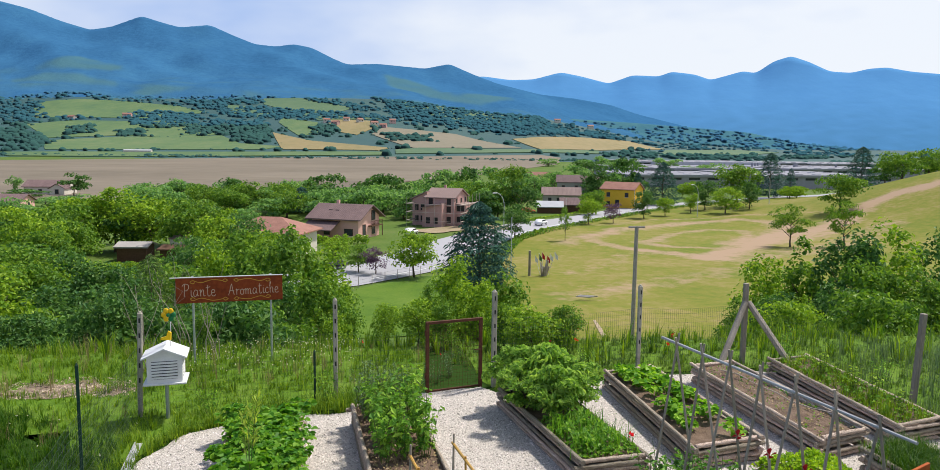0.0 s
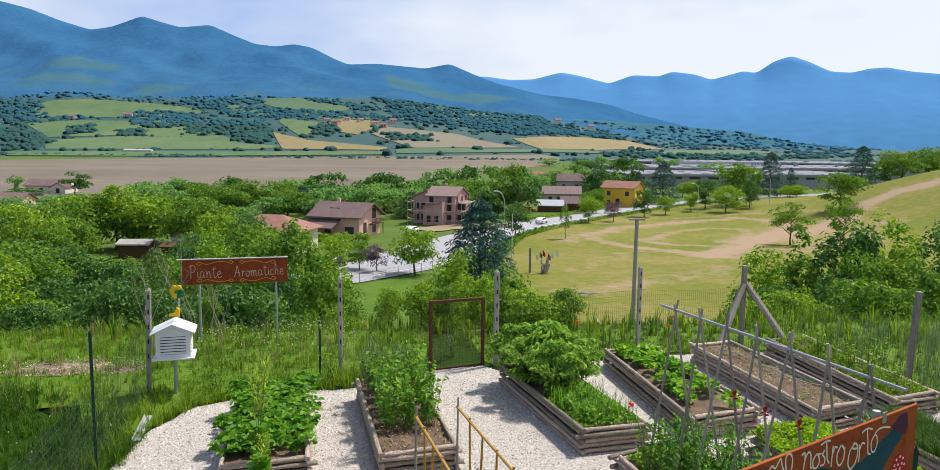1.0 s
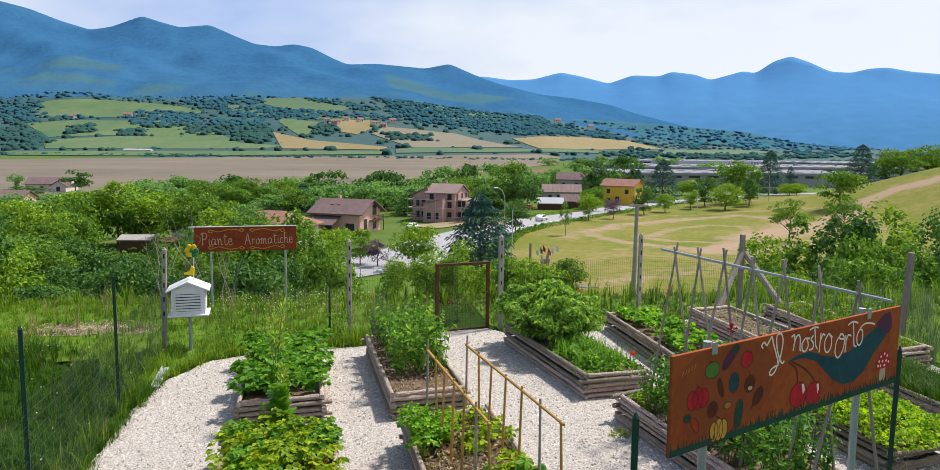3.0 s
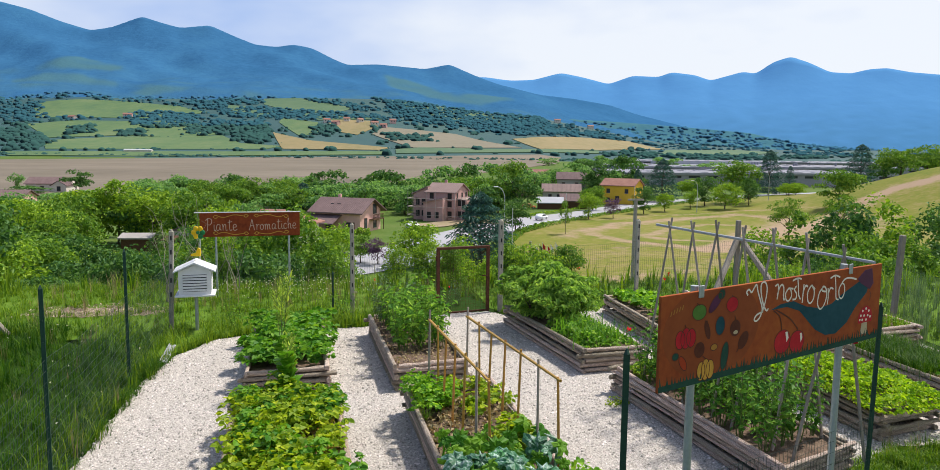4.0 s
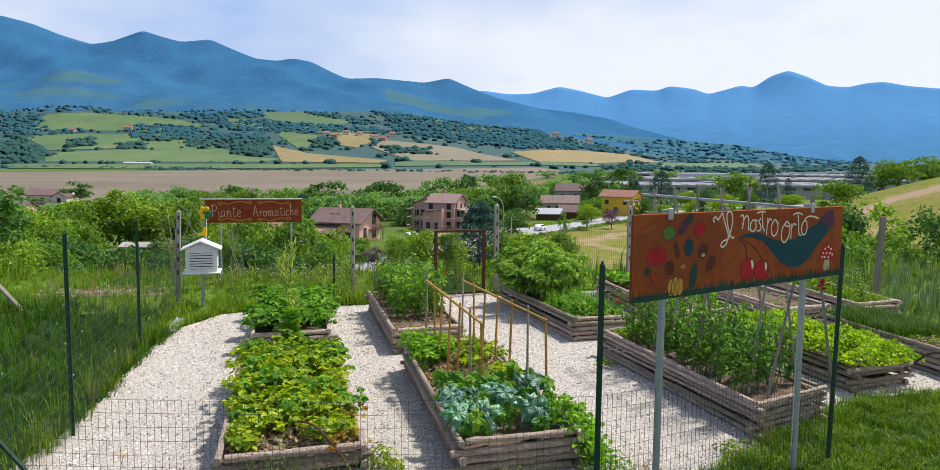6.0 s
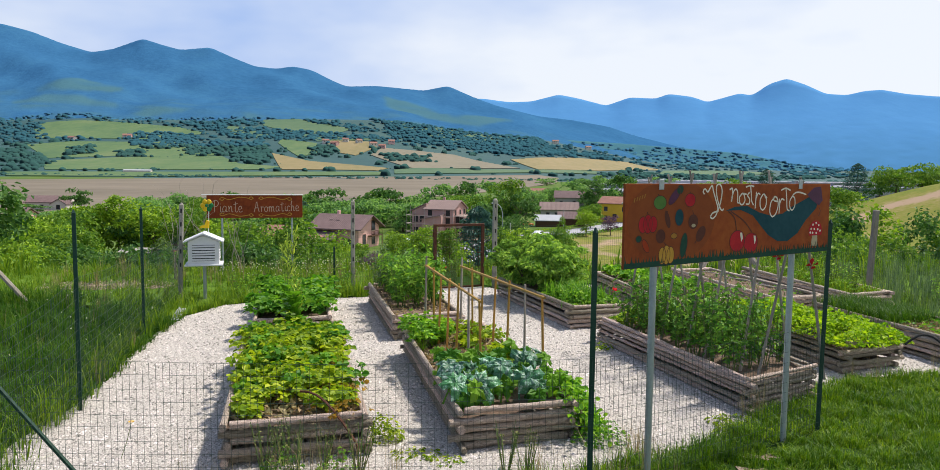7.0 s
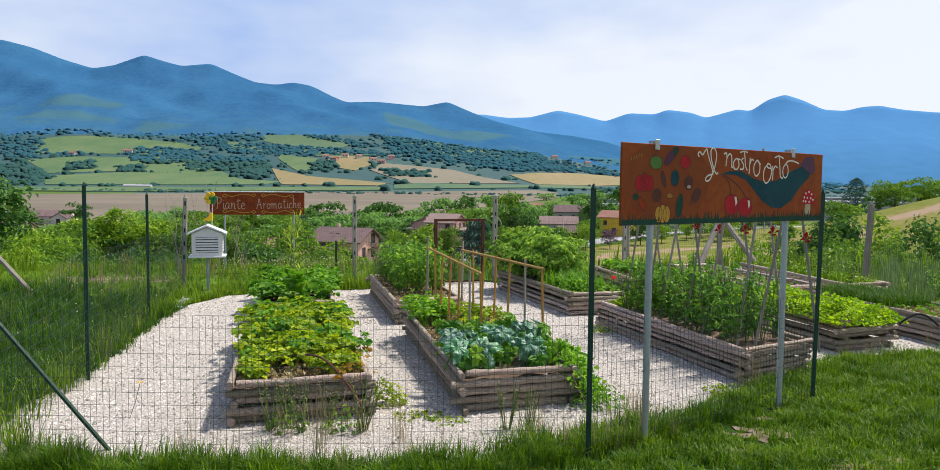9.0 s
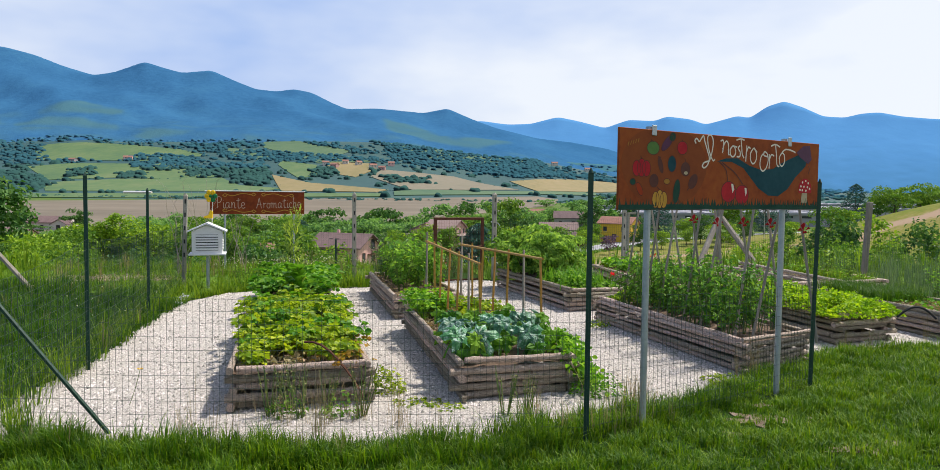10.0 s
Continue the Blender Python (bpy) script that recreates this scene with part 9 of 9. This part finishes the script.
def low_weed(x, y, r, h, n, mat, label):
    rng = np.random.default_rng(int(abs(x * 100 + y * 10)))
    a, d = rng.uniform(0, 6.28, n), r * np.sqrt(rng.uniform(0, 1, n))
    p = np.column_stack([x + d * np.cos(a), y + d * np.sin(a) * 0.7, 0.05 + h * rng.uniform(0.1, 1, n) * (1 - 0.7 * (d / r) ** 2)])
    v, f = leaves(p, np.column_stack([np.cos(a) * 0.4, np.sin(a) * 0.4, np.full(n, 0.8)]) + rng.normal(scale=0.3, size=(n, 3)), np.full(n, 0.042), rng, aspect=0.7)
    tagged(new("weed_clump", tri_mesh("weed_clump", v, f, L[mat])), label, "weed", kind="stuff")


for wx, wy, wr, wh, wn, wm in ((-0.45, 10.4, 0.2, 0.30, 300, "straw"), (-0.1, 10.0, 0.28, 0.03, 90, "straw"), (0.18, 9.85, 0.2, 0.03, 40, "straw"), (-1.3, 9.62, 0.2, 0.28, 110, "bean"), (-0.8, 9.6, 0.2, 0.24, 90, "herb"),
                                (1.72, 10.3, 0.3, 0.25, 220, "bean"), (2.6, 14.2, 0.2, 0.12, 70, "straw"), (3.3, 10.9, 0.3, 0.06, 120, "straw")):
    low_weed(wx, wy, wr, wh, wn, wm, "low green weed creeping over the gravel")

low_weed(3.28, 10.62, 0.34, 0.05, 260, "straw", "yellow-green clover at the gravel's edge")
stalks("tall_weed", [(-1.45, 9.62), (-1.15, 9.56), (-0.95, 9.7), (-0.62, 9.62), (-1.3, 9.8), (0.88, 9.55), (0.7, 9.62)], 0.46, 0.03, 63, "weed", "thin weed with small leaves and dry seed heads", 51, width=0.12, z=0.05)
tufts("yellow_grass", [(1.95, 9.95), (2.05, 9.9), (0.95, 9.5), (-0.7, 9.55), (-1.3, 9.45)], 260, 0.34, 0.0022, "dry", "thin yellowing grass at the fence", 52, spread=0.09, lean=0.9, category="grass", z=0.05)
e = thing("dandelion", "yellow flower on a thin stalk in the gravel", "flower", pose(-2.85, 9.97, 0.05))
part("stalk", line_tube(bmesh.new(), [(0, 0, 0), (0.05, 0.02, 0.16), (0.09, 0.03, 0.33)], 0.003, 5), M["stem"], e)
bm = bmesh.new()
for k in range(9):
    a = k * 0.7
    bm.faces.new([bm.verts.new((0.09 + r_ * math.cos(a + o_), 0.03 + r_ * math.sin(a + o_), 0.335 + z_)) for r_, o_, z_ in ((0.004, 0, 0), (0.022, -0.3, 0.012), (0.03, 0, 0.008), (0.022, 0.3, 0.012))])
part("bloom", bm, M["yellow"], e)

turf("dark_tall_grass", [(-13, 8.4), (-4.35, 9.0), (-4.25, 10.2), (-4.5, 11.8), (-4.9, 15.2), (-5.1, 17.2), (-7.0, 18.6), (-9.0, 18.9), (-13, 19.4)], 50000, 0.26, 0.0058, "meadowgrass", "lush tall grass beside the fence, shade put into its colour", 45, lumps=1.0, lean=1.2)
turf("wild_oats", [(-2.2, 9.0), (-0.2, 9.0), (-0.1, 9.5), (-2.0, 9.55)], 90, 0.55, 0.0016, "dry", "thin dry wild oats before the bed", 46, lumps=2.0, lean=0.7)
turf("wild_oats", [(-2.3, 8.75), (1.9, 9.0), (2.4, 9.6), (0.4, 9.2), (-2.2, 9.1)], 220, 0.45, 0.0016, "dry", "thin green wild oats along the fence", 47, lumps=2.0, lean=0.7)

drape("bare_patch", [(x + 0.16 * math.sin(k * 2.3), y + 0.13 * math.sin(k * 3.7)) for k, (x, y) in enumerate([(-8.9, 19.95), (-8.6, 20.3), (-8.23, 20.6), (-7.8, 20.7), (-7.25, 20.9), (-6.8, 20.6), (-6.32, 20.4), (-5.9, 20.3), (-6.3, 20.0), (-6.85, 19.93), (-7.4, 19.75), (-8.0, 19.66), (-8.5, 19.7)])], 0.02, 0.4, M["worn"], "bare patch of pale earth beside the garden", "bare earth")
rng_p = np.random.default_rng(9)
qx, qy = scatter([(-9.0, 19.5), (-5.8, 19.8), (-5.9, 20.6), (-7.3, 21.1), (-9.0, 20.6)], 900, rng_p)
v_, f_ = leaves(np.column_stack([qx, qy, np.full(len(qx), 0.075)]), rng_p.normal(scale=0.3, size=(len(qx), 3)) + np.array([0, 0, 1.0]), np.full(len(qx), 0.075), rng_p, aspect=0.35)
tagged(new("dry_litter", tri_mesh("dry_litter", v_, f_, L["litter"])), "pale dry leaves and chips strewn on bare earth", "litter", kind="stuff")


def dead_twigs(x, y, h, seed, label):
    """A bare leafless sapling: a few thin forked stems."""
    rnd = random.Random(seed)
    e = thing("dead_sapling", label, "sapling", pose(x, y, float(ground_z(x, y)) - 0.02))
    for k in range(5):
        bm = bmesh.new()
        p, d, r = Vector((rnd.uniform(-0.15, 0.15), rnd.uniform(-0.15, 0.15), 0)), Vector((rnd.uniform(-0.35, 0.35), rnd.uniform(-0.2, 0.2), 1)), 0.014
        twigs = []
        for q in range(5):
            n = p + d.normalized() * h * rnd.uniform(0.16, 0.24)
            tube(bm, p, n, r, r * 0.75, 5)
            if q > 1:
                twigs.append((n, n + Vector((rnd.uniform(-0.4, 0.4), rnd.uniform(-0.2, 0.2), rnd.uniform(0.15, 0.4))) * h * 0.3, r))
            p, d, r = n, d + Vector((rnd.uniform(-0.35, 0.35), rnd.uniform(-0.3, 0.3), 0)), r * 0.75
        stem = part("stem", bm, M["pole"], e)
        for a, b, q in twigs:
            part("twig", tube(bmesh.new(), a, b, q * 0.6, q * 0.25, 4), M["pole"], stem)


for k, (x, y, h) in enumerate(((-6.3, 21.4, 2.2), (-5.2, 22.6, 2.1), (-6.0, 23.2, 2.4))):
    dead_twigs(x, y, h, 60 + k, "bare grey leafless sapling in the rough grass")
